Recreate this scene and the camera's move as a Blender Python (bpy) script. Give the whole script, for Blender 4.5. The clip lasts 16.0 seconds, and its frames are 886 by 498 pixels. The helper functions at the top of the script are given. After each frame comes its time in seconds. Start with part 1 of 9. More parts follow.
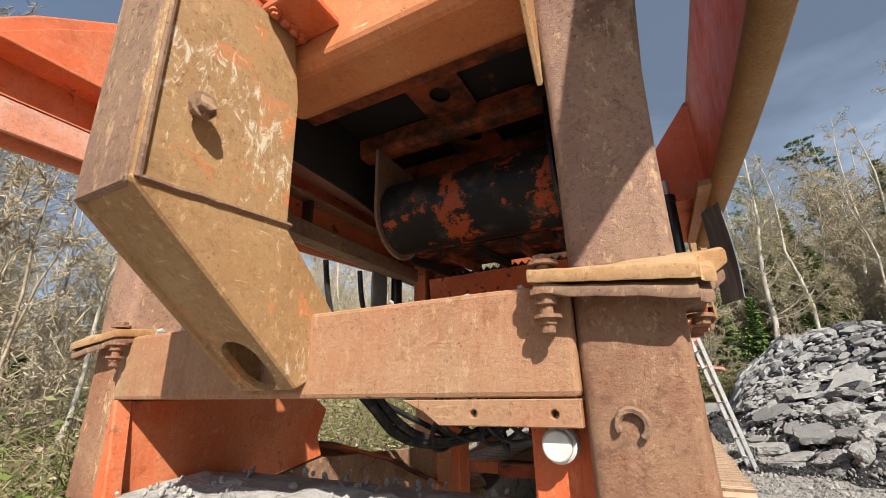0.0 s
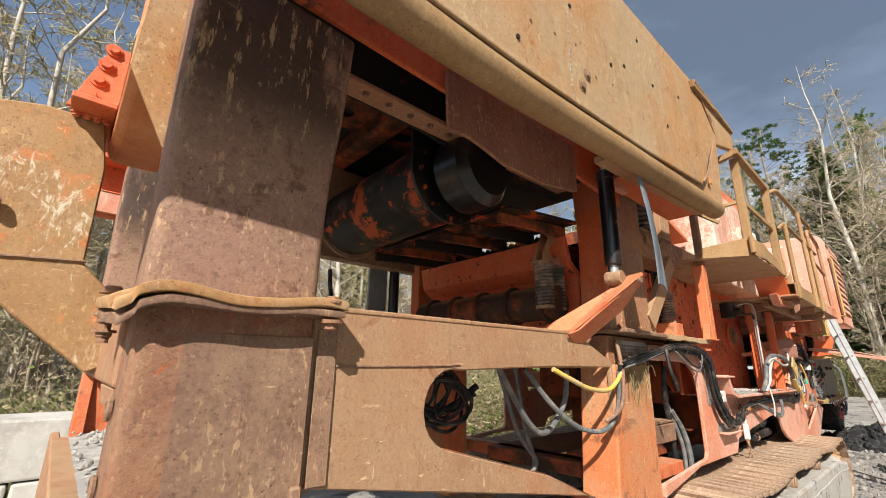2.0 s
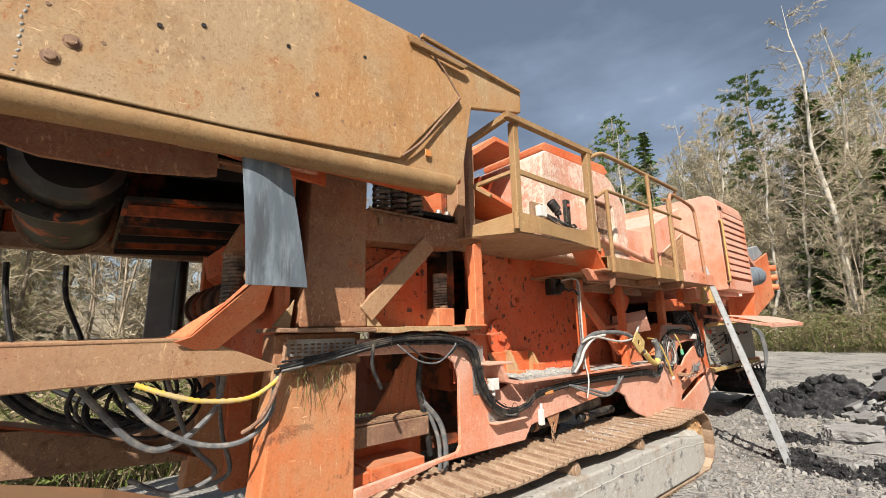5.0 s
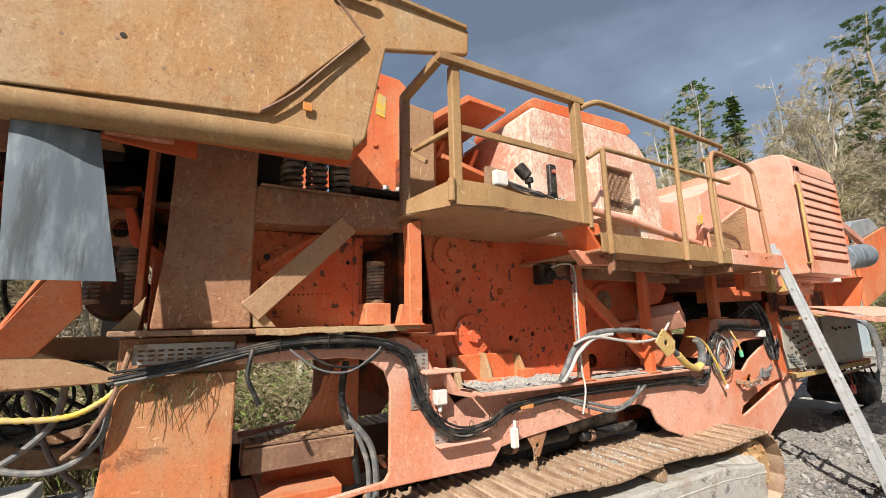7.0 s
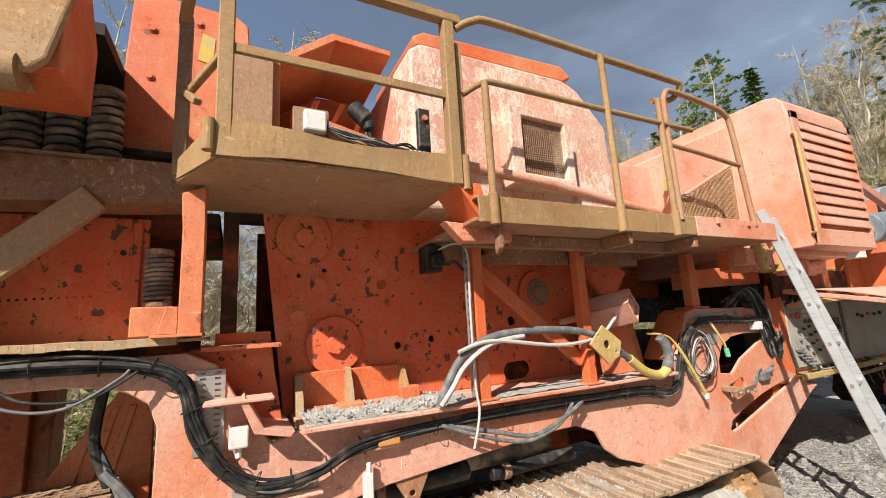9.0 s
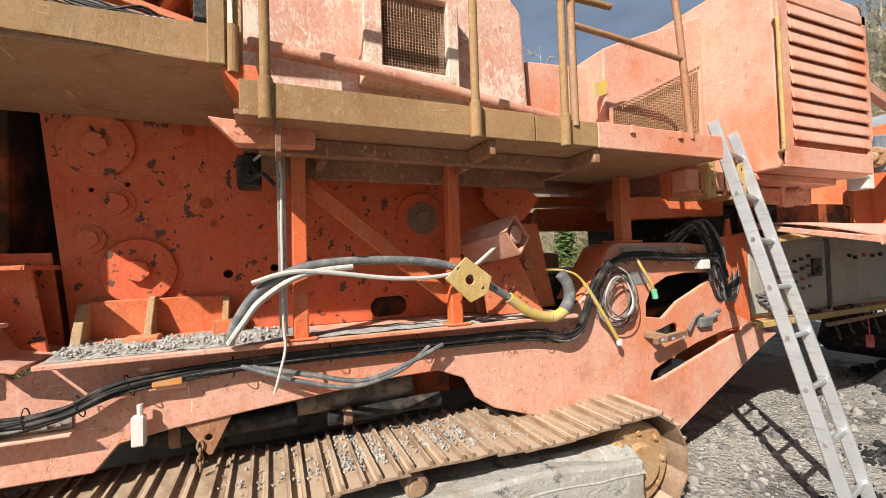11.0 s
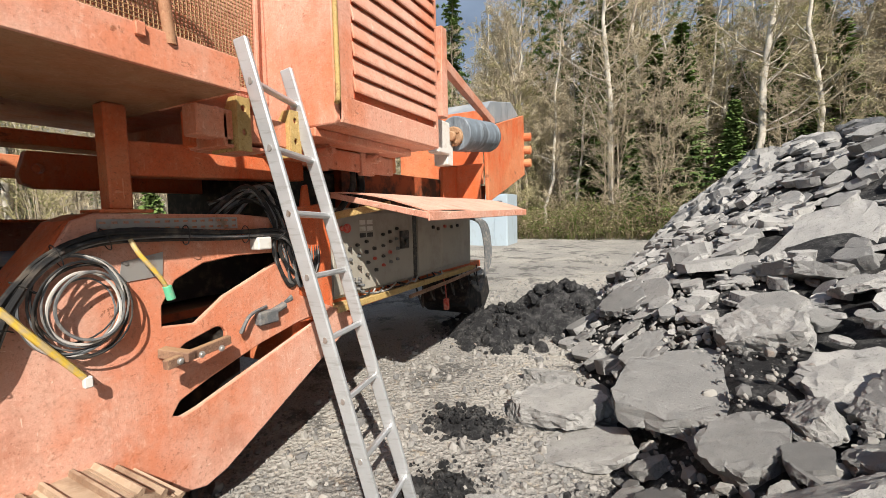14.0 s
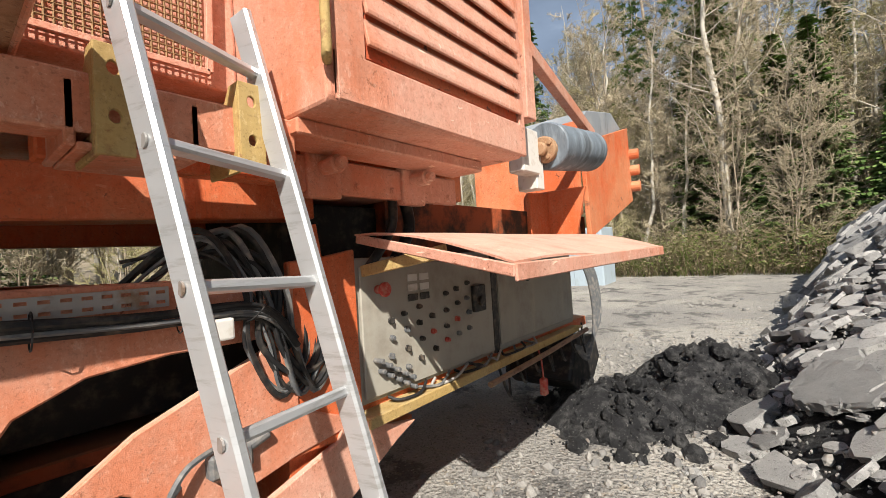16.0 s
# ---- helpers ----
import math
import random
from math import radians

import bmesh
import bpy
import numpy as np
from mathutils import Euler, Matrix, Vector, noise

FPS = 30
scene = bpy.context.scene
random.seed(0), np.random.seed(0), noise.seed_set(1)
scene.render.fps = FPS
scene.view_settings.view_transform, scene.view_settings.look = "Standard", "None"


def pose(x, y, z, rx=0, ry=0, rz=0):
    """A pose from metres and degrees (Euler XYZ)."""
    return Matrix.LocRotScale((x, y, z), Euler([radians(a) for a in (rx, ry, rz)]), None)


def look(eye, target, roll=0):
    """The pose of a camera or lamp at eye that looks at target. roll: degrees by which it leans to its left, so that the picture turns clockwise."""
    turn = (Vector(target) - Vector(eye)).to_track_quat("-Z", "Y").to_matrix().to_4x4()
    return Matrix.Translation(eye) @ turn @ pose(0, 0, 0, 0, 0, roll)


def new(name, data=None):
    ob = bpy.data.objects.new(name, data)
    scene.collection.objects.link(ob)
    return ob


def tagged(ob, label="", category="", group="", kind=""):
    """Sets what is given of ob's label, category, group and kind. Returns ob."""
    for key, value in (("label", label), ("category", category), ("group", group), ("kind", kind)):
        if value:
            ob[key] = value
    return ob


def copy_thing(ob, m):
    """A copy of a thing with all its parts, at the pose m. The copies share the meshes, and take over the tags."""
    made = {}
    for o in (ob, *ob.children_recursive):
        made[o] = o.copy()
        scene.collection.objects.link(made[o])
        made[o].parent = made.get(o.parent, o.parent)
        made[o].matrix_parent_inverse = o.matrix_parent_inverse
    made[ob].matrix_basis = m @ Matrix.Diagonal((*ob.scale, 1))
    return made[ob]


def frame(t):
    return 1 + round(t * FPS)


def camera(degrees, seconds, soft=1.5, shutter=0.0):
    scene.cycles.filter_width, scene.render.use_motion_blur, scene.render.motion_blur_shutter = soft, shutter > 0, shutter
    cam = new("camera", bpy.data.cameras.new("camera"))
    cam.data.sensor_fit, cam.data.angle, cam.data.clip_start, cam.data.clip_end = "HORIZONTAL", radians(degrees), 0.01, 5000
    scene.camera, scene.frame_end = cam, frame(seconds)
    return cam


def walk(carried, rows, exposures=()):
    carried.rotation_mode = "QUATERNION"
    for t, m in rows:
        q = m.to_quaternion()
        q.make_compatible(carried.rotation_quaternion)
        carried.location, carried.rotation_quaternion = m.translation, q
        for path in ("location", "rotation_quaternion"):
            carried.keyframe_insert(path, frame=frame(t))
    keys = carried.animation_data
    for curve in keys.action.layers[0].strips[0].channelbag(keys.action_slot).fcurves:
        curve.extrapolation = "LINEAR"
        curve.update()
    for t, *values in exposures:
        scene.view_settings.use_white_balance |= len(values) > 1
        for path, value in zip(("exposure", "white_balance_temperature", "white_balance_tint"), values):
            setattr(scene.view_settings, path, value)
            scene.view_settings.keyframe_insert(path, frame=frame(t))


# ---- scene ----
cam = camera(92.9, 16.0, soft=0.8)
PATH = [
    (0, (0.277, -0.288, 1.339), (-0.588, 1.401, 1.97), -1.2),
    (0.5, (0.569, -0.081, 1.379), (-0.508, 1.508, 1.941), -0.0),
    (1, (0.971, 0.031, 1.377), (-0.368, 1.41, 1.929), 2.6),
    (1.5, (1.315, 0.224, 1.375), (-0.084, 1.55, 1.907), 0.3),
    (2, (1.614, 0.472, 1.39), (0.17, 1.747, 1.928), 0.9),
    (2.5, (1.924, 0.685, 1.412), (0.446, 1.933, 1.923), 1.3),
    (3, (2.237, 0.952, 1.471), (0.736, 2.187, 1.943), -0.1),
    (3.5, (2.312, 1.281, 1.503), (0.829, 2.548, 1.947), 0.2),
    (4, (2.444, 1.582, 1.531), (1.017, 2.918, 1.952), -0.5),
    (4.2, (2.522, 1.712, 1.549), (1.099, 3.057, 1.956), -0.8),
    (6.3, (2.913, 3.01, 1.623), (1.228, 4.024, 1.985), -1.2),
    (6.5, (2.861, 3.133, 1.606), (1.162, 4.126, 1.964), -1.1),
    (7, (2.799, 3.384, 1.64), (1.087, 4.357, 1.988), -1.2),
    (7.5, (2.824, 3.713, 1.65), (1.107, 4.678, 1.996), -2.3),
    (8, (2.766, 4.04, 1.646), (1.038, 4.996, 1.964), -2.0),
    (8.2, (2.711, 4.17, 1.636), (0.985, 5.126, 1.965), -2.1),
    (10.3, (2.492, 5.448, 1.614), (0.582, 6.015, 1.795), -2.6),
    (10.5, (2.526, 5.55, 1.588), (0.602, 6.083, 1.713), -1.7),
    (11, (2.55, 5.838, 1.548), (0.699, 6.594, 1.6), -1.8),
    (11.5, (2.551, 6.015, 1.568), (0.957, 7.222, 1.524), -2.9),
    (12, (2.593, 6.193, 1.542), (1.028, 7.435, 1.463), -3.4),
    (12.5, (2.677, 6.447, 1.55), (1.228, 7.82, 1.428), -3.0),
    (13, (2.651, 6.674, 1.517), (1.406, 8.23, 1.349), -2.5),
    (13.5, (2.488, 6.997, 1.552), (1.488, 8.718, 1.36), -1.6),
    (14, (2.39, 7.201, 1.592), (1.452, 8.959, 1.43), -1.3),
    (14.5, (2.315, 7.479, 1.623), (1.364, 9.235, 1.518), -3.9),
    (15, (2.107, 7.737, 1.607), (1.096, 9.461, 1.519), -4.8),
    (15.5, (1.921, 7.954, 1.685), (0.821, 9.624, 1.64), -6.9),
    (16, (1.784, 8.237, 1.643), (0.522, 9.789, 1.68), -3.5),
]
walk(cam, [(t, look(eye, target, roll)) for t, eye, target, roll in PATH])

# world, sun, exposure
SUN_DIR = Vector((1.0, -1.2, 1.27)).normalized()
world = bpy.data.worlds.new("sky")
scene.world = world
world.use_nodes = True
wt = world.node_tree
wt.nodes.clear()


def wnode(kind, **inputs):
    n = wt.nodes.new(kind)
    for k, v in inputs.items():
        n.inputs[k.replace("_", " ")].default_value = v
    return n


sky = wt.nodes.new("ShaderNodeTexSky")
sky.sky_type = "NISHITA"
sky.sun_disc = False
sky.sun_elevation = math.asin(SUN_DIR.z)
sky.sun_rotation = math.atan2(SUN_DIR.x, SUN_DIR.y)
sky_dim = wnode("ShaderNodeMix")
sky_dim.data_type = "RGBA"
sky_dim.blend_type = "MULTIPLY"
sky_dim.inputs[0].default_value = 1.0
sky_dim.inputs[7].default_value = (0.11, 0.11, 0.11, 1)
wt.links.new(sky.outputs[0], sky_dim.inputs[6])
wco = wt.nodes.new("ShaderNodeTexCoord")
wmap = wt.nodes.new("ShaderNodeMapping")
wmap.inputs["Scale"].default_value = (1.0, 1.0, 2.6)
wt.links.new(wco.outputs["Generated"], wmap.inputs[0])
wn = wnode("ShaderNodeTexNoise", Scale=1.6, Detail=7.0, Roughness=0.55)
wt.links.new(wmap.outputs[0], wn.inputs["Vector"])
wsep = wt.nodes.new("ShaderNodeSeparateXYZ")
wt.links.new(wco.outputs["Generated"], wsep.inputs[0])
# storm cloud overhead and ahead, brighter cloud low down
wup = wnode("ShaderNodeMath")
wup.operation = "MULTIPLY_ADD"
wup.inputs[1].default_value = -0.55
wt.links.new(wsep.outputs["Z"], wup.inputs[0])
wt.links.new(wn.outputs[0], wup.inputs[2])
wramp = wt.nodes.new("ShaderNodeValToRGB")
wt.links.new(wup.outputs[0], wramp.inputs[0])
els = wramp.color_ramp.elements
els[0].position, els[0].color = 0.18, (0.105, 0.135, 0.185, 1)
els[1].position, els[1].color = 0.62, (0.62, 0.68, 0.76, 1)
mid = els.new(0.38)
mid.color = (0.19, 0.24, 0.32, 1)
wmix = wt.nodes.new("ShaderNodeMix")
wmix.data_type = "RGBA"
# the cloud bank lies ahead; the sky clears behind and to the side
wdot = wt.nodes.new("ShaderNodeVectorMath")
wdot.operation = "DOT_PRODUCT"
wdot.inputs[1].default_value = (-0.45, -0.89, 0.0)
wt.links.new(wco.outputs["Generated"], wdot.inputs[0])
wclear = wt.nodes.new("ShaderNodeMapRange")
wclear.interpolation_type = "SMOOTHSTEP"
for wi, wv in enumerate((-0.15, 0.6, 0.90, 0.36)):
    wclear.inputs[wi + 1].default_value = wv
wt.links.new(wdot.outputs["Value"], wclear.inputs[0])
wt.links.new(wclear.outputs[0], wmix.inputs[0])
wt.links.new(sky_dim.outputs[2], wmix.inputs[6])
wt.links.new(wramp.outputs[0], wmix.inputs[7])
wbg = wnode("ShaderNodeBackground", Strength=0.9)
wt.links.new(wmix.outputs[2], wbg.inputs[0])
wout = wt.nodes.new("ShaderNodeOutputWorld")
wt.links.new(wbg.outputs[0], wout.inputs[0])

sun_data = bpy.data.lights.new("sun", "SUN")
sun_data.energy = 4.6
sun_data.angle = radians(0.55)
sun_data.color = (1.0, 0.94, 0.85)
sun = new("sun", sun_data)
sun.matrix_world = look(SUN_DIR * 60, (0, 0, 0))
scene.view_settings.exposure = 0.80

# ---------- building helpers ----------
rnd = random.Random(7)


def link(nt, a, b):
    nt.links.new(a, b)


class Mat:
    """A node material under construction: colour layers over one another, then bump."""

    def __init__(self, name, metal=0.0):
        self.m = bpy.data.materials.new(name)
        self.m.use_nodes = True
        self.nt = self.m.node_tree
        self.b = self.nt.nodes["Principled BSDF"]
        self.b.inputs["Metallic"].default_value = metal
        self.co = self.nt.nodes.new("ShaderNodeTexCoord").outputs["Object"]
        self.col = None

    def shift(self):
        """Per-object offset, so that alike pieces differ."""
        oi = self.nt.nodes.new("ShaderNodeObjectInfo")
        mul = self.nt.nodes.new("ShaderNodeVectorMath")
        mul.operation = "SCALE"
        mul.inputs["Scale"].default_value = 37.0
        cmb = self.nt.nodes.new("ShaderNodeCombineXYZ")
        for i in range(3):
            link(self.nt, oi.outputs["Random"], cmb.inputs[i])
        link(self.nt, cmb.outputs[0], mul.inputs[0])
        add = self.nt.nodes.new("ShaderNodeVectorMath")
        link(self.nt, self.co, add.inputs[0])
        link(self.nt, mul.outputs[0], add.inputs[1])
        self.co = add.outputs[0]
        self.rand = oi.outputs["Random"]

    def noise(self, scale, detail=6.0, rough=0.6, stretch=None, distort=0.0):
        n = self.nt.nodes.new("ShaderNodeTexNoise")
        n.inputs["Scale"].default_value = scale
        n.inputs["Detail"].default_value = detail
        n.inputs["Roughness"].default_value = rough
        n.inputs["Distortion"].default_value = distort
        co = self.co
        if stretch:
            mp = self.nt.nodes.new("ShaderNodeMapping")
            mp.inputs["Scale"].default_value = stretch
            link(self.nt, self.co, mp.inputs[0])
            co = mp.outputs[0]
        link(self.nt, co, n.inputs["Vector"])
        return n.outputs[0]

    def voronoi(self, scale, out="Distance", feature="F1"):
        n = self.nt.nodes.new("ShaderNodeTexVoronoi")
        n.feature = feature
        n.inputs["Scale"].default_value = scale
        link(self.nt, self.co, n.inputs["Vector"])
        return n.outputs[out]

    def ramp(self, fac, lo, hi, v0=0.0, v1=1.0):
        r = self.nt.nodes.new("ShaderNodeMapRange")
        r.interpolation_type = "SMOOTHSTEP"
        for i, v in enumerate((lo, hi, v0, v1)):
            r.inputs[i + 1].default_value = v
        link(self.nt, fac, r.inputs[0])
        return r.outputs[0]

    def mul(self, a, b, op="MULTIPLY"):
        n = self.nt.nodes.new("ShaderNodeMath")
        n.operation = op
        n.use_clamp = True
        for i, v in enumerate((a, b)):
            if isinstance(v, (int, float)):
                n.inputs[i].default_value = v
            else:
                link(self.nt, v, n.inputs[i])
        return n.outputs[0]

    def up(self):
        g = self.nt.nodes.new("ShaderNodeNewGeometry")
        s = self.nt.nodes.new("ShaderNodeSeparateXYZ")
        link(self.nt, g.outputs["Normal"], s.inputs[0])
        return s.outputs["Z"]

    def layer(self, colour, fac=None):
        if self.col is None:
            rgb = self.nt.nodes.new("ShaderNodeRGB")
            rgb.outputs[0].default_value = (*colour, 1)
            self.col = rgb.outputs[0]
            return self
        mx = self.nt.nodes.new("ShaderNodeMix")
        mx.data_type = "RGBA"
        link(self.nt, self.col, mx.inputs[6])
        mx.inputs[7].default_value = (*colour, 1)
        if isinstance(fac, (int, float)):
            mx.inputs[0].default_value = fac
        else:
            link(self.nt, fac, mx.inputs[0])
        self.col = mx.outputs[2]
        return self

    def done(self, rough=0.7, bump=None, strength=0.3, dist=0.01, spec=0.3):
        link(self.nt, self.col, self.b.inputs["Base Color"])
        if isinstance(rough, (int, float)):
            self.b.inputs["Roughness"].default_value = rough
        else:
            link(self.nt, rough, self.b.inputs["Roughness"])
        self.b.inputs["Specular IOR Level"].default_value = spec
        if bump is not None:
            bp = self.nt.nodes.new("ShaderNodeBump")
            bp.inputs["Strength"].default_value = strength
            bp.inputs["Distance"].default_value = dist
            link(self.nt, bump, bp.inputs["Height"])
            link(self.nt, bp.outputs[0], self.b.inputs["Normal"])
        return self.m


def steel(name, paint, faded, rust, dust, fade=0.5, rusty=0.5, dusty=0.4, chips=0.5, rough=0.6, pale=None, pale_amt=0.0, scratch=0.5, pits=0.4, spots=None, dark_top=None):
    """Weathered painted steel: fading, rust patches, chips, scratches, streaks of dust, dust lying on top."""
    s = Mat(name)
    s.layer(paint)
    big = s.noise(0.9, 6, 0.62)
    s.layer(faded, s.ramp(big, 0.60 - 0.28 * fade, 0.74 - 0.26 * fade))
    s.layer(tuple(c * 0.62 for c in paint), s.mul(s.ramp(s.noise(2.4, 8, 0.7), 0.52, 0.70), 0.55))
    med = s.noise(5.5, 10, 0.72, distort=0.5)
    s.layer(rust, s.mul(s.ramp(med, 0.665 - 0.20 * rusty, 0.72 - 0.18 * rusty), 0.85))
    streak = s.noise(1.0, 8, 0.68, stretch=(10.0, 10.0, 0.8))
    s.layer(dust, s.mul(s.ramp(streak, 0.42, 0.70), dusty * 0.6))
    s.layer(dust, s.mul(s.ramp(s.noise(3.1, 11, 0.74), 0.44, 0.64), dusty * 0.7))
    run = s.noise(1.0, 7, 0.7, stretch=(26.0, 26.0, 1.2))
    s.layer(tuple(c * 0.55 for c in rust), s.mul(s.ramp(run, 0.58, 0.68), 0.10 + 0.2 * rusty))
    fine = s.noise(17, 12, 0.82, distort=0.6)
    where = s.ramp(s.noise(1.7, 4, 0.6), 0.42, 0.62)
    s.layer(tuple(c * 0.42 for c in rust), s.mul(s.mul(s.ramp(fine, 0.66 - 0.11 * chips, 0.69 - 0.11 * chips), where), 0.85))
    grain = s.noise(70, 10, 0.85)
    s.layer(tuple(min(1, c * 1.7) for c in dust), s.mul(s.mul(s.ramp(grain, 0.55, 0.68), s.ramp(streak, 0.36, 0.6)), 0.4 + 0.35 * dusty))
    s.layer(tuple(c * 0.45 for c in rust), s.mul(s.ramp(grain, 0.38, 0.48, 1.0, 0.0), 0.25 + 0.45 * pits))
    mott = s.noise(26, 9, 0.8, distort=0.4)
    s.layer(tuple(c * 0.58 for c in paint), s.mul(s.ramp(mott, 0.53, 0.60), 0.06 + 0.55 * pits))
    s.layer(tuple(min(1, c * 1.35) for c in dust), s.mul(s.ramp(s.noise(38, 9, 0.8), 0.57, 0.63), 0.05 + 0.5 * pits))
    s.layer(tuple(c * 0.35 for c in rust), s.mul(s.mul(s.ramp(s.voronoi(60), 0.16, 0.22, 1.0, 0.0), s.ramp(s.noise(4, 5, 0.6), 0.5, 0.6)), 0.2 + 0.7 * pits))
    flecks = s.noise(42, 6, 0.7, stretch=(1.0, 1.0, 0.5))
    s.layer(tuple(min(1, c * 1.6) for c in dust), s.mul(s.mul(s.ramp(flecks, 0.58, 0.62), s.ramp(s.noise(2.1, 5, 0.6), 0.40, 0.58)), 0.75 * pits))
    if spots:
        s.layer(spots, s.mul(s.ramp(s.noise(15, 3, 0.55), 0.635, 0.655), 0.85))
        s.layer(tuple(c * 1.6 for c in spots), s.mul(s.ramp(s.noise(4.5, 10, 0.8, distort=1.2), 0.62, 0.66), 0.6))
    # darker blotches towards the top, strongest on +x faces, with pale flecks
    if dark_top:
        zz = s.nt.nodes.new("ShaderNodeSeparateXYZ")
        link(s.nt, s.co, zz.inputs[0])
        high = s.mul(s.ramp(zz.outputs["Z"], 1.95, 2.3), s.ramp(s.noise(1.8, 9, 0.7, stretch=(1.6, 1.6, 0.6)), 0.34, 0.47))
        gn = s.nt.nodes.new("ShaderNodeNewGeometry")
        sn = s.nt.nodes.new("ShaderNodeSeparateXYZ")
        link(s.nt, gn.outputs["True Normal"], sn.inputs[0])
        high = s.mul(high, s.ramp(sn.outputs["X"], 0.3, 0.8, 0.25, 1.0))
        s.layer(dark_top, s.mul(high, 0.9))
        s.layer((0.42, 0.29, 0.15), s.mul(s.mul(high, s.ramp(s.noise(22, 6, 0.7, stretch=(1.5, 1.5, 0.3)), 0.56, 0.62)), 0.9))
    if scratch:
        for st in ((5.0, 60.0, 11.0), (9.0, 14.0, 70.0), (60.0, 8.0, 30.0)):
            sc = s.noise(1.0, 3, 0.5, stretch=st)
            s.layer(tuple(min(1, c * 1.9) for c in dust), s.mul(s.mul(s.ramp(sc, 0.70, 0.73), s.ramp(big, 0.42, 0.6)), 0.7 * scratch))
    if pale:
        pl = s.mul(s.mul(s.noise(1.6, 6, 0.6), 0.42), s.mul(s.noise(24, 12, 0.85, stretch=(1.0, 1.4, 0.7), distort=0.9), 0.66), "ADD")
        s.layer(pale, s.mul(s.ramp(pl, 0.66 - 0.12 * pale_amt, 0.70 - 0.12 * pale_amt), 0.85))
    topd = s.mul(s.ramp(s.up(), 0.55, 0.95), s.ramp(s.noise(6, 6, 0.6), 0.25, 0.6))
    s.layer(tuple(min(1, c * 1.15) for c in dust), s.mul(topd, 0.45 + 0.5 * dusty))
    ro = s.ramp(med, 0.3, 0.7, rough - 0.15, min(1, rough + 0.2))
    hgt = s.mul(s.mul(med, 0.5), s.mul(s.mul(fine, 0.4), s.mul(grain, 0.25), "ADD"), "ADD")
    return s.done(ro, hgt, 0.45 + 0.6 * min(pits, 0.7), 0.015, 0.35)


def bm_mesh(name, bm, mat, smooth=False):
    bmesh.ops.recalc_face_normals(bm, faces=bm.faces[:])
    me = bpy.data.meshes.new(name)
    bm.to_mesh(me)
    bm.free()
    if smooth:
        me.polygons.foreach_set("use_smooth", [True] * len(me.polygons))
        me.set_sharp_from_angle(angle=radians(40))
    me.materials.append(mat)
    return me


def part(name, bm, mat, parent, label="", smooth=False):
    ob = new(name, bm_mesh(name, bm, mat, smooth))
    if parent is not None:
        ob.parent = parent
        if parent.type == "EMPTY":
            ob.matrix_parent_inverse = Matrix.Translation(parent.location).inverted()
    if label:
        tagged(ob, label)
    return ob


def pieces(name, bm, mat, parent, label="", smooth=False):
    """As part(), but every separate piece in bm becomes an object of its own."""
    bm.verts.ensure_lookup_table()
    seen, groups = set(), []
    for v in bm.verts:
        if v in seen:
            continue
        stack, isl = [v], []
        seen.add(v)
        while stack:
            q = stack.pop()
            isl.append(q)
            for e in q.link_edges:
                o = e.other_vert(q)
                if o not in seen:
                    seen.add(o)
                    stack.append(o)
        lo = Vector([min(q.co[k] for q in isl) - 0.001 for k in range(3)])
        hi = Vector([max(q.co[k] for q in isl) + 0.001 for k in range(3)])
        groups.append([lo, hi, isl])
    merged = True
    while merged:
        merged = False
        for a in range(len(groups)):
            for b in range(a + 1, len(groups)):
                A, C = groups[a], groups[b]
                if all(A[0][k] <= C[1][k] and C[0][k] <= A[1][k] for k in range(3)):
                    A[0] = Vector([min(A[0][k], C[0][k]) for k in range(3)])
                    A[1] = Vector([max(A[1][k], C[1][k]) for k in range(3)])
                    A[2] += C[2]
                    groups.pop(b)
                    merged = True
                    break
            if merged:
                break
    out = None
    for _, _, isl in groups:
        nb = B()
        idx = {v: nb.verts.new(v.co) for v in isl}
        for f in {f for v in isl for f in v.link_faces}:
            nb.faces.new([idx[v] for v in f.verts])
        out = part(name, nb, mat, parent, label, smooth)
    bm.free()
    return out


def thing(name, label, category, at=(0, 0, 0), group="", kind=""):
    ob = new(name)
    ob.location = at
    ob.empty_display_size = 0.1
    return tagged(ob, label, category, group, kind)


def solo(name, bm, mat, label, category, group="", kind="", smooth=False):
    ob = new(name, bm_mesh(name, bm, mat, smooth))
    return tagged(ob, label, category, group, kind)


def soften(bm, geom_faces, off, seg=1):
    if off <= 0:
        return
    edges = {e for f in geom_faces if f.is_valid for e in f.edges if len(e.link_faces) == 2 and e.calc_face_angle(0) > 0.6}
    if edges:
        bmesh.ops.bevel(bm, geom=list(edges), offset=off, segments=seg, affect="EDGES", clamp_overlap=True, profile=0.5)


AX = {"x": lambda u, v, d: (d, u, v), "y": lambda u, v, d: (u, d, v), "z": lambda u, v, d: (u, v, d)}


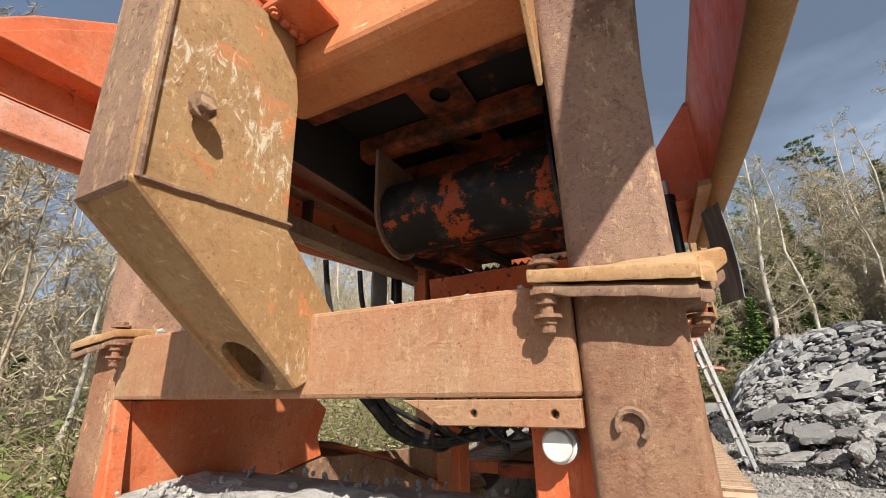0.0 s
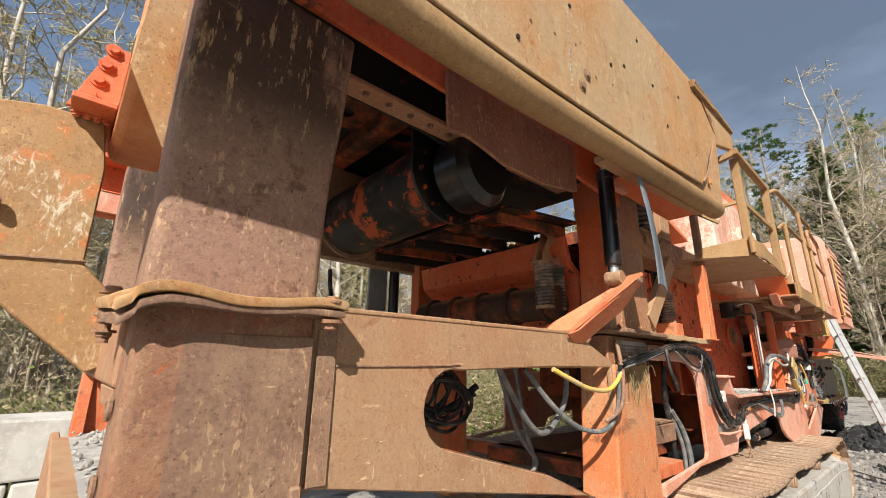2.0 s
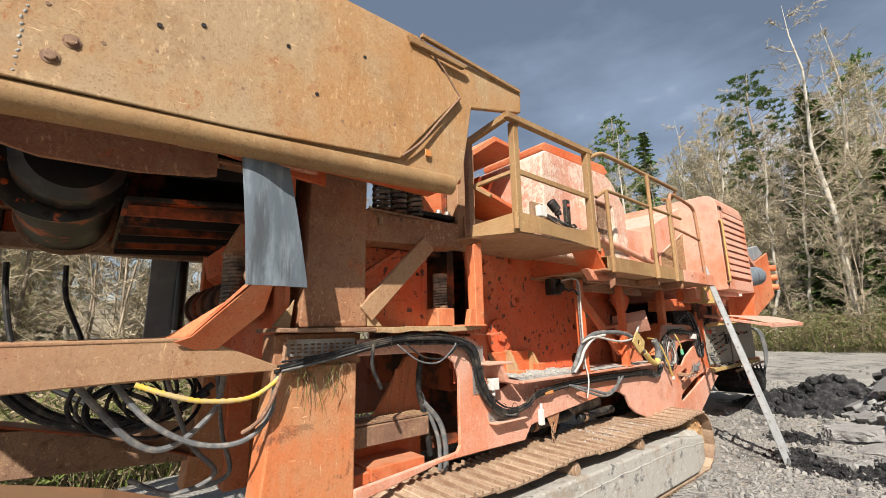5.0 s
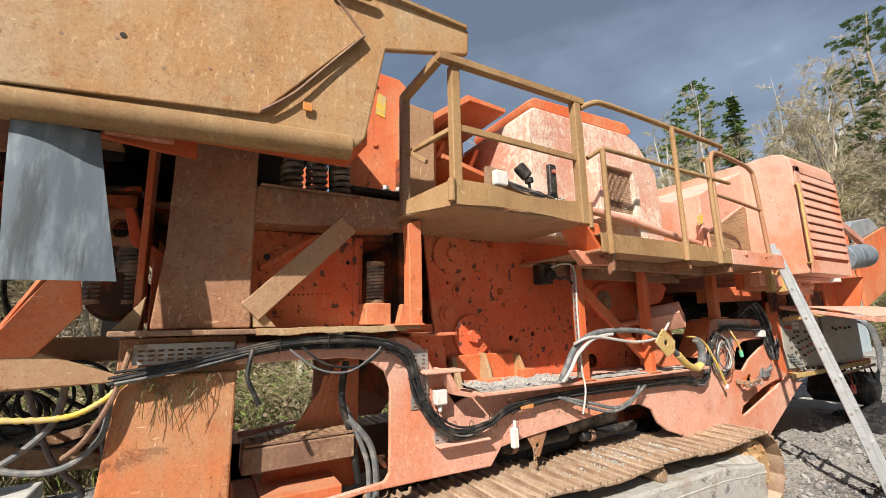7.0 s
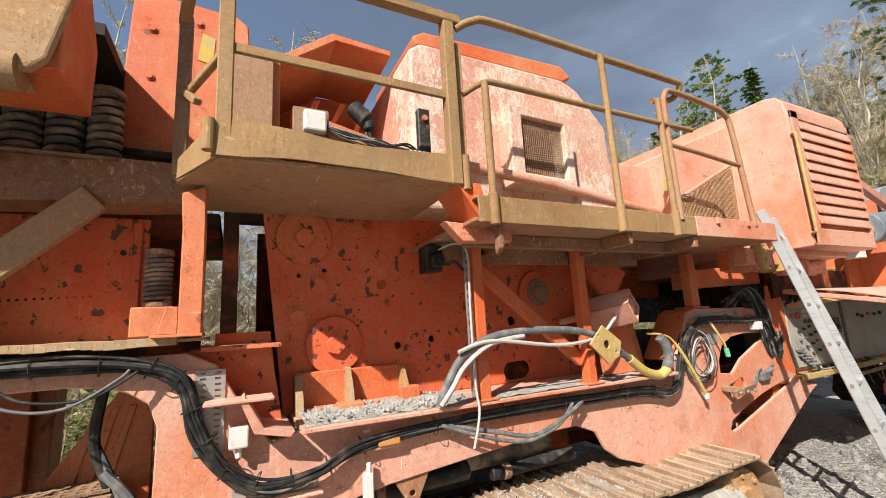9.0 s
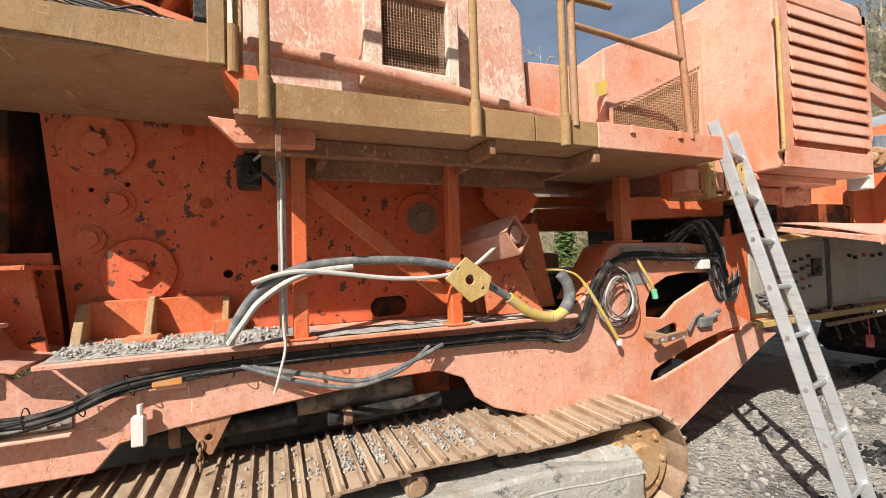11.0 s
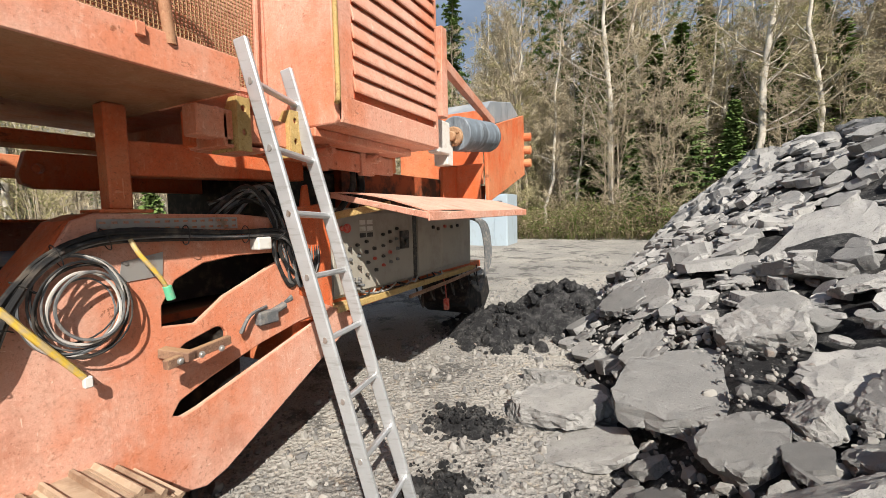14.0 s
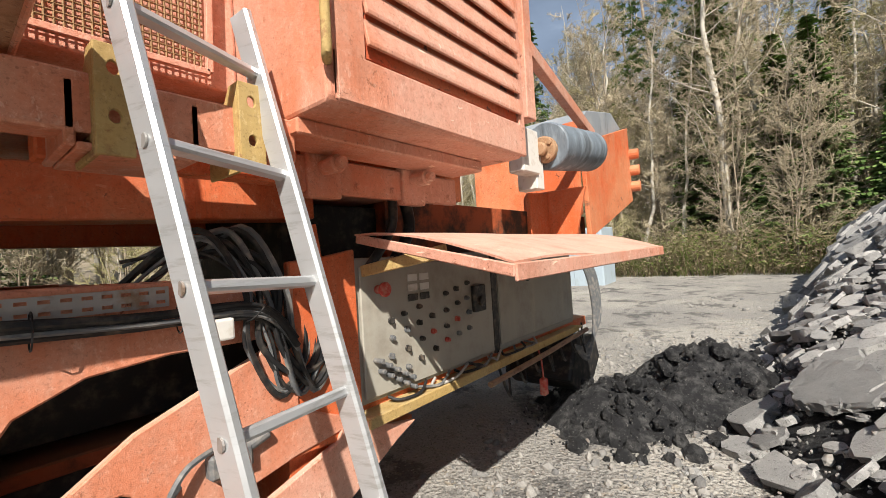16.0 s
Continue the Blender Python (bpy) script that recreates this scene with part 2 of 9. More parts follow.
def prism(bm, poly, axis, a, b, holes=(), bev=0.005, seg=1):
    """A plate: outline (and holes) in the plane across axis, from a to b."""
    tr = AX[axis]
    before = set(bm.faces)
    if holes:
        edges = []
        for loop in (poly, *holes):
            vs = [bm.verts.new(tr(u, v, a)) for u, v in loop]
            edges += [bm.edges.new((vs[i], vs[(i + 1) % len(vs)])) for i in range(len(vs))]
        res = bmesh.ops.triangle_fill(bm, edges=edges, use_beauty=True)
        faces = [f for f in res["geom"] if isinstance(f, bmesh.types.BMFace)]
    else:
        faces = [bm.faces.new([bm.verts.new(tr(u, v, a)) for u, v in poly])]
    ext = bmesh.ops.extrude_face_region(bm, geom=faces, use_keep_orig=True)
    bmesh.ops.translate(bm, verts=[v for v in ext["geom"] if isinstance(v, bmesh.types.BMVert)], vec=tr(0, 0, b - a))
    fresh = [f for f in bm.faces if f not in before]
    bmesh.ops.recalc_face_normals(bm, faces=fresh)
    soften(bm, fresh, bev, seg)
    return bm


def box(bm, x0, x1, y0, y1, z0, z1, bev=0.006, seg=1):
    return prism(bm, [(x0, y0), (x1, y0), (x1, y1), (x0, y1)], "z", z0, z1, bev=bev, seg=seg)


def beam(bm, p, q, w, h, up=(0, 0, 1), bev=0.004):
    """A bar of section w x h from p to q."""
    p, q = Vector(p), Vector(q)
    d = (q - p).normalized()
    s = d.cross(Vector(up))
    if s.length < 1e-4:
        s = d.cross(Vector((0, 1, 0)))
    s.normalize()
    u = s.cross(d)
    before = set(bm.faces)
    rings = [[bm.verts.new(c + s * (a * w / 2) + u * (b * h / 2)) for a, b in ((-1, -1), (1, -1), (1, 1), (-1, 1))] for c in (p, q)]
    for i in range(4):
        bm.faces.new((rings[0][i], rings[0][(i + 1) % 4], rings[1][(i + 1) % 4], rings[1][i]))
    bm.faces.new(rings[0][::-1])
    bm.faces.new(rings[1])
    fresh = [f for f in bm.faces if f not in before]
    bmesh.ops.recalc_face_normals(bm, faces=fresh)
    soften(bm, fresh, bev)
    return bm


def cyl(bm, p, q, r, seg=16, r2=None, bev=0.0):
    p, q = Vector(p), Vector(q)
    d = (q - p).normalized()
    s = d.orthogonal().normalized()
    u = d.cross(s)
    before = set(bm.faces)
    rings = []
    for c, rr in ((p, r), (q, r if r2 is None else r2)):
        rings.append([bm.verts.new(c + (s * math.cos(k * math.tau / seg) + u * math.sin(k * math.tau / seg)) * rr) for k in range(seg)])
    for k in range(seg):
        bm.faces.new((rings[0][k], rings[0][(k + 1) % seg], rings[1][(k + 1) % seg], rings[1][k]))
    bm.faces.new(rings[0][::-1])
    bm.faces.new(rings[1])
    if bev:
        fresh = [f for f in bm.faces if f not in before]
        bmesh.ops.recalc_face_normals(bm, faces=fresh)
        soften(bm, fresh, bev)
    return bm


def spline(pts, sub=6):
    pts = [Vector(p) for p in pts]
    out = []
    for i in range(len(pts) - 1):
        a, b, c, d = pts[max(i - 1, 0)], pts[i], pts[i + 1], pts[min(i + 2, len(pts) - 1)]
        for k in range(sub):
            t = k / sub
            out.append(0.5 * (2 * b + (c - a) * t + (2 * a - 5 * b + 4 * c - d) * t * t + (3 * b - a - 3 * c + d) * t ** 3))
    return out + [pts[-1]]


def tube(bm, pts, r, seg=8, sub=6, caps=True):
    """A bent tube or cable through the points; r: one radius or one for each sampled point."""
    path = spline(pts, sub) if sub > 1 else [Vector(p) for p in pts]
    n = len(path)
    side = None
    rings = []
    for i, c in enumerate(path):
        d = (path[min(i + 1, n - 1)] - path[max(i - 1, 0)]).normalized()
        side = d.orthogonal().normalized() if side is None else (side - d * side.dot(d)).normalized()
        u = d.cross(side)
        rr = r(i / (n - 1)) if callable(r) else r
        rings.append([bm.verts.new(c + (side * math.cos(k * math.tau / seg) + u * math.sin(k * math.tau / seg)) * rr) for k in range(seg)])
    for i in range(n - 1):
        for k in range(seg):
            bm.faces.new((rings[i][k], rings[i][(k + 1) % seg], rings[i + 1][(k + 1) % seg], rings[i + 1][k]))
    if caps:
        bm.faces.new(rings[0][::-1])
        bm.faces.new(rings[-1])
    return bm


def coil(bm, p, q, big, r, turns, seg=7, per=14):
    p, q = Vector(p), Vector(q)
    d = q - p
    s = d.orthogonal().normalized()
    u = d.normalized().cross(s)
    pts = []
    for i in range(turns * per + 1):
        a = i / per * math.tau
        pts.append(p + d * (i / (turns * per)) + (s * math.cos(a) + u * math.sin(a)) * big)
    return tube(bm, pts, r, seg, 1)


def ring(cy, cz, ry, rz, n=20, a0=0.0):
    return [(cy + ry * math.cos(a0 + k * math.tau / n), cz + rz * math.sin(a0 + k * math.tau / n)) for k in range(n)]


def slot(y0, z0, y1, z1, r, n=8):
    """An oblong outline between two centres."""
    a = math.atan2(z1 - z0, y1 - y0)
    out = [(y1 + r * math.cos(a - math.pi / 2 + k * math.pi / n), z1 + r * math.sin(a - math.pi / 2 + k * math.pi / n)) for k in range(n + 1)]
    return out + [(y0 + r * math.cos(a + math.pi / 2 + k * math.pi / n), z0 + r * math.sin(a + math.pi / 2 + k * math.pi / n)) for k in range(n + 1)]


def bolt(bm, p, n, r=0.016, h=0.012):
    p, n = Vector(p), Vector(n)
    cyl(bm, p, p + n * h * 0.35, r * 1.45, 12)
    return cyl(bm, p, p + n * h, r, 6, bev=0.002)


def warp(bm, fn):
    for v in bm.verts:
        v.co += Vector(fn(v.co))
    return bm


def B():
    return bmesh.new()

# ---------- materials ----------
DUST = (0.36, 0.22, 0.115)
M_orange = steel("orange_paint", (0.62, 0.125, 0.038), (0.64, 0.215, 0.095), (0.17, 0.065, 0.032), (0.48, 0.28, 0.17), 0.5, 0.30, 0.28, 0.6, 0.5, None, 0, 0.6, 0.25)
M_red = steel("red_orange_paint", (0.66, 0.118, 0.044), (0.68, 0.19, 0.085), (0.08, 0.048, 0.034), (0.40, 0.22, 0.13), 0.45, 0.22, 0.22, 0.75, 0.6, None, 0, 0.5, 0.25, (0.05, 0.042, 0.036))
M_salmon = steel("faded_orange_paint", (0.62, 0.215, 0.115), (0.65, 0.325, 0.235), (0.42, 0.13, 0.05), (0.60, 0.43, 0.34), 0.75, 0.22, 0.38, 0.7, 0.5, None, 0, 0.9, 0.30)
M_pale = steel("worn_pink_paint", (0.58, 0.26, 0.18), (0.62, 0.36, 0.27), (0.44, 0.12, 0.05), (0.62, 0.48, 0.38), 0.6, 0.35, 0.3, 0.5, 0.6, (0.66, 0.60, 0.50), 1.0)
M_brown = steel("rusty_steel", (0.225, 0.125, 0.085), (0.31, 0.18, 0.11), (0.14, 0.062, 0.038), (0.38, 0.25, 0.14), 0.5, 0.5, 0.5, 0.6, 0.58, (0.48, 0.38, 0.26), 0.05, 1.0, 0.7)
M_column = steel("rusty_steel_dark_top", (0.32, 0.180, 0.128), (0.40, 0.245, 0.165), (0.14, 0.062, 0.038), (0.38, 0.25, 0.14), 0.5, 0.5, 0.5, 0.6, 0.58, (0.48, 0.38, 0.26), 0.12, 1.0, 0.8, None, (0.045, 0.026, 0.018))
M_brown_red = steel("rust_over_orange", (0.26, 0.125, 0.075), (0.35, 0.165, 0.085), (0.45, 0.105, 0.035), (0.40, 0.26, 0.15), 0.55, 0.36, 0.45, 0.7, 0.6, (0.48, 0.35, 0.23), 0.05, 1.0, 0.9)
M_leg = steel("scratched_orange_leg", (0.56, 0.17, 0.06), (0.50, 0.22, 0.10), (0.21, 0.075, 0.035), (0.44, 0.29, 0.17), 0.6, 0.5, 0.55, 0.75, 0.62, None, 0, 1.0)
M_arm = steel("scraped_rusty_steel", (0.33, 0.18, 0.075), (0.40, 0.235, 0.105), (0.58, 0.19, 0.065), (0.44, 0.29, 0.14), 0.6, 0.5, 0.42, 0.6, 0.62, (0.70, 0.62, 0.47), 0.62, 1.0, 0.6)
M_beam = steel("sunbleached_orange_beam", (0.58, 0.20, 0.075), (0.60, 0.27, 0.125), (0.26, 0.09, 0.04), (0.60, 0.34, 0.2), 0.4, 0.12, 0.10, 0.4, 0.6, None, 0, 1.0, 0.15)
M_ochre = steel("ochre_dusty_steel", (0.405, 0.21, 0.083), (0.385, 0.265, 0.15), (0.34, 0.13, 0.05), (0.46, 0.33, 0.19), 0.66, 0.38, 0.45, 0.65, 0.68, (0.58, 0.47, 0.31), 0.12, 1.0, 0.5)
M_tan = steel("tan_dust_on_steel", (0.28, 0.155, 0.066), (0.34, 0.20, 0.088), (0.23, 0.115, 0.055), (0.36, 0.25, 0.13), 0.6, 0.3, 0.55, 0.35, 0.72)
M_frame = steel("dusty_orange_steel", (0.37, 0.165, 0.085), (0.36, 0.21, 0.115), (0.27, 0.11, 0.05), (0.40, 0.27, 0.16), 0.75, 0.42, 0.5, 0.55, 0.62, None, 0, 0.8)
M_shoe = steel("track_shoe_steel", (0.22, 0.135, 0.085), (0.32, 0.205, 0.125), (0.15, 0.085, 0.05), (0.46, 0.35, 0.25), 0.6, 0.3, 0.6, 0.4, 0.55)
M_yellow_rust = steel("yellowed_bracket", (0.46, 0.31, 0.11), (0.54, 0.39, 0.17), (0.27, 0.12, 0.045), (0.5, 0.38, 0.2), 0.5, 0.45, 0.3, 0.6, 0.6)

s = Mat("greasy_black")
s.layer((0.012, 0.011, 0.010)).layer((0.10, 0.07, 0.05), s.ramp(s.noise(5, 7), 0.5, 0.75))
s.layer((0.40, 0.075, 0.02), s.ramp(s.noise(2.6, 8, 0.7), 0.53, 0.57))
M_grease = s.done(0.45, s.noise(20), 0.25)

# orange steel with dark blotches that put the interior's shade into the colour
s = Mat("interior_shade_steel")
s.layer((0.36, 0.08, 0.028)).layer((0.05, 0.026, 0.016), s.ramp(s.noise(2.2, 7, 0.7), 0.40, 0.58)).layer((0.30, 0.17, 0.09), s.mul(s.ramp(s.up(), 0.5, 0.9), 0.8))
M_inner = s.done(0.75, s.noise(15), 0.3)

# near-black colour stands in for deep shade; orange paint shows through in patches
s = Mat("shade_black_steel")
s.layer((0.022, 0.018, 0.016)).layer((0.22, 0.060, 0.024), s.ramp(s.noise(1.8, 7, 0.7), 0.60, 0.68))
M_shade = s.done(0.7, s.noise(15), 0.3)

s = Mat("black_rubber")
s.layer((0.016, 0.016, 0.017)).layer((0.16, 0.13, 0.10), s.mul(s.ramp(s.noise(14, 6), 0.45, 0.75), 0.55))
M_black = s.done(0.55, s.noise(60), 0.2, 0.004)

s = Mat("oily_black_paint")
s.layer((0.010, 0.010, 0.010)).layer((0.06, 0.045, 0.035), s.ramp(s.noise(4, 7, 0.7), 0.5, 0.7)).layer((0.38, 0.085, 0.028), s.ramp(s.noise(2.2, 8, 0.7), 0.64, 0.67))
M_oily = s.done(0.28, s.noise(30), 0.12, 0.006, 0.5)

s = Mat("grey_conduit")
s.layer((0.11, 0.115, 0.12)).layer((0.36, 0.32, 0.27), s.mul(s.ramp(s.noise(20, 6), 0.42, 0.7), 0.5))
M_grey = s.done(0.55, s.noise(60), 0.2, 0.004)

s = Mat("pale_conduit")
s.layer((0.46, 0.44, 0.41)).layer((0.33, 0.26, 0.19), s.mul(s.ramp(s.noise(16, 6), 0.5, 0.75), 0.6))
M_white_cable = s.done(0.55, s.noise(60), 0.2, 0.004)

s = Mat("yellow_plastic")
s.layer((0.62, 0.42, 0.06)).layer((0.46, 0.36, 0.22), s.mul(s.ramp(s.noise(22, 8, 0.7), 0.42, 0.60), 0.85))
M_yellow = s.done(0.5)

s = Mat("green_plastic")
s.layer((0.12, 0.45, 0.26)).layer((0.4, 0.4, 0.3), s.mul(s.ramp(s.noise(30), 0.5, 0.7), 0.5))
M_green = s.done(0.45)

s = Mat("white_plastic")
s.layer((0.62, 0.60, 0.56)).layer((0.36, 0.30, 0.22), s.mul(s.ramp(s.noise(18, 6), 0.5, 0.75), 0.6))
M_white = s.done(0.45, s.noise(50), 0.1, 0.003)

s = Mat("amber_plastic")
s.layer((0.55, 0.22, 0.06)).layer((0.5, 0.33, 0.18), s.mul(s.ramp(s.noise(20), 0.45, 0.7), 0.7))
M_amber = s.done(0.35)

s = Mat("blue_grey_sheet")
s.layer((0.23, 0.25, 0.27)).layer((0.33, 0.34, 0.345), s.ramp(s.noise(3, 7), 0.4, 0.7)).layer((0.12, 0.13, 0.14), s.mul(s.ramp(s.noise(1.0, 8, 0.7, (7, 7, 0.8)), 0.55, 0.7), 0.8))
M_sheet = s.done(0.5, s.noise(12), 0.2, 0.01)

M_meshwire = steel("rusted_wire", (0.28, 0.165, 0.075), (0.36, 0.22, 0.10), (0.15, 0.07, 0.035), (0.40, 0.27, 0.15), 0.5, 0.4, 0.4, 0.4, 0.65, None, 0, 0, 0.2)
s = Mat("dark_flap")
s.layer((0.15, 0.18, 0.21)).layer((0.28, 0.325, 0.365), s.ramp(s.noise(3, 8, 0.65, (4, 4, 1)), 0.45, 0.7)).layer((0.07, 0.075, 0.08), s.mul(s.ramp(s.noise(1.0, 8, 0.7, (7, 7, 0.8)), 0.5, 0.65), 0.8))
M_flap = s.done(0.55, s.noise(12), 0.2, 0.01)

s = Mat("dusty_spring")
s.layer((0.10, 0.085, 0.075)).layer((0.30, 0.235, 0.18), s.ramp(s.noise(9, 7), 0.42, 0.62))
M_spring = s.done(0.6, s.noise(40), 0.2, 0.004)

s = Mat("container_paint")
s.layer((0.36, 0.43, 0.48)).layer((0.28, 0.31, 0.32), s.mul(s.ramp(s.noise(1.5, 8, 0.7, (3, 3, 1)), 0.5, 0.7), 0.7))
M_cont = s.done(0.5, s.noise(20), 0.1, 0.004)

s = Mat("aluminium", 0.6)
s.layer((0.56, 0.57, 0.58)).layer((0.36, 0.355, 0.34), s.mul(s.ramp(s.noise(6, 8, 0.7, (1, 1, 8)), 0.5, 0.7), 0.7))
M_alu = s.done(s.ramp(s.noise(9, 6), 0.3, 0.7, 0.30, 0.5), s.noise(40), 0.08, 0.003)

s = Mat("zinc_perforated", 0.6)
s.layer((0.42, 0.40, 0.38)).layer((0.30, 0.20, 0.13), s.ramp(s.noise(9, 7), 0.5, 0.7))
M_zinc = s.done(0.5, s.noise(30), 0.1, 0.003)

s = Mat("panel_grey_paint")
s.layer((0.36, 0.34, 0.29)).layer((0.25, 0.22, 0.18), s.mul(s.ramp(s.noise(3, 8, 0.7), 0.45, 0.7), 0.8)).layer((0.48, 0.42, 0.33), s.mul(s.ramp(s.noise(1, 7, 0.6, (6, 6, 0.9)), 0.5, 0.75), 0.6))
M_panel = s.done(0.55, s.noise(20), 0.1, 0.004)

s = Mat("dark_switch")
s.layer((0.03, 0.028, 0.026)).layer((0.2, 0.16, 0.12), s.mul(s.ramp(s.noise(30), 0.45, 0.7), 0.5))
M_switch = s.done(0.4)

s = Mat("red_button")
s.layer((0.45, 0.05, 0.035)).layer((0.5, 0.33, 0.25), s.mul(s.ramp(s.noise(30), 0.4, 0.7), 0.6))
M_redbtn = s.done(0.5)

s = Mat("stone_dust")
s.layer((0.36, 0.35, 0.33)).layer((0.50, 0.48, 0.44), s.ramp(s.noise(14, 8, 0.7), 0.4, 0.65)).layer((0.13, 0.13, 0.13), s.ramp(s.voronoi(55), 0.0, 0.2, 0.6, 0.0))
M_gravel_fine = s.done(0.9, s.noise(45, 8, 0.7), 0.8, 0.02, 0.1)

s = Mat("cast_concrete")
s.layer((0.52, 0.50, 0.46)).layer((0.36, 0.34, 0.31), s.ramp(s.noise(2.2, 8, 0.65), 0.42, 0.68)).layer((0.62, 0.60, 0.55), s.mul(s.ramp(s.noise(22, 6), 0.5, 0.7), 0.5))
M_concrete = s.done(0.9, s.noise(28, 8, 0.7), 0.4, 0.01, 0.15)

s = Mat("muddy_concrete")
s.layer((0.40, 0.38, 0.345)).layer((0.31, 0.25, 0.19), s.mul(s.ramp(s.noise(3.5, 9, 0.7), 0.50, 0.64), 0.7)).layer((0.09, 0.095, 0.095), s.mul(s.ramp(s.noise(4, 10, 0.78, (1.0, 1.0, 1.4)), 0.55, 0.61), 0.8)).layer((0.58, 0.57, 0.54), s.mul(s.ramp(s.noise(22, 8, 0.75), 0.55, 0.63), 0.6))
M_mud = s.done(0.92, s.noise(16, 9, 0.7), 0.7, 0.03, 0.1)

s = Mat("gravel_ground")
s.layer((0.31, 0.295, 0.27)).layer((0.42, 0.395, 0.35), s.ramp(s.noise(0.5, 7, 0.6), 0.45, 0.64)).layer((0.095, 0.092, 0.09), s.mul(s.ramp(s.noise(1.3, 9, 0.72), 0.51, 0.60), 0.8))
s.layer((0.55, 0.52, 0.47), s.mul(s.ramp(s.voronoi(34), 0.0, 0.35, 1.0, 0.0), 0.6)).layer((0.08, 0.08, 0.078), s.mul(s.ramp(s.noise(48, 7, 0.72), 0.53, 0.64), 0.8))
s.layer((0.38, 0.31, 0.22), s.mul(s.ramp(s.noise(9, 7, 0.7), 0.55, 0.68), 0.5))
s.layer((0.40, 0.385, 0.355), s.mul(s.ramp(s.voronoi(11), 0.0, 0.3, 1.0, 0.0), 0.4))
M_ground = s.done(0.93, s.mul(s.mul(s.voronoi(26), 0.6), s.mul(s.noise(60, 6), 0.5), "ADD"), 1.0, 0.035, 0.1)

s = Mat("asphalt_rubble")
s.shift()
s.layer((0.29, 0.284, 0.274)).layer((0.40, 0.39, 0.37), s.ramp(s.noise(2.2, 9, 0.68), 0.42, 0.62)).layer((0.10, 0.099, 0.098), s.mul(s.ramp(s.noise(3.2, 10, 0.74), 0.58, 0.66), 0.8))
s.layer((0.52, 0.505, 0.475), s.mul(s.ramp(s.voronoi(70), 0.0, 0.35, 1.0, 0.0), 0.45)).layer((0.05, 0.05, 0.05), s.mul(s.ramp(s.noise(16, 8, 0.75), 0.56, 0.64), 0.75)).layer((0.38, 0.368, 0.345), s.mul(s.mul(s.ramp(s.up(), 0.45, 0.85), s.ramp(s.noise(3, 7, 0.6), 0.3, 0.6)), 0.75))
g = s.nt.nodes.new("ShaderNodeNewGeometry").outputs["Random Per Island"]
s.layer((0.15, 0.149, 0.147), s.mul(s.ramp(s.rand, 0.86, 0.92), 0.7)).layer((0.17, 0.168, 0.164), s.mul(s.ramp(g, 0.4, 0.9), 0.7))
s.layer((0.09, 0.089, 0.087), s.mul(s.ramp(s.noise(46, 8, 0.8), 0.55, 0.62), 0.6)).layer((0.56, 0.545, 0.51), s.mul(s.ramp(s.noise(60, 7, 0.8), 0.58, 0.64), 0.5))
M_rubble = s.done(0.92, s.mul(s.mul(s.noise(24, 10, 0.8), 0.7), s.mul(s.voronoi(95), 0.35), "ADD"), 0.75, 0.014, 0.12)

s = Mat("black_asphalt_crumb")
s.layer((0.030, 0.030, 0.032)).layer((0.12, 0.118, 0.115), s.ramp(s.noise(9, 9, 0.72), 0.45, 0.66)).layer((0.30, 0.29, 0.27), s.mul(s.ramp(s.noise(34, 7, 0.7), 0.60, 0.66), 0.7))
M_crumb = s.done(0.75, s.noise(22, 10, 0.78), 1.0, 0.08, 0.3)

s = Mat("pebbles")
s.shift()
g = s.nt.nodes.new("ShaderNodeNewGeometry").outputs["Random Per Island"]
s.layer((0.15, 0.147, 0.143)).layer((0.32, 0.305, 0.28), s.ramp(g, 0.1, 0.9)).layer((0.30, 0.23, 0.17), s.mul(s.ramp(s.noise(12), 0.55, 0.7), 0.5))
M_pebble = s.done(0.9, s.noise(40), 0.6, 0.02, 0.15)

s = Mat("birch_bark")
s.shift()
s.layer((0.47, 0.43, 0.365)).layer((0.28, 0.235, 0.18), s.ramp(s.noise(3, 7), 0.5, 0.7)).layer((0.05, 0.045, 0.04), s.ramp(s.noise(1.0, 8, 0.7, (3, 3, 14)), 0.62, 0.68))
M_birch = s.done(0.85, s.noise(20), 0.3, 0.01, 0.15)

s = Mat("grey_bark")
s.shift()
s.layer((0.27, 0.22, 0.165)).layer((0.42, 0.35, 0.265), s.ramp(s.noise(4, 7), 0.45, 0.7)).layer((0.10, 0.10, 0.05), s.ramp(s.noise(1.5, 7), 0.58, 0.72))
M_bark = s.done(0.9, s.noise(30), 0.4, 0.01, 0.1)

s = Mat("budding_twigs")
s.shift()
g = s.nt.nodes.new("ShaderNodeNewGeometry").outputs["Random Per Island"]
s.layer((0.35, 0.29, 0.20)).layer((0.49, 0.42, 0.30), s.ramp(g, 0.2, 0.9)).layer((0.26, 0.25, 0.085), s.mul(s.ramp(s.rand, 0.35, 0.95), 0.6))
M_twig = s.done(0.9, None, 0, 0, 0.1)

s = Mat("spruce_needles")
s.shift()
g = s.nt.nodes.new("ShaderNodeNewGeometry").outputs["Random Per Island"]
s.layer((0.085, 0.145, 0.042)).layer((0.165, 0.24, 0.075), s.ramp(g, 0.2, 0.95)).layer((0.17, 0.23, 0.055), s.mul(s.rand, 0.45))
M_spruce = s.done(0.8, None, 0, 0, 0.2)

s = Mat("undergrowth")
s.shift()
g = s.nt.nodes.new("ShaderNodeNewGeometry").outputs["Random Per Island"]
s.layer((0.235, 0.185, 0.115)).layer((0.13, 0.165, 0.045), s.ramp(g, 0.45, 0.55)).layer((0.38, 0.31, 0.20), s.ramp(g, 0.84, 0.90))
M_brush = s.done(0.9, None, 0, 0, 0.1)

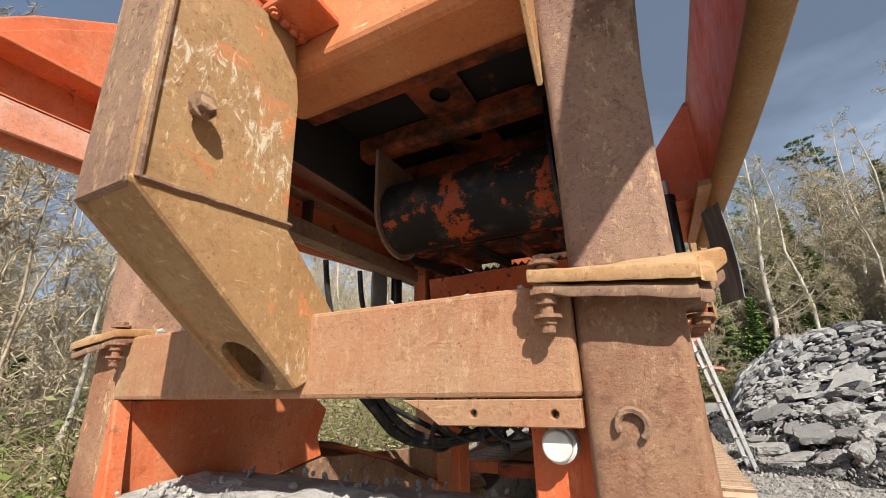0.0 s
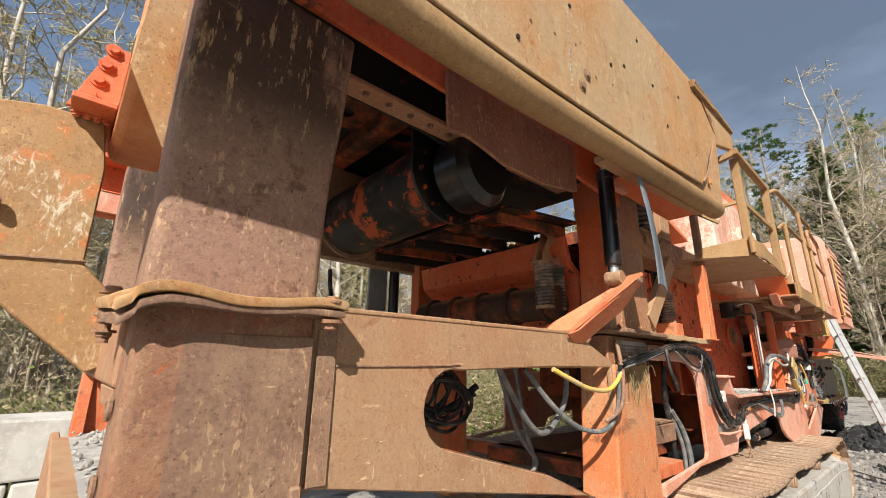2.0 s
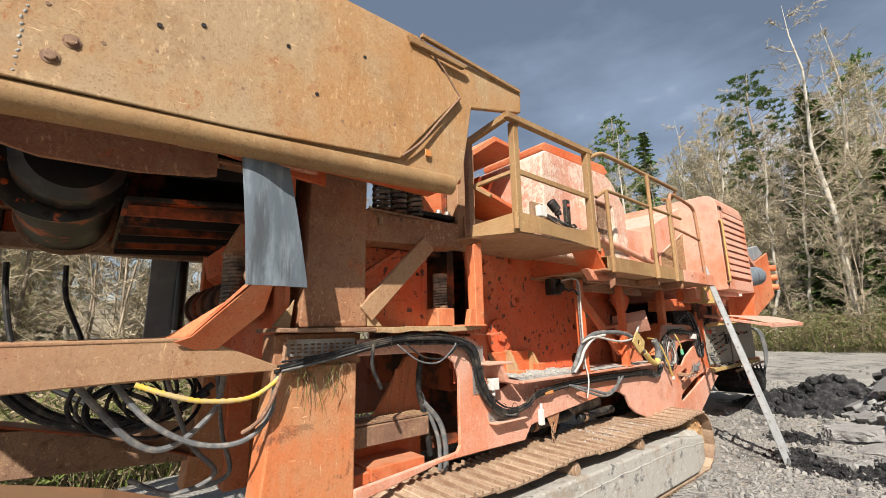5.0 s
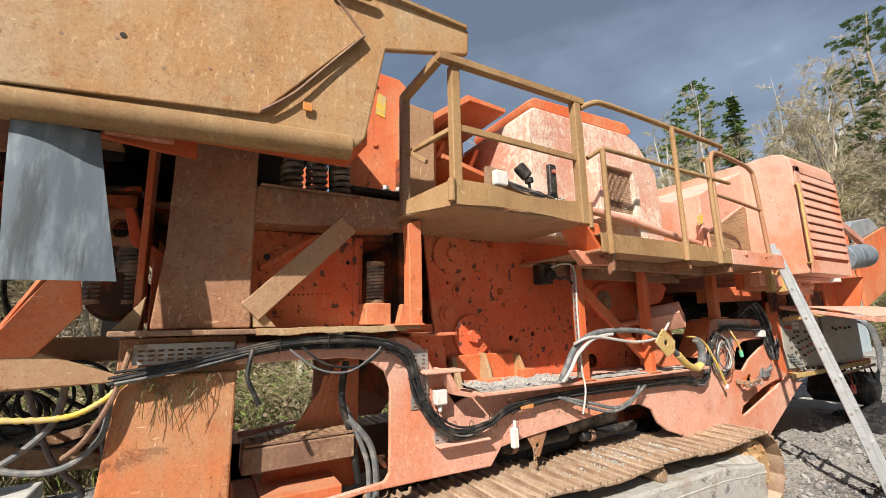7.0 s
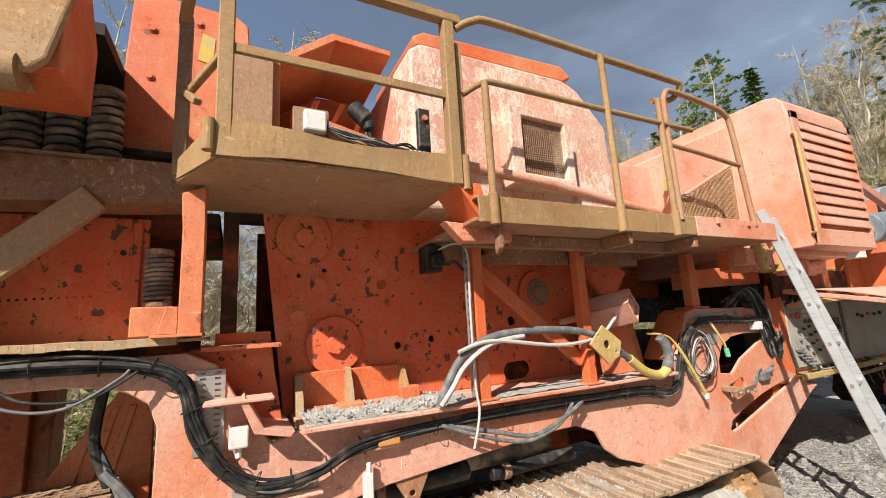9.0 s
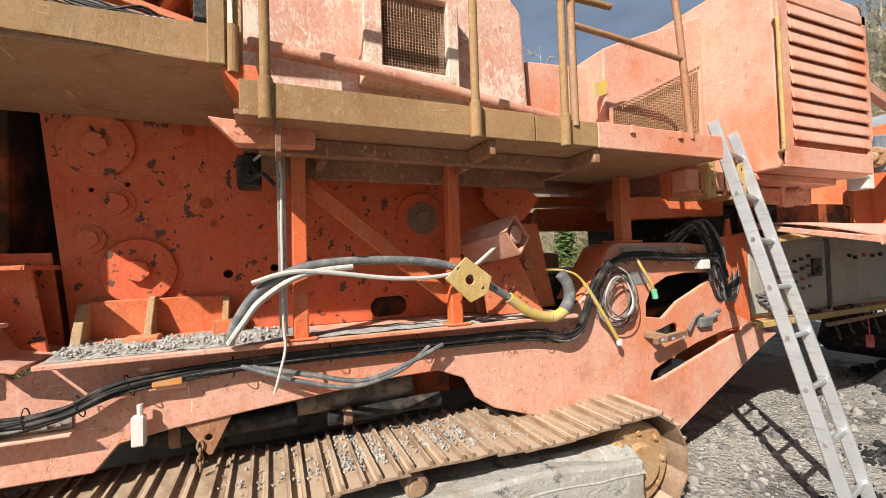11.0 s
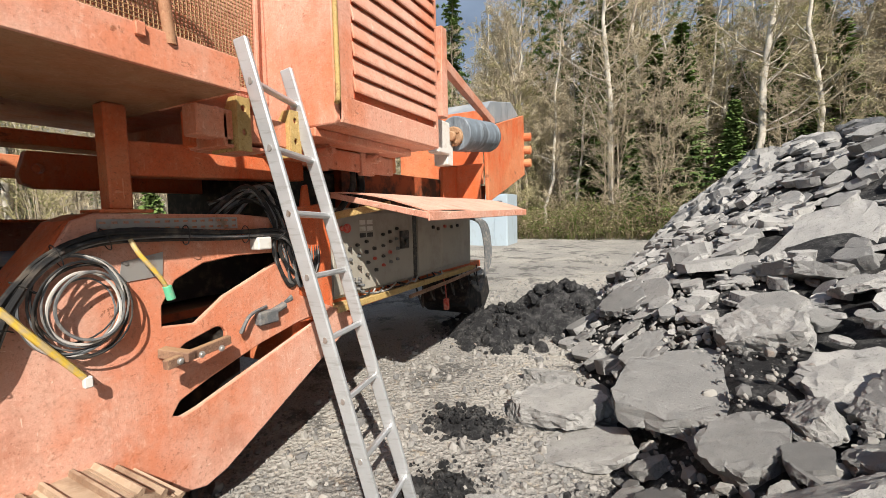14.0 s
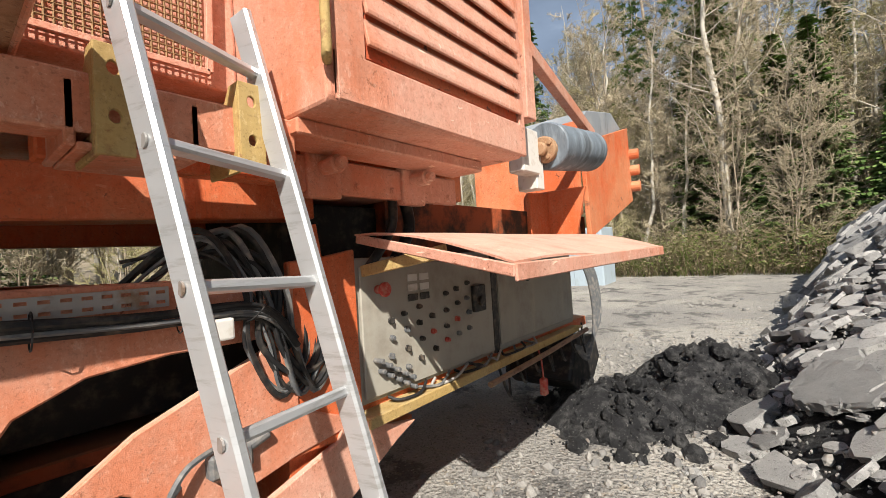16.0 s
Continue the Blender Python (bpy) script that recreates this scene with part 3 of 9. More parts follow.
s = Mat("forest_floor")
s.layer((0.24, 0.20, 0.145)).layer((0.36, 0.305, 0.22), s.ramp(s.noise(1.2, 8), 0.4, 0.7)).layer((0.06, 0.08, 0.025), s.ramp(s.noise(0.6, 7), 0.52, 0.7))
M_floor = s.done(0.95, s.noise(9, 9), 0.8, 0.05, 0.1)

# ---------- ground ----------
def toe(y):
    """Where the rubble heap begins, across the yard."""
    if y < 10:
        return 2.15
    if y < 12:
        return 2.15 - 0.375 * (y - 10)
    return 1.40 - 0.073 * (y - 12) if y < 13.5 else 1.29 + 0.12 * (y - 13.5)


def heap(x, y):
    d = min(x - toe(y), (y - 7.9) * 1.0, (30 - y) * 0.9)
    if d <= 0:
        return 0.0
    return min(min(0.8 * d, 0.30 + 0.36 * d) * (1 + 0.15 * min(max(y - 12, 0), 8)), 2.45) * (1 + 0.16 * noise.noise((x * 0.6, y * 0.6, 3))) + 0.12 * noise.noise((x * 1.7, y * 1.7, 8)) * min(1, d)


def level(x, y):
    """The yard's own height."""
    z = 0.03 * (min(max(y, -14), 30) - 9.3)
    z += 0.03 * noise.noise((x * 0.7, y * 0.7, 0)) + 0.012 * noise.noise((x * 3.1, y * 3.1, 5))
    left = max(0.0, min(1.0, (-3.6 - x) / 2.5)) * max(0.0, min(1.0, (17 - y) / 5))
    z -= 0.5 * left
    far = max(0.0, math.hypot(max(x - 9, 0), max(y - 26, 0)) - 2)
    z += min(far * 0.24, 13.0) * (0.5 + 0.5 * max(0.0, min(1.0, (x + 6) / 16)))
    away = max(0.0, -x - 16)
    z += min(away * 0.12, 9)
    return z


def grid(lo, hi, near_lo, near_hi, fine):
    out = [near_lo + i * fine for i in range(int((near_hi - near_lo) / fine) + 1)]
    step, v = fine, out[-1]
    while v < hi:
        step *= 1.22
        v += step
        out.append(v)
    step, v = fine, out[0]
    while v > lo:
        step *= 1.22
        v -= step
        out.insert(0, v)
    return out


gx, gy = grid(-320, 320, -4, 6, 0.14), grid(-320, 420, -1, 16, 0.14)
nx = len(gx)
verts = [(x, y, level(x, y)) for y in gy for x in gx]
faces = [(j * nx + i, j * nx + i + 1, (j + 1) * nx + i + 1, (j + 1) * nx + i) for j in range(len(gy) - 1) for i in range(nx - 1)]
me = bpy.data.meshes.new("ground")
me.from_pydata(verts, [], faces)
me.materials.append(M_ground)
me.materials.append(M_floor)
for p in me.polygons:
    c = p.center
    wob = 1.5 * noise.noise((c.x * 0.4, c.y * 0.4, 2))
    p.material_index = 1 if (c.x < -5.5 + wob or c.y > 25 + wob or c.x > 11 + wob) else 0
me.polygons.foreach_set("use_smooth", [True] * len(me.polygons))
ground = tagged(new("ground", me), "grey gravel yard with dark asphalt crumbs running into forest floor", "ground", kind="structure")

# pond water behind the machine
s = Mat("pond_water")
s.layer((0.055, 0.05, 0.03)).layer((0.09, 0.08, 0.045), s.ramp(s.noise(2), 0.4, 0.6))
M_water = s.done(0.08, s.noise(9), 0.05, 0.01, 0.5)
bm = B()
prism(bm, [(-5.1, 2.2), (-4.6, 4.0), (-4.9, 6.5), (-5.6, 8.5), (-7.2, 9.0), (-7.6, 5.0), (-6.8, 2.0)], "z", -0.9, -0.58, bev=0)
solo("water", bm, M_water, "still brown pond water at the edge of the yard", "water", kind="structure")

# black crumb patches on the yard
for k, (cx, cy, rx, ry, h) in enumerate(((1.08, 9.95, 0.28, 0.20, 0.07), (1.25, 9.15, 0.26, 0.33, 0.05), (0.50, 12.2, 0.66, 0.62, 0.30), (1.15, 13.0, 0.80, 0.75, 0.45), (1.6, 8.75, 0.35, 0.25, 0.05), (2.1, 9.0, 0.3, 0.5, 0.06))):
    bm = B()
    n = 72
    rings = []
    for j in range(25):
        f = j / 24
        row = []
        for i in range(n):
            a = i * math.tau / n
            wob = 1 + 0.28 * noise.noise((math.cos(a) * 2 + k * 7, math.sin(a) * 2, 1))
            x, y = cx + rx * f * wob * math.cos(a), cy + ry * f * wob * math.sin(a)
            z = level(x, y) - 0.02 + (h + 0.03) * (1 - f * f) * (1 + 0.35 * noise.noise((x * 4, y * 4, k))) + ((0.02 + 0.13 * h) * noise.noise((x * 7, y * 7, k)) + (0.015 + 0.05 * h) * noise.noise((x * 18, y * 18, k))) * (1 - f * 0.7)
            row.append(bm.verts.new((x, y, z)))
        rings.append(row)
    for j in range(24):
        for i in range(n):
            bm.faces.new((rings[j][i], rings[j][(i + 1) % n], rings[j + 1][(i + 1) % n], rings[j + 1][i]))
    solo("asphalt_crumb_heap", bm, M_crumb, "small heap of black crumbled asphalt on gravel", "rubble", "crumb heaps", "stuff", smooth=True)

bm = B()
rc = random.Random(61)
for cx, cy, rx, ry, h in ((1.08, 9.95, 0.28, 0.20, 0.07), (1.25, 9.15, 0.26, 0.33, 0.05), (0.50, 12.2, 0.66, 0.62, 0.30), (1.15, 13.0, 0.80, 0.75, 0.45), (1.6, 8.75, 0.35, 0.25, 0.05), (2.1, 9.0, 0.3, 0.5, 0.06)):
    for _ in range(int(150 + 900 * rx * ry)):
        a, f = rc.random() * math.tau, 1.35 * rc.random() ** 0.6
        x, y = cx + rx * f * math.cos(a), cy + ry * f * math.sin(a)
        q = rc.uniform(0.006, 0.02) if rc.random() < 0.85 else rc.uniform(0.02, 0.05 + 0.06 * (h > 0.2))
        z = level(x, y) + max(0.0, (h + 0.03) * (1 - f * f)) + q * 0.2
        m = Matrix.Translation((x, y, z)) @ Euler((rc.random() * 6, rc.random() * 6, rc.random() * 6)).to_matrix().to_4x4() @ Matrix.Diagonal((q, q * 0.8, q * 0.6, 1))
        bmesh.ops.create_icosphere(bm, subdivisions=1, radius=1, matrix=m)
solo("asphalt_crumbs", bm, M_crumb, "loose black asphalt crumbs round the small heaps", "rubble", kind="stuff")

# ---------- mobile crusher: rear frame ----------
XC = -0.715  # the machine's middle
crusher = thing("mobile_crusher", "weathered rusty orange tracked jaw crusher with cables along its side", "crusher", (XC, 6.0, 0.0))


def mx(x):
    return 2 * XC - x


def column(side):
    f = (lambda x: x) if side > 0 else mx
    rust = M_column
    bm = B()
    prof = []
    lo, hi = [(0.115, 0.60), (0.325, 0.60), (0.305, 1.085), (0.115, 1.085)], [(0.095, 0.585), (0.365, 0.585), (0.335, 1.13), (0.095, 1.13)]
    rings = []
    for z, w in ((1.575, 0.0), (1.80, 0.02), (2.02, 0.15), (2.25, 0.6), (2.62, 1.0)):
        rings.append([bm.verts.new((f(a[0] + (b[0] - a[0]) * w), a[1] + (b[1] - a[1]) * w, z)) for a, b in zip(lo, hi)])
    for a, b in zip(rings, rings[1:]):
        for i in range(4):
            bm.faces.new((a[i], a[(i + 1) % 4], b[(i + 1) % 4], b[i]))
    bm.faces.new(rings[0][::-1])
    bm.faces.new(rings[-1])
    bmesh.ops.recalc_face_normals(bm, faces=bm.faces[:])
    vert_edges = [e for e in bm.edges if abs(e.verts[0].co.z - e.verts[1].co.z) > 0.1]
    bmesh.ops.bevel(bm, geom=vert_edges, offset=0.03, segments=3, affect="EDGES", profile=0.5)
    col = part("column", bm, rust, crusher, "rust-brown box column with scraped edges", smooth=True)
    bm = B()
    prism(bm, [(f(0.115), 0.605), (f(0.322), 0.605), (f(0.305), 1.082), (f(0.115), 1.082)], "z", 1.0, 1.545, bev=0)
    bmesh.ops.recalc_face_normals(bm, faces=bm.faces[:])
    ve = [e for e in bm.edges if abs(e.verts[0].co.z - e.verts[1].co.z) > 0.1]
    bmesh.ops.bevel(bm, geom=ve, offset=0.03, segments=3, affect="EDGES", profile=0.5)
    leg = part("leg", bm, M_brown_red, crusher, "pitted rusty lower leg", smooth=True)
    # bent flange plates clamped between column and leg
    for k, (z0, z1, grow) in enumerate(((1.530, 1.553, 0.0), (1.552, 1.580, 0.008))):
        bm = B()
        n = 30
        out, x0, x1, y0, y1 = [], 0.055 - grow, 0.392 + grow, 0.535 - grow, 1.14 + grow
        top, bot = [], []
        nxg, nyg = 14, 20
        def zz(u, v, z, k=k):
            droop = max(0.0, 1 - v / 0.22) ** 1.5
            bend = -(0.050 if k else 0.062) * droop * (0.25 + 0.75 * u) 
            bend += 0.012 * math.sin(v * 9.0) * u * (1 if k else 0.5)
            return z + bend + 0.005 * noise.noise((u * 6, v * 6, k))
        for zb, store in ((z1, top), (z0, bot)):
            for j in range(nyg + 1):
                for i in range(nxg + 1):
                    u, v = i / nxg, j / nyg
                    round_ = 0.05 * (u > 0.9) * (v < 0.1)
                    store.append(bm.verts.new((f(x0 + (x1 - x0) * u - round_ * 0.5), y0 + (y1 - y0) * v + round_ * 0.5, zz(u, v, zb))))
        w = nxg + 1
        for j in range(nyg):
            for i in range(nxg):
                a = j * w + i
                bm.faces.new((top[a], top[a + 1], top[a + w + 1], top[a + w]))
                bm.faces.new((bot[a], bot[a + w], bot[a + w + 1], bot[a + 1]))
        rim = [i for i in range(w)] + [j * w + nxg for j in range(1, nyg + 1)] + [nyg * w + i for i in range(nxg - 1, -1, -1)] + [j * w for j in range(nyg - 1, 0, -1)]
        for a, b in zip(rim, rim[1:] + rim[:1]):
            bm.faces.new((top[a], top[b], bot[b], bot[a]))
        bmesh.ops.recalc_face_normals(bm, faces=bm.faces[:])
        soften(bm, bm.faces[:], 0.005, 2)
        part("flange_plate", bm, M_ochre if k else M_brown, crusher, "bent, dusty flange plate", smooth=True)
    for (x, y) in ((0.075, 0.56), (0.375, 1.10), (0.075, 1.10)):
        bm = B()
        bolt(bm, (f(x), y, 1.578), (0, 0, 1), 0.022, 0.022)
        if x < 0.2 and y < 0.7:
            cyl(bm, (f(x), y, 1.44), (f(x), y, 1.578), 0.014, 12)
            bolt(bm, (f(x), y, 1.475), (0, 0, -1), 0.020, 0.02)
        bolt(bm, (f(x), y, 1.525), (0, 0, -1), 0.024, 0.03)
        pieces("flange_bolt", bm, M_brown_red, crusher)
    if side > 0:
        bm = B()
        top_arc = [(0.70 - 0.05 * math.cos(a), 1.42 + 0.05 * math.sin(a)) for a in [k * math.pi / 12 for k in range(7)]]
        prism(bm, [(0.645, 1.0), (0.648, 1.40)] + top_arc + [(1.075, 1.472), (1.075, 1.0)], "x", 0.305, 0.318, bev=0.003)
        part("cladding_plate", bm, M_brown, leg, "pitted rust-brown cladding plate")
        bm = B()
        for (z, y0) in ((1.27, 0.60), (1.09, 0.60)):
            pts = [(0.20 + 0.026 * math.cos(a), y0 - 0.004, z + 0.026 * math.sin(a)) for a in [i * math.pi / 7 for i in range(-2, 9)]]
            tube(bm, pts, 0.007, 6, 1)
        pieces("weld_ring", bm, M_brown, leg)
        bm = B()
        box(bm, 0.285, 0.335, 1.04, 1.075, 1.00, 1.05)
        part("foot_lug", bm, M_brown, leg)
    return col


near_col = column(1)
column(-1)

# cross beam with its lower strip
bm = B()
prism(bm, [(-1.55, 1.55), (-1.55, 1.325), (0.115, 1.318), (0.115, 1.545), (-0.05, 1.55)], "y", 0.60, 0.84, bev=0.012, seg=2)
cross = part("cross_beam", bm, M_frame, crusher, "dusty ochre and orange cross beam")
bm = B()
prism(bm, [(-0.30, 1.316), (-0.24, 1.29), (-0.20, 1.262), (0.112, 1.262), (0.112, 1.316)], "y", 0.604, 0.63, [ring(-0.115, 1.287, 0.009, 0.009, 10), ring(0.06, 1.287, 0.009, 0.009, 10)], bev=0.002)
part("lower_strip", bm, M_frame, cross)
bm = B()
for x0, x1, seed in ((-1.72, -0.92, 1), (-0.55, 0.05, 2)):
    r = random.Random(seed)
    for _ in range(46 if seed == 1 else 12):
        x, y, q = r.uniform(x0, x1), r.uniform(0.61, 0.82), r.uniform(0.008, 0.03 if seed == 1 else 0.014)
        m = Matrix.Translation((x, y, 1.556 + q * 0.3)) @ Euler((r.random() * 6, r.random() * 6, r.random() * 6)).to_matrix().to_4x4() @ Matrix.Diagonal((q, q * 0.8, q * 0.6, 1))
        bmesh.ops.create_icosphere(bm, subdivisions=1, radius=1, matrix=m)
solo("gravel", bm, M_gravel_fine, "loose grey crushed stone lying on the cross beam", "gravel", kind="stuff")

# box under the cross beam: left leg panels, floor with gravel
bm = B()
prism(bm, [(-1.54, 1.0), (-1.54, 1.325), (-1.52, 1.325), (-1.47, 1.0)], "y", 0.60, 0.66, bev=0.006)
prism(bm, [(0.61, 0.92), (0.61, 1.32), (1.6, 1.32), (1.72, 1.24), (1.66, 1.10), (1.70, 1.0), (1.1, 0.92)], "x", -1.56, -1.53, bev=0.004)
pieces("inner_panel", bm, M_orange, crusher, "scuffed orange inner panel in the shade of the cross beam")
# orange panel in shade: the shade is put into a rust-brown colour
bm = B()
prism(bm, [(1.1, 0.90), (1.70, 0.99), (3.3, 0.88), (3.3, 0.56), (1.1, 0.72)], "x", -1.57, -1.54, bev=0.004)
part("sloped_panel", bm, M_brown, crusher, "sloped panel low inside the frame, rust-brown in place of shaded orange")
bm = B()
prism(bm, [(-1.53, 0.56), (0.11, 0.56), (0.11, 1.20), (-1.53, 1.20)], "z", 0.965, 1.0, bev=0.004)
prism(bm, [(-1.76, 1.0), (-1.76, 0.62), (0.1, 0.66), (0.1, 1.0)], "y", 0.53, 0.57, bev=0.006)
pieces("lower_cross_beam", bm, M_frame, crusher, "dusty lower cross beam")
bm = B()
n = 30
rows = []
for j in range(11):
    rows.append([bm.verts.new((-1.50 + 1.55 * i / n, 0.60 + 0.58 * j / 10, 1.0 + 0.05 * max(0, 1 - abs(j - 5) / 5.5) * (0.7 + 0.6 * noise.noise((i * 0.4, j * 0.6, 4))) + 0.008 * noise.noise((i * 1.7, j * 1.9, 1)))) for i in range(n + 1)])
for j in range(10):
    for i in range(n):
        bm.faces.new((rows[j][i], rows[j][i + 1], rows[j + 1][i + 1], rows[j + 1][i]))
for _ in range(120):
    x, y, q = rnd.uniform(-1.48, 0.0), rnd.uniform(0.60, 1.15), rnd.uniform(0.006, 0.02)
    m = Matrix.Translation((x, y, 1.03 + q * 0.2)) @ Euler((rnd.random() * 6, rnd.random() * 6, rnd.random() * 6)).to_matrix().to_4x4() @ Matrix.Diagonal((q, q * 0.8, q * 0.6, 1))
    bmesh.ops.create_icosphere(bm, subdivisions=1, radius=1, matrix=m)
solo("gravel_bed", bm, M_gravel_fine, "grey stone dust piled on the lower cross beam", "gravel", kind="stuff")
bm = B()
box(bm, -0.02, 0.115, 0.70, 0.74, 0.95, 1.31)
socket_plate = part("socket_plate", bm, M_orange, crusher, "rust-streaked orange plate behind the socket")
bm = B()
cyl(bm, (0.05, 0.70, 1.225), (0.05, 0.655, 1.225), 0.036, 20, bev=0.004)
cyl(bm, (0.05, 0.66, 1.225), (0.05, 0.635, 1.225), 0.030, 20, bev=0.003)
box(bm, 0.03, 0.07, 0.65, 0.70, 1.255, 1.285, 0.004)
part("socket", bm, M_white, socket_plate, "round grey lidded socket")

# rear arm with the stud
bm = B()
prism(bm, [(0.09, 1.745), (0.075, 2.36), (0.24, 2.40), (0.44, 2.40), (0.478, 2.186), (0.485, 1.77), (0.70, 1.555), (0.60, 1.36), (0.565, 1.345)], "x", -0.60, -0.63, bev=0.006)
arm = part("rear_arm", bm, M_arm, crusher, "scraped rusty box arm with weld seams")
bm = B()
prism(bm, [(0.09, 1.745), (0.075, 2.36), (0.24, 2.40), (0.44, 2.40), (0.478, 2.186), (0.485, 1.77), (0.70, 1.555), (0.60, 1.36), (0.565, 1.345)], "x", -0.80, -0.83, bev=0.006)
part("side_plate", bm, M_arm, arm)
bm = B()
beam(bm, (-0.715, 0.082, 2.365), (-0.715, 0.094, 1.74), 0.02, 0.20, (1, 0, 0))
part("front_plate", bm, M_brown, arm)
bm = B()
d = Vector((0, 0.565 - 0.09, 1.345 - 1.745))
base = Vector((-0.715, 0.10, 1.745))
s_, u_ = Vector((1, 0, 0)), d.normalized()
L = d.length
outline = [(-0.10, 0), (0.10, 0), (0.10, L), (-0.10, L)]
prism(bm, outline, "z", 0, 0.02, [slot(0.0, L * 0.80, 0.0, L * 0.90, 0.062, 8)], bev=0.003)
nrm = s_.cross(u_)
bmesh.ops.transform(bm, matrix=Matrix.Translation(base) @ Matrix((s_, u_, nrm)).transposed().to_4x4(), verts=bm.verts[:])
part("bottom_plate", bm, M_arm, arm, "rust-yellow bottom plate with an oblong hole")
bm = B()
tube(bm, [(-0.596, 0.086, 2.34), (-0.595, 0.092, 2.0), (-0.596, 0.098, 1.75)], 0.007, 6, 4)
pts = [(-0.597, 0.10 + 0.39 * i / 12, 1.752 + 0.028 * i / 12 + 0.004 * noise.noise((i * 0.9, 0, 0))) for i in range(13)]
tube(bm, pts, 0.007, 6, 2)
part("weld_seam", bm, M_brown, arm)
bm = B()
cyl(bm, (-0.605, 0.183, 1.962), (-0.545, 0.177, 1.958), 0.016, 12)
bolt(bm, (-0.572, 0.180, 1.96), (1, -0.05, 0), 0.022, 0.03)
part("stud", bm, M_brown, arm, "rusty bolt standing out of the arm")

# feeder support: rear beam, gusset, flange with bolts
bm = B()
prism(bm, [(0.47, 2.33), (0.47, 2.70), (0.49, 2.72), (0.70, 2.72), (0.70, 2.33), (0.66, 2.30), (0.50, 2.30)], "x", -0.80, 0.10, bev=0.008)
rb = part("feeder_beam", bm, M_beam, crusher, "dusty orange beam under the feeder")
prism_b = B()
prism(prism_b, [(0.47, 2.3), (0.48, 2.62), (0.62, 2.62), (0.60, 2.05)], "x", 0.095, 0.112, bev=0.003)
part("gusset", prism_b, M_ochre, rb)
bm = B()
box(bm, -0.95, -0.45, 0.32, 0.47, 2.40, 2.43)
prism(bm, [(0.30, 2.43), (0.47, 2.43), (0.47, 2.78), (0.40, 2.78)], "x", -0.62, -0.60, bev=0.003)
prism(bm, [(0.30, 2.43), (0.47, 2.43), (0.47, 2.78), (0.40, 2.78)], "x", -0.84, -0.82, bev=0.003)
for k in range(4):
    bolt(bm, (-0.58, 0.34 + 0.035 * k, 2.40), (0, 0, -1), 0.013, 0.02)
    bolt(bm, (-0.60, 0.37 + 0.012 * k, 2.50 + 0.085 * k), (1, 0, 0), 0.022, 0.022)
pieces("bolted_flange", bm, M_orange, crusher, "orange flange with a row of bolts")

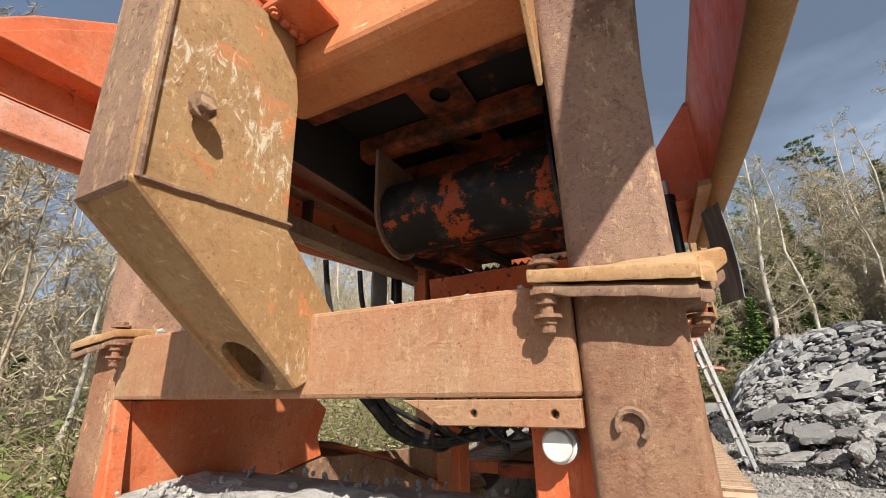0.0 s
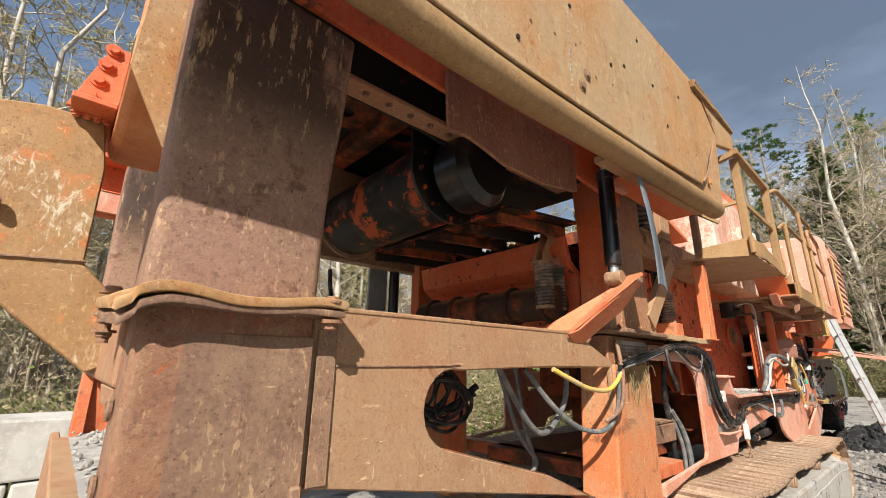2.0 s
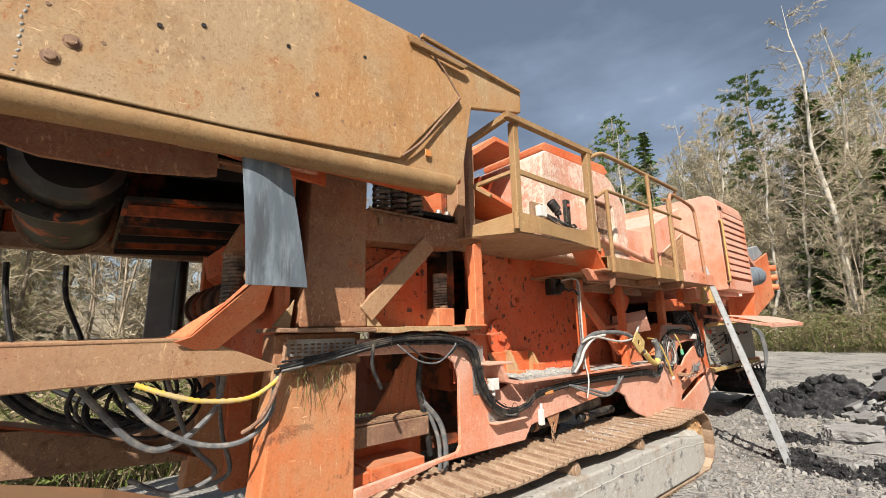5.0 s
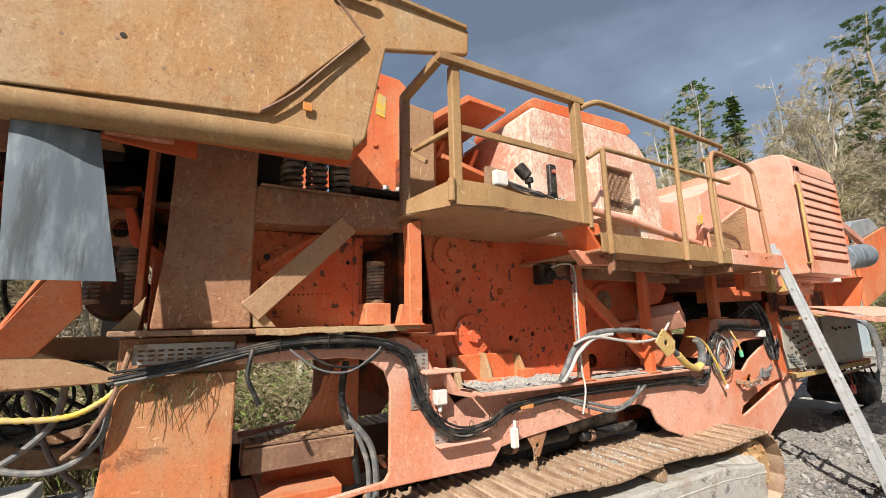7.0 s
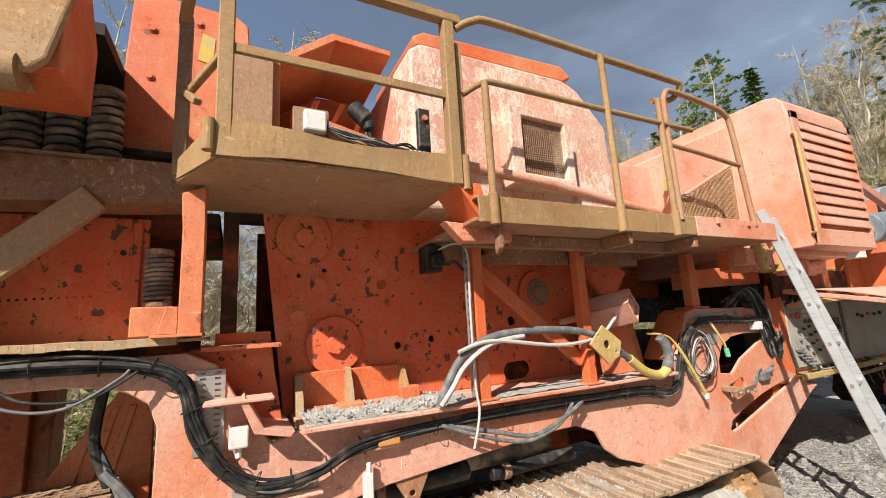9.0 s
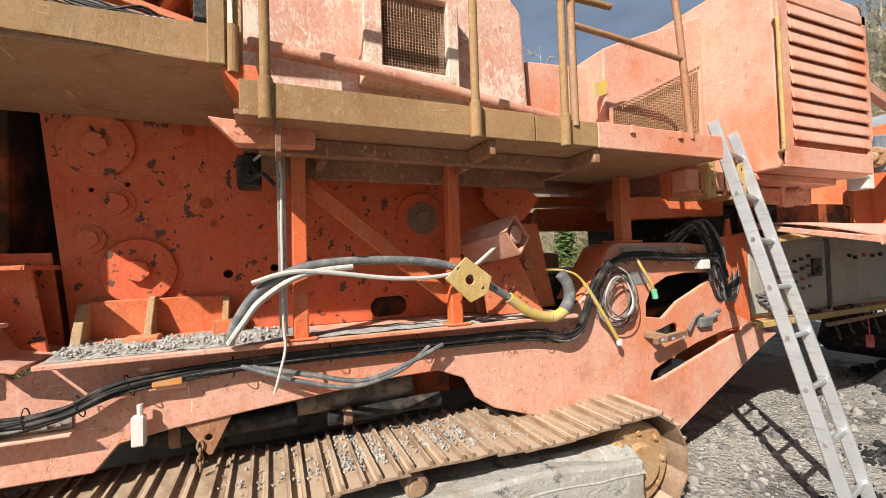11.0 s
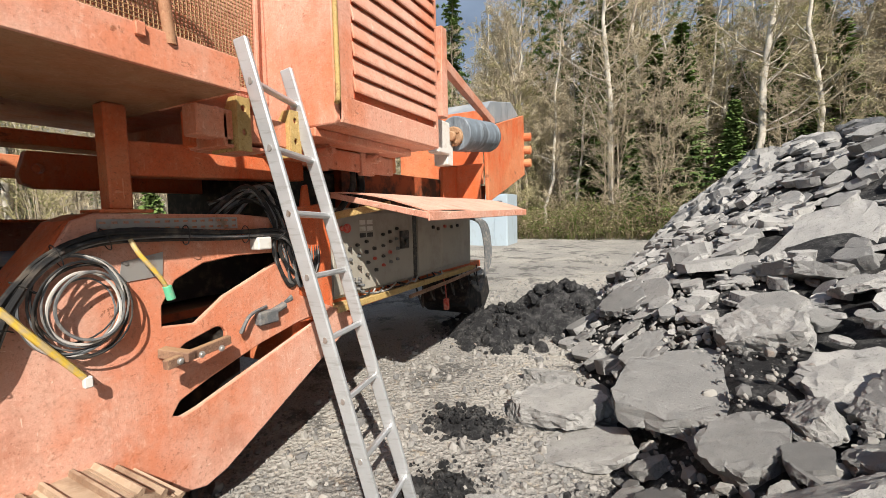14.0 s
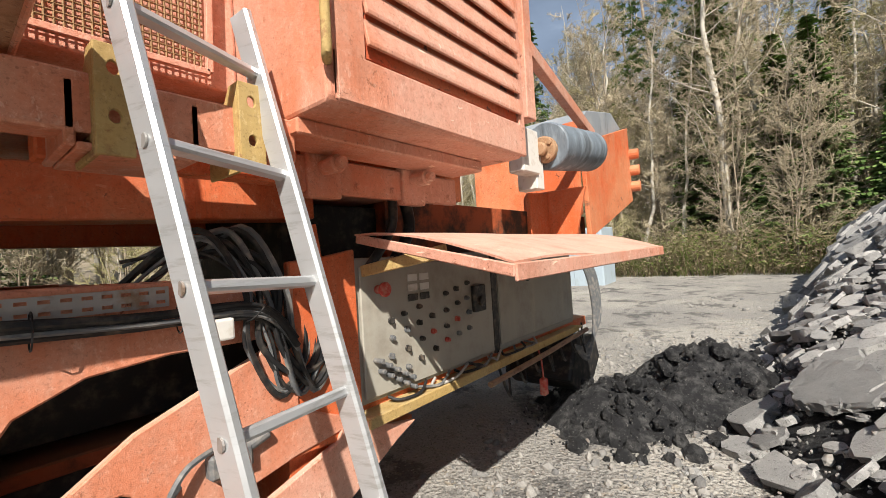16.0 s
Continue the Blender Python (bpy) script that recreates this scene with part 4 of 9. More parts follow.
# ---------- hopper ----------
def wing(side):
    f = (lambda x: x) if side > 0 else mx
    bm = B()
    outer = [(-0.22, 2.45), (0.62, 2.45), (1.56, 2.44), (2.65, 2.50), (4.03, 2.565), (4.075, 2.62), (4.19, 3.18), (4.75, 3.33), (4.76, 3.50), (3.72, 3.525)] + ([(0.62, 3.50), (0.10, 3.45), (-0.02, 3.0), (-0.16, 2.6)] if side > 0 else [(0.75, 3.50), (0.22, 3.10), (-0.07, 2.80), (-0.20, 2.60)])
    prism(bm, outer, "x", f(0.775), f(0.735), bev=0.01, seg=2)
    w = part("hopper_wing", bm, M_ochre if side > 0 else M_orange, crusher, "dented ochre hopper side plate" if side > 0 else "orange hopper side plate seen from inside")
    bm = B()
    prism(bm, [(-0.20, 2.485), (0.62, 2.485), (1.56, 2.48), (2.65, 2.535), (3.55, 2.62), (4.05, 3.20), (3.70, 3.51)] + ([(0.62, 3.48), (0.12, 3.43), (0.0, 3.0), (-0.14, 2.6)] if side > 0 else [(0.77, 3.48), (0.24, 3.08), (-0.05, 2.78), (-0.18, 2.60)]), "x", f(0.785), f(0.803), bev=0.006, seg=2)
    warp(bm, lambda c: (0.006 * noise.noise((0, c.y * 2, c.z * 3)), 0, 0))
    part("wear_plate", bm, M_ochre, w, "ochre wear plate with scratches and holes")
    bm = B()
    tube(bm, [(f(0.735), -0.22, 2.45), (f(0.735), 0.62, 2.45), (f(0.735), 1.56, 2.44), (f(0.735), 2.65, 2.495), (f(0.735), 4.0, 2.565)], 0.066, 20, 6)
    part("rolled_lip", bm, M_tan if side > 0 else M_orange, w, smooth=True)
    bm = B()
    prism(bm, [(-0.12, 2.52), (2.4, 2.54), (3.9, 2.62), (3.9, 3.40), (0.70, 3.40), (0.28, 3.06), (0.02, 2.80)], "x", f(0.718), f(0.732), bev=0.003)
    part("liner_plate", bm, M_orange, w, "orange inner face of the hopper side")
    if side < 0:
        for z in (2.52, 2.78):
            bm = B()
            box(bm, f(0.735), f(0.56), -0.2, 3.9, z, z + 0.02, 0.004)
            part("stiffener", bm, M_orange, w)
        bm = B()
        box(bm, f(0.58), f(0.56), -0.2, 3.9, 2.38, 2.535, 0.004)
        part("channel_web", bm, M_salmon, w, "faded orange channel web")
    bm = B()
    prism(bm, [(2.45, 2.46), (2.65, 2.47), (4.0, 2.56), (4.0, 2.58), (2.45, 2.50)], "x", f(0.60), f(0.75), bev=0.004)
    part("inner_lip", bm, M_frame, w)
    if side > 0:
        bm = B()
        for (y, z) in ((2.009, 2.617), (2.06, 2.70)):
            bolt(bm, (0.80, y, z), (1, 0, 0), 0.02, 0.016)
        for k in range(14):
            y = 1.3 + 0.17 * k
            cyl(bm, (0.80, y, 2.78 + 0.05 * math.sin(k * 2.1)), (0.805, y, 2.78 + 0.05 * math.sin(k * 2.1)), 0.008, 8)
        pieces("bolt_head", bm, M_brown, w)
        # no openings cut: near-black discs stand in for the shade in the holes
        for y, z in ((1.55, 2.60), (1.95, 3.02), (2.32, 2.90), (2.48, 2.98), (2.86, 3.05), (3.02, 2.84), (3.30, 3.18), (2.70, 3.28)):
            part("punched_hole", cyl(B(), (0.796, y, z), (0.808, y, z), 0.011, 10), M_shade, w)
        bm = B()
        tube(bm, [(0.806, 3.56, 2.635), (0.808, 3.7, 2.76), (0.806, 3.86, 2.96), (0.806, 4.05, 3.195)], 0.009, 6, 5)
        tube(bm, [(0.806, 4.05, 3.195), (0.806, 3.9, 3.36), (0.806, 3.72, 3.50)], 0.007, 6, 4)
        part("weld_bead", bm, M_brown, w)
        bm = B()
        rs = random.Random(3)
        for k in range(34):
            z = 2.52 + 0.026 * k
            beam(bm, (0.799, 1.925 + rs.uniform(-0.008, 0.008), z), (0.799, 1.925 + rs.uniform(-0.008, 0.008), z + rs.uniform(0.008, 0.02)), 0.012, 0.012)
        part("stitch_weld", bm, M_gravel_fine, w, "broken line of pale weld spots")
        bm = B()
        box(bm, 0.79, 0.80, 3.745, 3.79, 2.69, 2.735, 0.002)
        part("reflector", bm, M_amber, w, "small square orange reflector")
        bm = B()
        prism(bm, [(3.62, 3.42), (4.08, 3.42), (4.12, 3.46), (3.60, 3.47)], "x", 0.80, 0.83, bev=0.004)
        beam(bm, (0.80, 3.72, 3.53), (0.78, 4.74, 3.51), 0.03, 0.03)
        part("edge_bar", bm, M_tan, w)
    return w


wing(1)
wing(-1)
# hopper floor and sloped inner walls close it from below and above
# the shade under the feeder is put into the floor's black colour
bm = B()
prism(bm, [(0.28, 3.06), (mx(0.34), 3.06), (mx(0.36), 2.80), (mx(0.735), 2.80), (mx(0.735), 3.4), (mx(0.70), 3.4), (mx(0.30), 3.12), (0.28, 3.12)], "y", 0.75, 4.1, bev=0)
hop = part("hopper_floor", bm, M_shade, crusher, "underside of the feeder, near-black for shade with rust-orange patches")
bm = B()
prism(bm, [(0.735, 3.4), (0.735, 2.60), (0.36, 2.60), (0.345, 2.86), (0.345, 2.92), (0.70, 3.4)], "y", 3.0, 4.1, bev=0.004)
part("hopper_corner", bm, M_orange, crusher, "sloped orange corner of the hopper")
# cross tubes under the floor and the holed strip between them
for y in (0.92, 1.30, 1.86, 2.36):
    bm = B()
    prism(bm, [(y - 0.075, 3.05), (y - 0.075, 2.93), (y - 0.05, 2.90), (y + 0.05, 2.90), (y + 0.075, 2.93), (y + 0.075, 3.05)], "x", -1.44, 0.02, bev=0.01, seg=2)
    part("cross_tube", bm, M_inner, hop, "orange cross tube with dark blotches for shade", smooth=False)
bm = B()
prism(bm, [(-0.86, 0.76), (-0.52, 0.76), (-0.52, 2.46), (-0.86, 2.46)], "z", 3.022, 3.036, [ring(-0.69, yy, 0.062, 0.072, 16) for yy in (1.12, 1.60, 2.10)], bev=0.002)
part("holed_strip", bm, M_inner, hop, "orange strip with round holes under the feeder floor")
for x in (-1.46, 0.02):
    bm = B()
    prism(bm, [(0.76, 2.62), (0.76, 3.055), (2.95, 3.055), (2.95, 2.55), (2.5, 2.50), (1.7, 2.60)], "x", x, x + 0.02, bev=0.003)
    part("stringer", bm, M_shade, hop, "plate along the feeder, coloured near-black for shade with orange patches")
bm = B()
box(bm, 0.04, 0.16, 0.80, 2.95, 2.60, 2.625, 0.004)
sf_ = part("stringer_flange", bm, M_frame, hop, "dusty flange along the feeder side")
bm = B()
for k in range(14):
    bolt(bm, (0.11, 1.05 + 0.13 * k, 2.60), (0, 0, -1), 0.013, 0.016)
pieces("flange_bolt", bm, M_brown, sf_)
# far side rail: a flanged beam of three bands
for x0, x1, z0, z1, mt in ((-1.80, -1.60, 2.745, 2.77, M_salmon), (-1.80, -1.775, 2.41, 2.745, M_red), (-1.80, -1.66, 2.578, 2.60, M_brown_red), (-1.80, -1.68, 2.29, 2.405, M_brown)):
    part("far_side_rail", box(B(), x0, x1, 0.80, 3.1, z0, z1, 0.004), mt, crusher, "shaded rail on the far side")
for y in (0.98, 1.62):
    part("rail_stiffener", box(B(), -1.773, -1.69, y, y + 0.025, 2.41, 2.575, 0.003), M_inner, crusher)
bm = B()
for k in range(3):
    bolt(bm, (-1.775, 1.36 + 0.07 * k, 2.45), (1, 0, 0), 0.022, 0.02)
pieces("rail_bolt", bm, M_brown, crusher)
# near side feeder beam, curved guard
bm = B()
prism(bm, [(0.80, 2.68), (0.80, 3.10), (3.3, 3.10), (3.3, 2.52), (2.4, 2.62)], "x", 0.30, 0.33, bev=0.004)
part("feeder_side", bm, M_orange, crusher, "rusty orange feeder side plate")
bm = B()
low = [(1.595, 2.47), (1.61, 2.425), (1.66, 2.43), (1.74, 2.425), (1.83, 2.405), (1.98, 2.37), (2.11, 2.375), (2.33, 2.385), (2.62, 2.425), (2.67, 2.44)]
prism(bm, low + [(2.655, 2.74), (1.585, 2.74)], "x", 0.345, 0.368, bev=0.004)
warp(bm, lambda c: (0.03 * math.sin((c.y - 1.6) * 5.5) * (2.74 - c.z), 0, 0))
part("guard_plate", bm, M_brown_red, crusher, "rust-brown guard plate with a wavy lower edge")
# front plate of the leg head beside the hydraulic cylinder
bm = B()
prism(bm, [(0.085, 1.64), (0.10, 2.30), (0.075, 2.70), (0.30, 2.70), (0.285, 1.64)], "y", 3.09, 3.12, bev=0.004)
part("front_plate", bm, M_orange, crusher, "orange plate standing in front of the upper leg")
bm = B()
prism(bm, [(2.92, 2.55), (2.90, 2.80), (2.98, 2.97), (3.12, 3.0), (3.20, 2.86), (3.20, 2.55)], "x", 0.40, 0.44, [ring(3.05, 2.84, 0.045, 0.045, 14)], bev=0.005)
lug = part("pivot_lug", bm, M_salmon, crusher, "faded orange pivot lug with a pin hole")
part("pivot_pin", cyl(B(), (0.39, 3.05, 2.84), (0.455, 3.05, 2.84), 0.036, 18, bev=0.006), M_brown, lug, smooth=True)
# exciter drum, its end flanges and drive cover
bm = B()
cyl(bm, (-1.24, 2.02, 2.47), (-0.12, 2.04, 2.48), 0.25, 36, bev=0.01)
ex = part("exciter_tube", bm, M_grease, crusher, "oil-blackened exciter drum with flaking orange paint", smooth=True)
for x0, x1, mt in ((-1.265, -1.242, M_brown), (-0.118, -0.095, M_oily)):
    bm = B()
    outl = [(2.03 + 0.285 * math.cos(a), 2.475 + 0.285 * math.sin(a)) for a in [math.pi + k * math.pi / 18 for k in range(19)]]
    prism(bm, outl + [(2.315, 2.90), (1.745, 2.90)], "x", x0, x1, bev=0.004)
    part("end_plate", bm, mt, ex, "hanging end plate with a rounded rim")
bm = B()
cyl(bm, (-0.094, 2.06, 2.47), (0.17, 2.08, 2.48), 0.225, 36, bev=0.05)
part("drive_cover", bm, M_oily, ex, "black round drive cover", smooth=True)
bm = B()
for a in range(14):
    an = a * math.tau / 14
    bolt(bm, (-0.095, 2.06 + 0.252 * math.cos(an), 2.47 + 0.252 * math.sin(an)), (1, 0, 0), 0.011, 0.018)
pieces("cover_bolt", bm, M_grease, ex)
# sloped ribbed plate behind the drum
bm = B()
prism(bm, [(2.30, 2.30), (2.30, 2.325), (3.05, 2.40), (3.05, 2.375)], "x", -1.4, 0.12, bev=0.003)
gz = part("grizzly_frame", bm, M_grease, crusher, "oily ribbed plate under the feeder")
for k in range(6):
    part("grizzly_rib", prism(B(), [(2.32, 2.24), (2.32, 2.30), (3.03, 2.37), (3.03, 2.29)], "x", -1.34 + 0.27 * k, -1.31 + 0.27 * k, bev=0.003), M_inner if k % 2 else M_shade, gz)
bm = B()
prism(bm, [(3.13, 1.45), (3.13, 2.02), (3.02, 2.10), (2.98, 2.29), (3.02, 2.30), (3.07, 2.13), (3.18, 2.05), (3.18, 1.45)], "x", -1.55, 0.05, bev=0.004)
part("rear_bulkhead", bm, M_red, crusher, "orange-red bulkhead folded forward at the top")
bm = B()
cyl(bm, (-1.45, 2.97, 1.83), (0.0, 2.97, 1.83), 0.12, 24, bev=0.01)
for k in range(5):
    cyl(bm, (-1.3 + 0.3 * k, 2.97, 1.83), (-1.27 + 0.3 * k, 2.97, 1.83), 0.145, 24, bev=0.006)
part("return_roller", bm, M_inner, crusher, "dusty roller in front of the bulkhead", smooth=True)
bm = B()
for k in range(24):
    prism(bm, [(-1.5 + 0.062 * k, 2.30), (-1.47 + 0.062 * k, 2.33), (-1.44 + 0.062 * k, 2.30)], "y", 2.97, 3.01, bev=0)
pieces("serrated_tooth", bm, M_grease, crusher)
# the feeder side post on the far side
part("far_post", box(B(), -1.72, -1.60, 3.0, 3.12, 1.5, 2.6, 0.006), M_orange, crusher)

# ---------- near and far side frames ----------
def arc(cx, cz, r, a0, a1, n=8):
    return [(cx + r * math.cos(radians(a0 + (a1 - a0) * k / n)), cz + r * math.sin(radians(a0 + (a1 - a0) * k / n))) for k in range(n + 1)]


def side_frame(side):
    f = (lambda x: x) if side > 0 else mx
    hole = arc(1.72, 1.225, 0.155, 75, 255, 10) + [(2.36, 0.89), (3.04, 0.62), (3.04, 1.40), (2.4, 1.398)]
    bm = B()
    prism(bm, [(1.085, 1.03), (1.085, 1.575), (2.70, 1.585), (2.80, 1.54), (3.09, 1.42), (3.09, 0.50), (2.71, 0.745), (2.06, 0.86)], "x", f(0.255), f(0.285), [hole[::-1]], bev=0.006)
    sf = part("side_frame", bm, M_frame, crusher, "ochre-dusty side frame plate with a long rounded opening")
    bm = B()
    prism(bm, [(1.085, 1.565), (1.085, 1.583), (2.72, 1.595), (2.72, 1.577)], "x", f(0.10), f(0.29), bev=0.005, seg=2)
    prism(bm, [(1.75, 1.385), (1.75, 1.40), (2.9, 1.41), (2.9, 1.395)], "x", f(0.12), f(0.256), bev=0.004)
    pieces("flange", bm, M_frame, sf)
    bm = B()
    prism(bm, [(1.10, 1.03), (1.10, 1.50), (1.17, 1.52), (1.17, 1.03)], "x", f(0.285), f(0.296), bev=0.003)
    tube(bm, [(f(0.286), 1.10, 1.385), (f(0.287), 1.6, 1.392), (f(0.287), 1.75, 1.40)], 0.005, 6, 4)
    pieces("edge_strip", bm, M_brown, sf)
    bm = B()
    tilt = [(1.70, 1.075), (2.36, 0.895), (3.04, 0.625), (3.04, 0.61), (2.36, 0.88), (1.70, 1.06)]
    prism(bm, tilt, "x", f(0.02), f(0.256), bev=0.003)
    part("lower_flange", bm, M_inner, sf)
    return sf


side_frame(1)
side_frame(-1)
# folded gusset bracket
bm = B()
prism(bm, [(2.55, 1.575), (2.62, 1.60), (2.90, 1.93), (2.935, 1.90), (2.93, 1.72), (2.72, 1.50)], "x", 0.28, 0.30, bev=0.004)
warp(bm, lambda c: ((c.z - 1.55) * 0.85, 0.0, 0.0))
gus = part("gusset_bracket", bm, M_orange, crusher, "bent orange bracket with peeling paint")
bm = B()
v = [(0.10, 2.52, 1.60), (0.30, 2.60, 1.60), (0.615, 2.86, 1.925), (0.50, 2.93, 1.93), (0.12, 2.72, 1.62)]
top = [bm.verts.new(p) for p in v]
botv = [bm.verts.new((p[0], p[1] + 0.004, p[2] - 0.016)) for p in v]
bm.faces.new(top)
bm.faces.new(botv[::-1])
for i in range(5):
    bm.faces.new((top[i], top[(i + 1) % 5], botv[(i + 1) % 5], botv[i]))
soften(bm, bm.faces[:], 0.004)
part("top_fold", bm, M_orange, gus)
bm = B()
cyl(bm, (0.585, 2.87, 1.885), (0.605, 2.87, 1.885), 0.022, 14, bev=0.003)
part("eye", bm, M_brown, gus)
# leg pair on each side and its cap
def leg_pair(side):
    f = (lambda x: x) if side > 0 else mx
    bm = B()
    prism(bm, [(3.065, 1.42), (3.56, 1.42), (3.555, 0.35), (2.96, 0.35), (3.01, 0.80)], "x", f(0.06), f(0.30), bev=0.012, seg=2)
    lo = part("support_leg", bm, M_leg, crusher, "scratched orange leg with dried plants on top")
    bm = B()
    prism(bm, [(3.05, 1.42), (3.60, 1.42), (3.60, 1.60), (3.05, 1.60)], "x", f(0.06), f(0.27), bev=0.006)
    part("leg_head", bm, M_brown_red, lo)
    bm = B()
    prism(bm, [(3.02, 1.61), (3.67, 1.605), (3.67, 1.632), (3.02, 1.636)], "x", f(0.0), f(0.42), bev=0.006, seg=2)
    part("base_plate", bm, M_brown, lo)
    bm = B()
    prism(bm, [(3.165, 1.64), (3.20, 2.05), (3.21, 2.72), (3.60, 2.72), (3.60, 1.85), (3.61, 1.64)], "x", f(0.10), f(0.325), bev=0.008, seg=2)
    up = part("upper_leg", bm, M_brown_red, crusher, "rust-brown upper leg, scratched")
    bm = B()
    prism(bm, [(3.62, 1.64), (3.60, 1.80), (3.74, 1.64)], "x", f(0.28), f(0.31), bev=0.003)
    prism(bm, [(3.12, 1.64), (3.14, 1.80), (3.02, 1.64)], "x", f(0.28), f(0.31), bev=0.003)
    pieces("foot_gusset", bm, M_ochre, up)
    return lo


leg_pair(1)
leg_pair(-1)
# slotted cable plate on the leg
bm = B()
holes = [[(3.13 + 0.040 * i, 1.49 + 0.022 * j), (3.155 + 0.040 * i, 1.49 + 0.022 * j), (3.155 + 0.040 * i, 1.50 + 0.022 * j), (3.13 + 0.040 * i, 1.50 + 0.022 * j)] for i in range(10) for j in range(3)]
prism(bm, [(3.11, 1.475), (3.54, 1.475), (3.54, 1.57), (3.11, 1.57)], "x", 0.30, 0.304, holes, bev=0)
part("slotted_plate", bm, M_zinc, crusher, "zinc cable plate with rows of slots")
bm = B()
for k in range(11):
    a = (3.16 + 0.02 * rnd.random() * 10, 0.305, 0)
pts0 = Vector((0.315, 3.30, 1.40))
r = random.Random(12)
for _ in range(46):
    p = pts0 + Vector((r.uniform(-0.01, 0.02), r.uniform(-0.16, 0.16), r.uniform(-0.05, 0.06)))
    q = p + Vector((r.uniform(-0.005, 0.035), r.uniform(-0.09, 0.09), r.uniform(-0.22, 0.03)))
    tube(bm, [p, (p + q) / 2 + Vector((0.012, r.uniform(-0.02, 0.02), 0.02)), q], 0.0016, 3, 3)
solo("dried_plants", bm, M_brush, "dried stalks caught on the cables above the orange leg", "dry plants", kind="stuff")

# hanging sheet flap
bm = B()
n = 8
rows = []
for j in range(n + 1):
    v = j / n
    row = []
    for i in range(6):
        u = i / 5
        x = 0.71 - 0.06 * u + 0.035 * math.sin(v * 2.2) * (1 - 0.4 * u) + 0.01 * math.sin(u * 5)
        row.append(Vector((x, 2.70 + 0.255 * u + (0.05 + 0.065 * u) * v, 2.46 - (0.635 - 0.01 * u) * v)))
    rows.append(row)
for off in (0, 0.006):
    g = [[bm.verts.new(p + Vector((off, 0, 0))) for p in row] for row in rows]
    for j in range(n):
        for i in range(5):
            bm.faces.new((g[j][i], g[j][i + 1], g[j + 1][i + 1], g[j + 1][i]))
    if off == 0:
        g0 = g
rim = [(0, i) for i in range(6)] + [(j, 5) for j in range(1, n + 1)] + [(n, i) for i in range(4, -1, -1)] + [(j, 0) for j in range(n - 1, 0, -1)]
for a, b in zip(rim, rim[1:] + rim[:1]):
    bm.faces.new((g0[a[0]][a[1]], g0[b[0]][b[1]], g[b[0]][b[1]], g[a[0]][a[1]]))
solo("rubber_flap", bm, M_flap, "blue-grey rubber flap hanging below the hopper side", "flap", smooth=True)

# tilt cylinder and black hoses under the feeder
def ram(x, y, z0, z1, name="hydraulic_cylinder"):
    bm = B()
    cyl(bm, (x, y, z0 + 0.06), (x, y, z0 + (z1 - z0) * 0.82), 0.05, 20, bev=0.006)
    cyl(bm, (x, y, z0 + (z1 - z0) * 0.78), (x, y, z0 + (z1 - z0) * 0.85), 0.056, 20, bev=0.004)
    c = part("hydraulic_cylinder", bm, M_oily, crusher, "black hydraulic cylinder", smooth=True)
    bm = B()
    cyl(bm, (x, y, z0), (x, y, z1), 0.026, 16)
    part("piston_rod", bm, M_alu, c, "bright piston rod", smooth=True)
    bm = B()
    cyl(bm, (x - 0.05, y, z0 - 0.02), (x + 0.05, y, z0 - 0.02), 0.045, 16, bev=0.004)
    part("clevis", bm, M_brown, c, smooth=True)


ram(0.45, 2.87, 1.93, 2.72)
ram(-1.82, 2.86, 1.60, 2.62)
bm = B()
box(bm, -1.93, -1.90, 2.62, 2.83, 1.55, 2.45)
part("cylinder_guard", bm, M_sheet, crusher, "grey guard plate beside the far cylinder")
for k, (x, y) in enumerate(((-1.62, 1.72), (-1.60, 2.05))):
    bm = B()
    tube(bm, [(x, y, 2.16), (x + 0.02, y + 0.03, 1.9), (x + 0.07, y + 0.10 + 0.05 * k, 1.6), (x + 0.16, y + 0.22, 1.35), (x + 0.5, y + 0.8, 1.02)], 0.018, 8, 6)
    solo("hydraulic_hose", bm, M_black, "black hydraulic hose hanging from the feeder", "hose", "hanging hoses", smooth=True)

# hanging springs of the grizzly
def spring(x, y, z0, z1, big, r, turns, label="dark coil spring"):
    bm = B()
    coil(bm, (x, y, z0), (x, y, z1), big, r, turns)
    sp = part("spring", bm, M_spring, crusher, label, smooth=True)
    bm = B()
    cyl(bm, (x, y, z0 - 0.025), (x, y, z0), big + r, 18, bev=0.004)
    cyl(bm, (x, y, z1), (x, y, z1 + 0.03), big + r, 18, bev=0.004)
    pieces("spring_seat", bm, M_brown, sp)


for y in (2.885, 3.025):
    spring(-0.06, y, 1.80, 2.08, 0.054, 0.0115, 12, "dusty grey coil spring")
bm = B()
for x in (-0.10, -0.03):
    prism(bm, [(2.82, 2.10), (3.09, 2.10), (3.06, 2.20), (3.0, 2.36), (2.94, 2.36), (2.86, 2.20)], "x", x, x + 0.014, [ring(2.965, 2.19, 0.05, 0.055, 12)], bev=0.003)
box(bm, -0.12, 0.0, 2.82, 3.09, 2.09, 2.105, 0.003)
cyl(bm, (-0.12, 2.97, 2.33), (0.0, 2.97, 2.33), 0.022, 12)
part("spring_hanger", bm, M_frame, crusher, "dusty forked spring hanger")
for y in (3.81, 3.96, 4.11):
    spring(0.17, y, 2.46, 2.80, 0.055, 0.0165, 8)
spring(0.17, 4.36, 1.80, 2.02, 0.050, 0.010, 10)
bm = B()
box(bm, 0.09, 0.25, 4.27, 4.44, 1.64, 1.775)
part("spring_box", bm, M_orange, crusher)

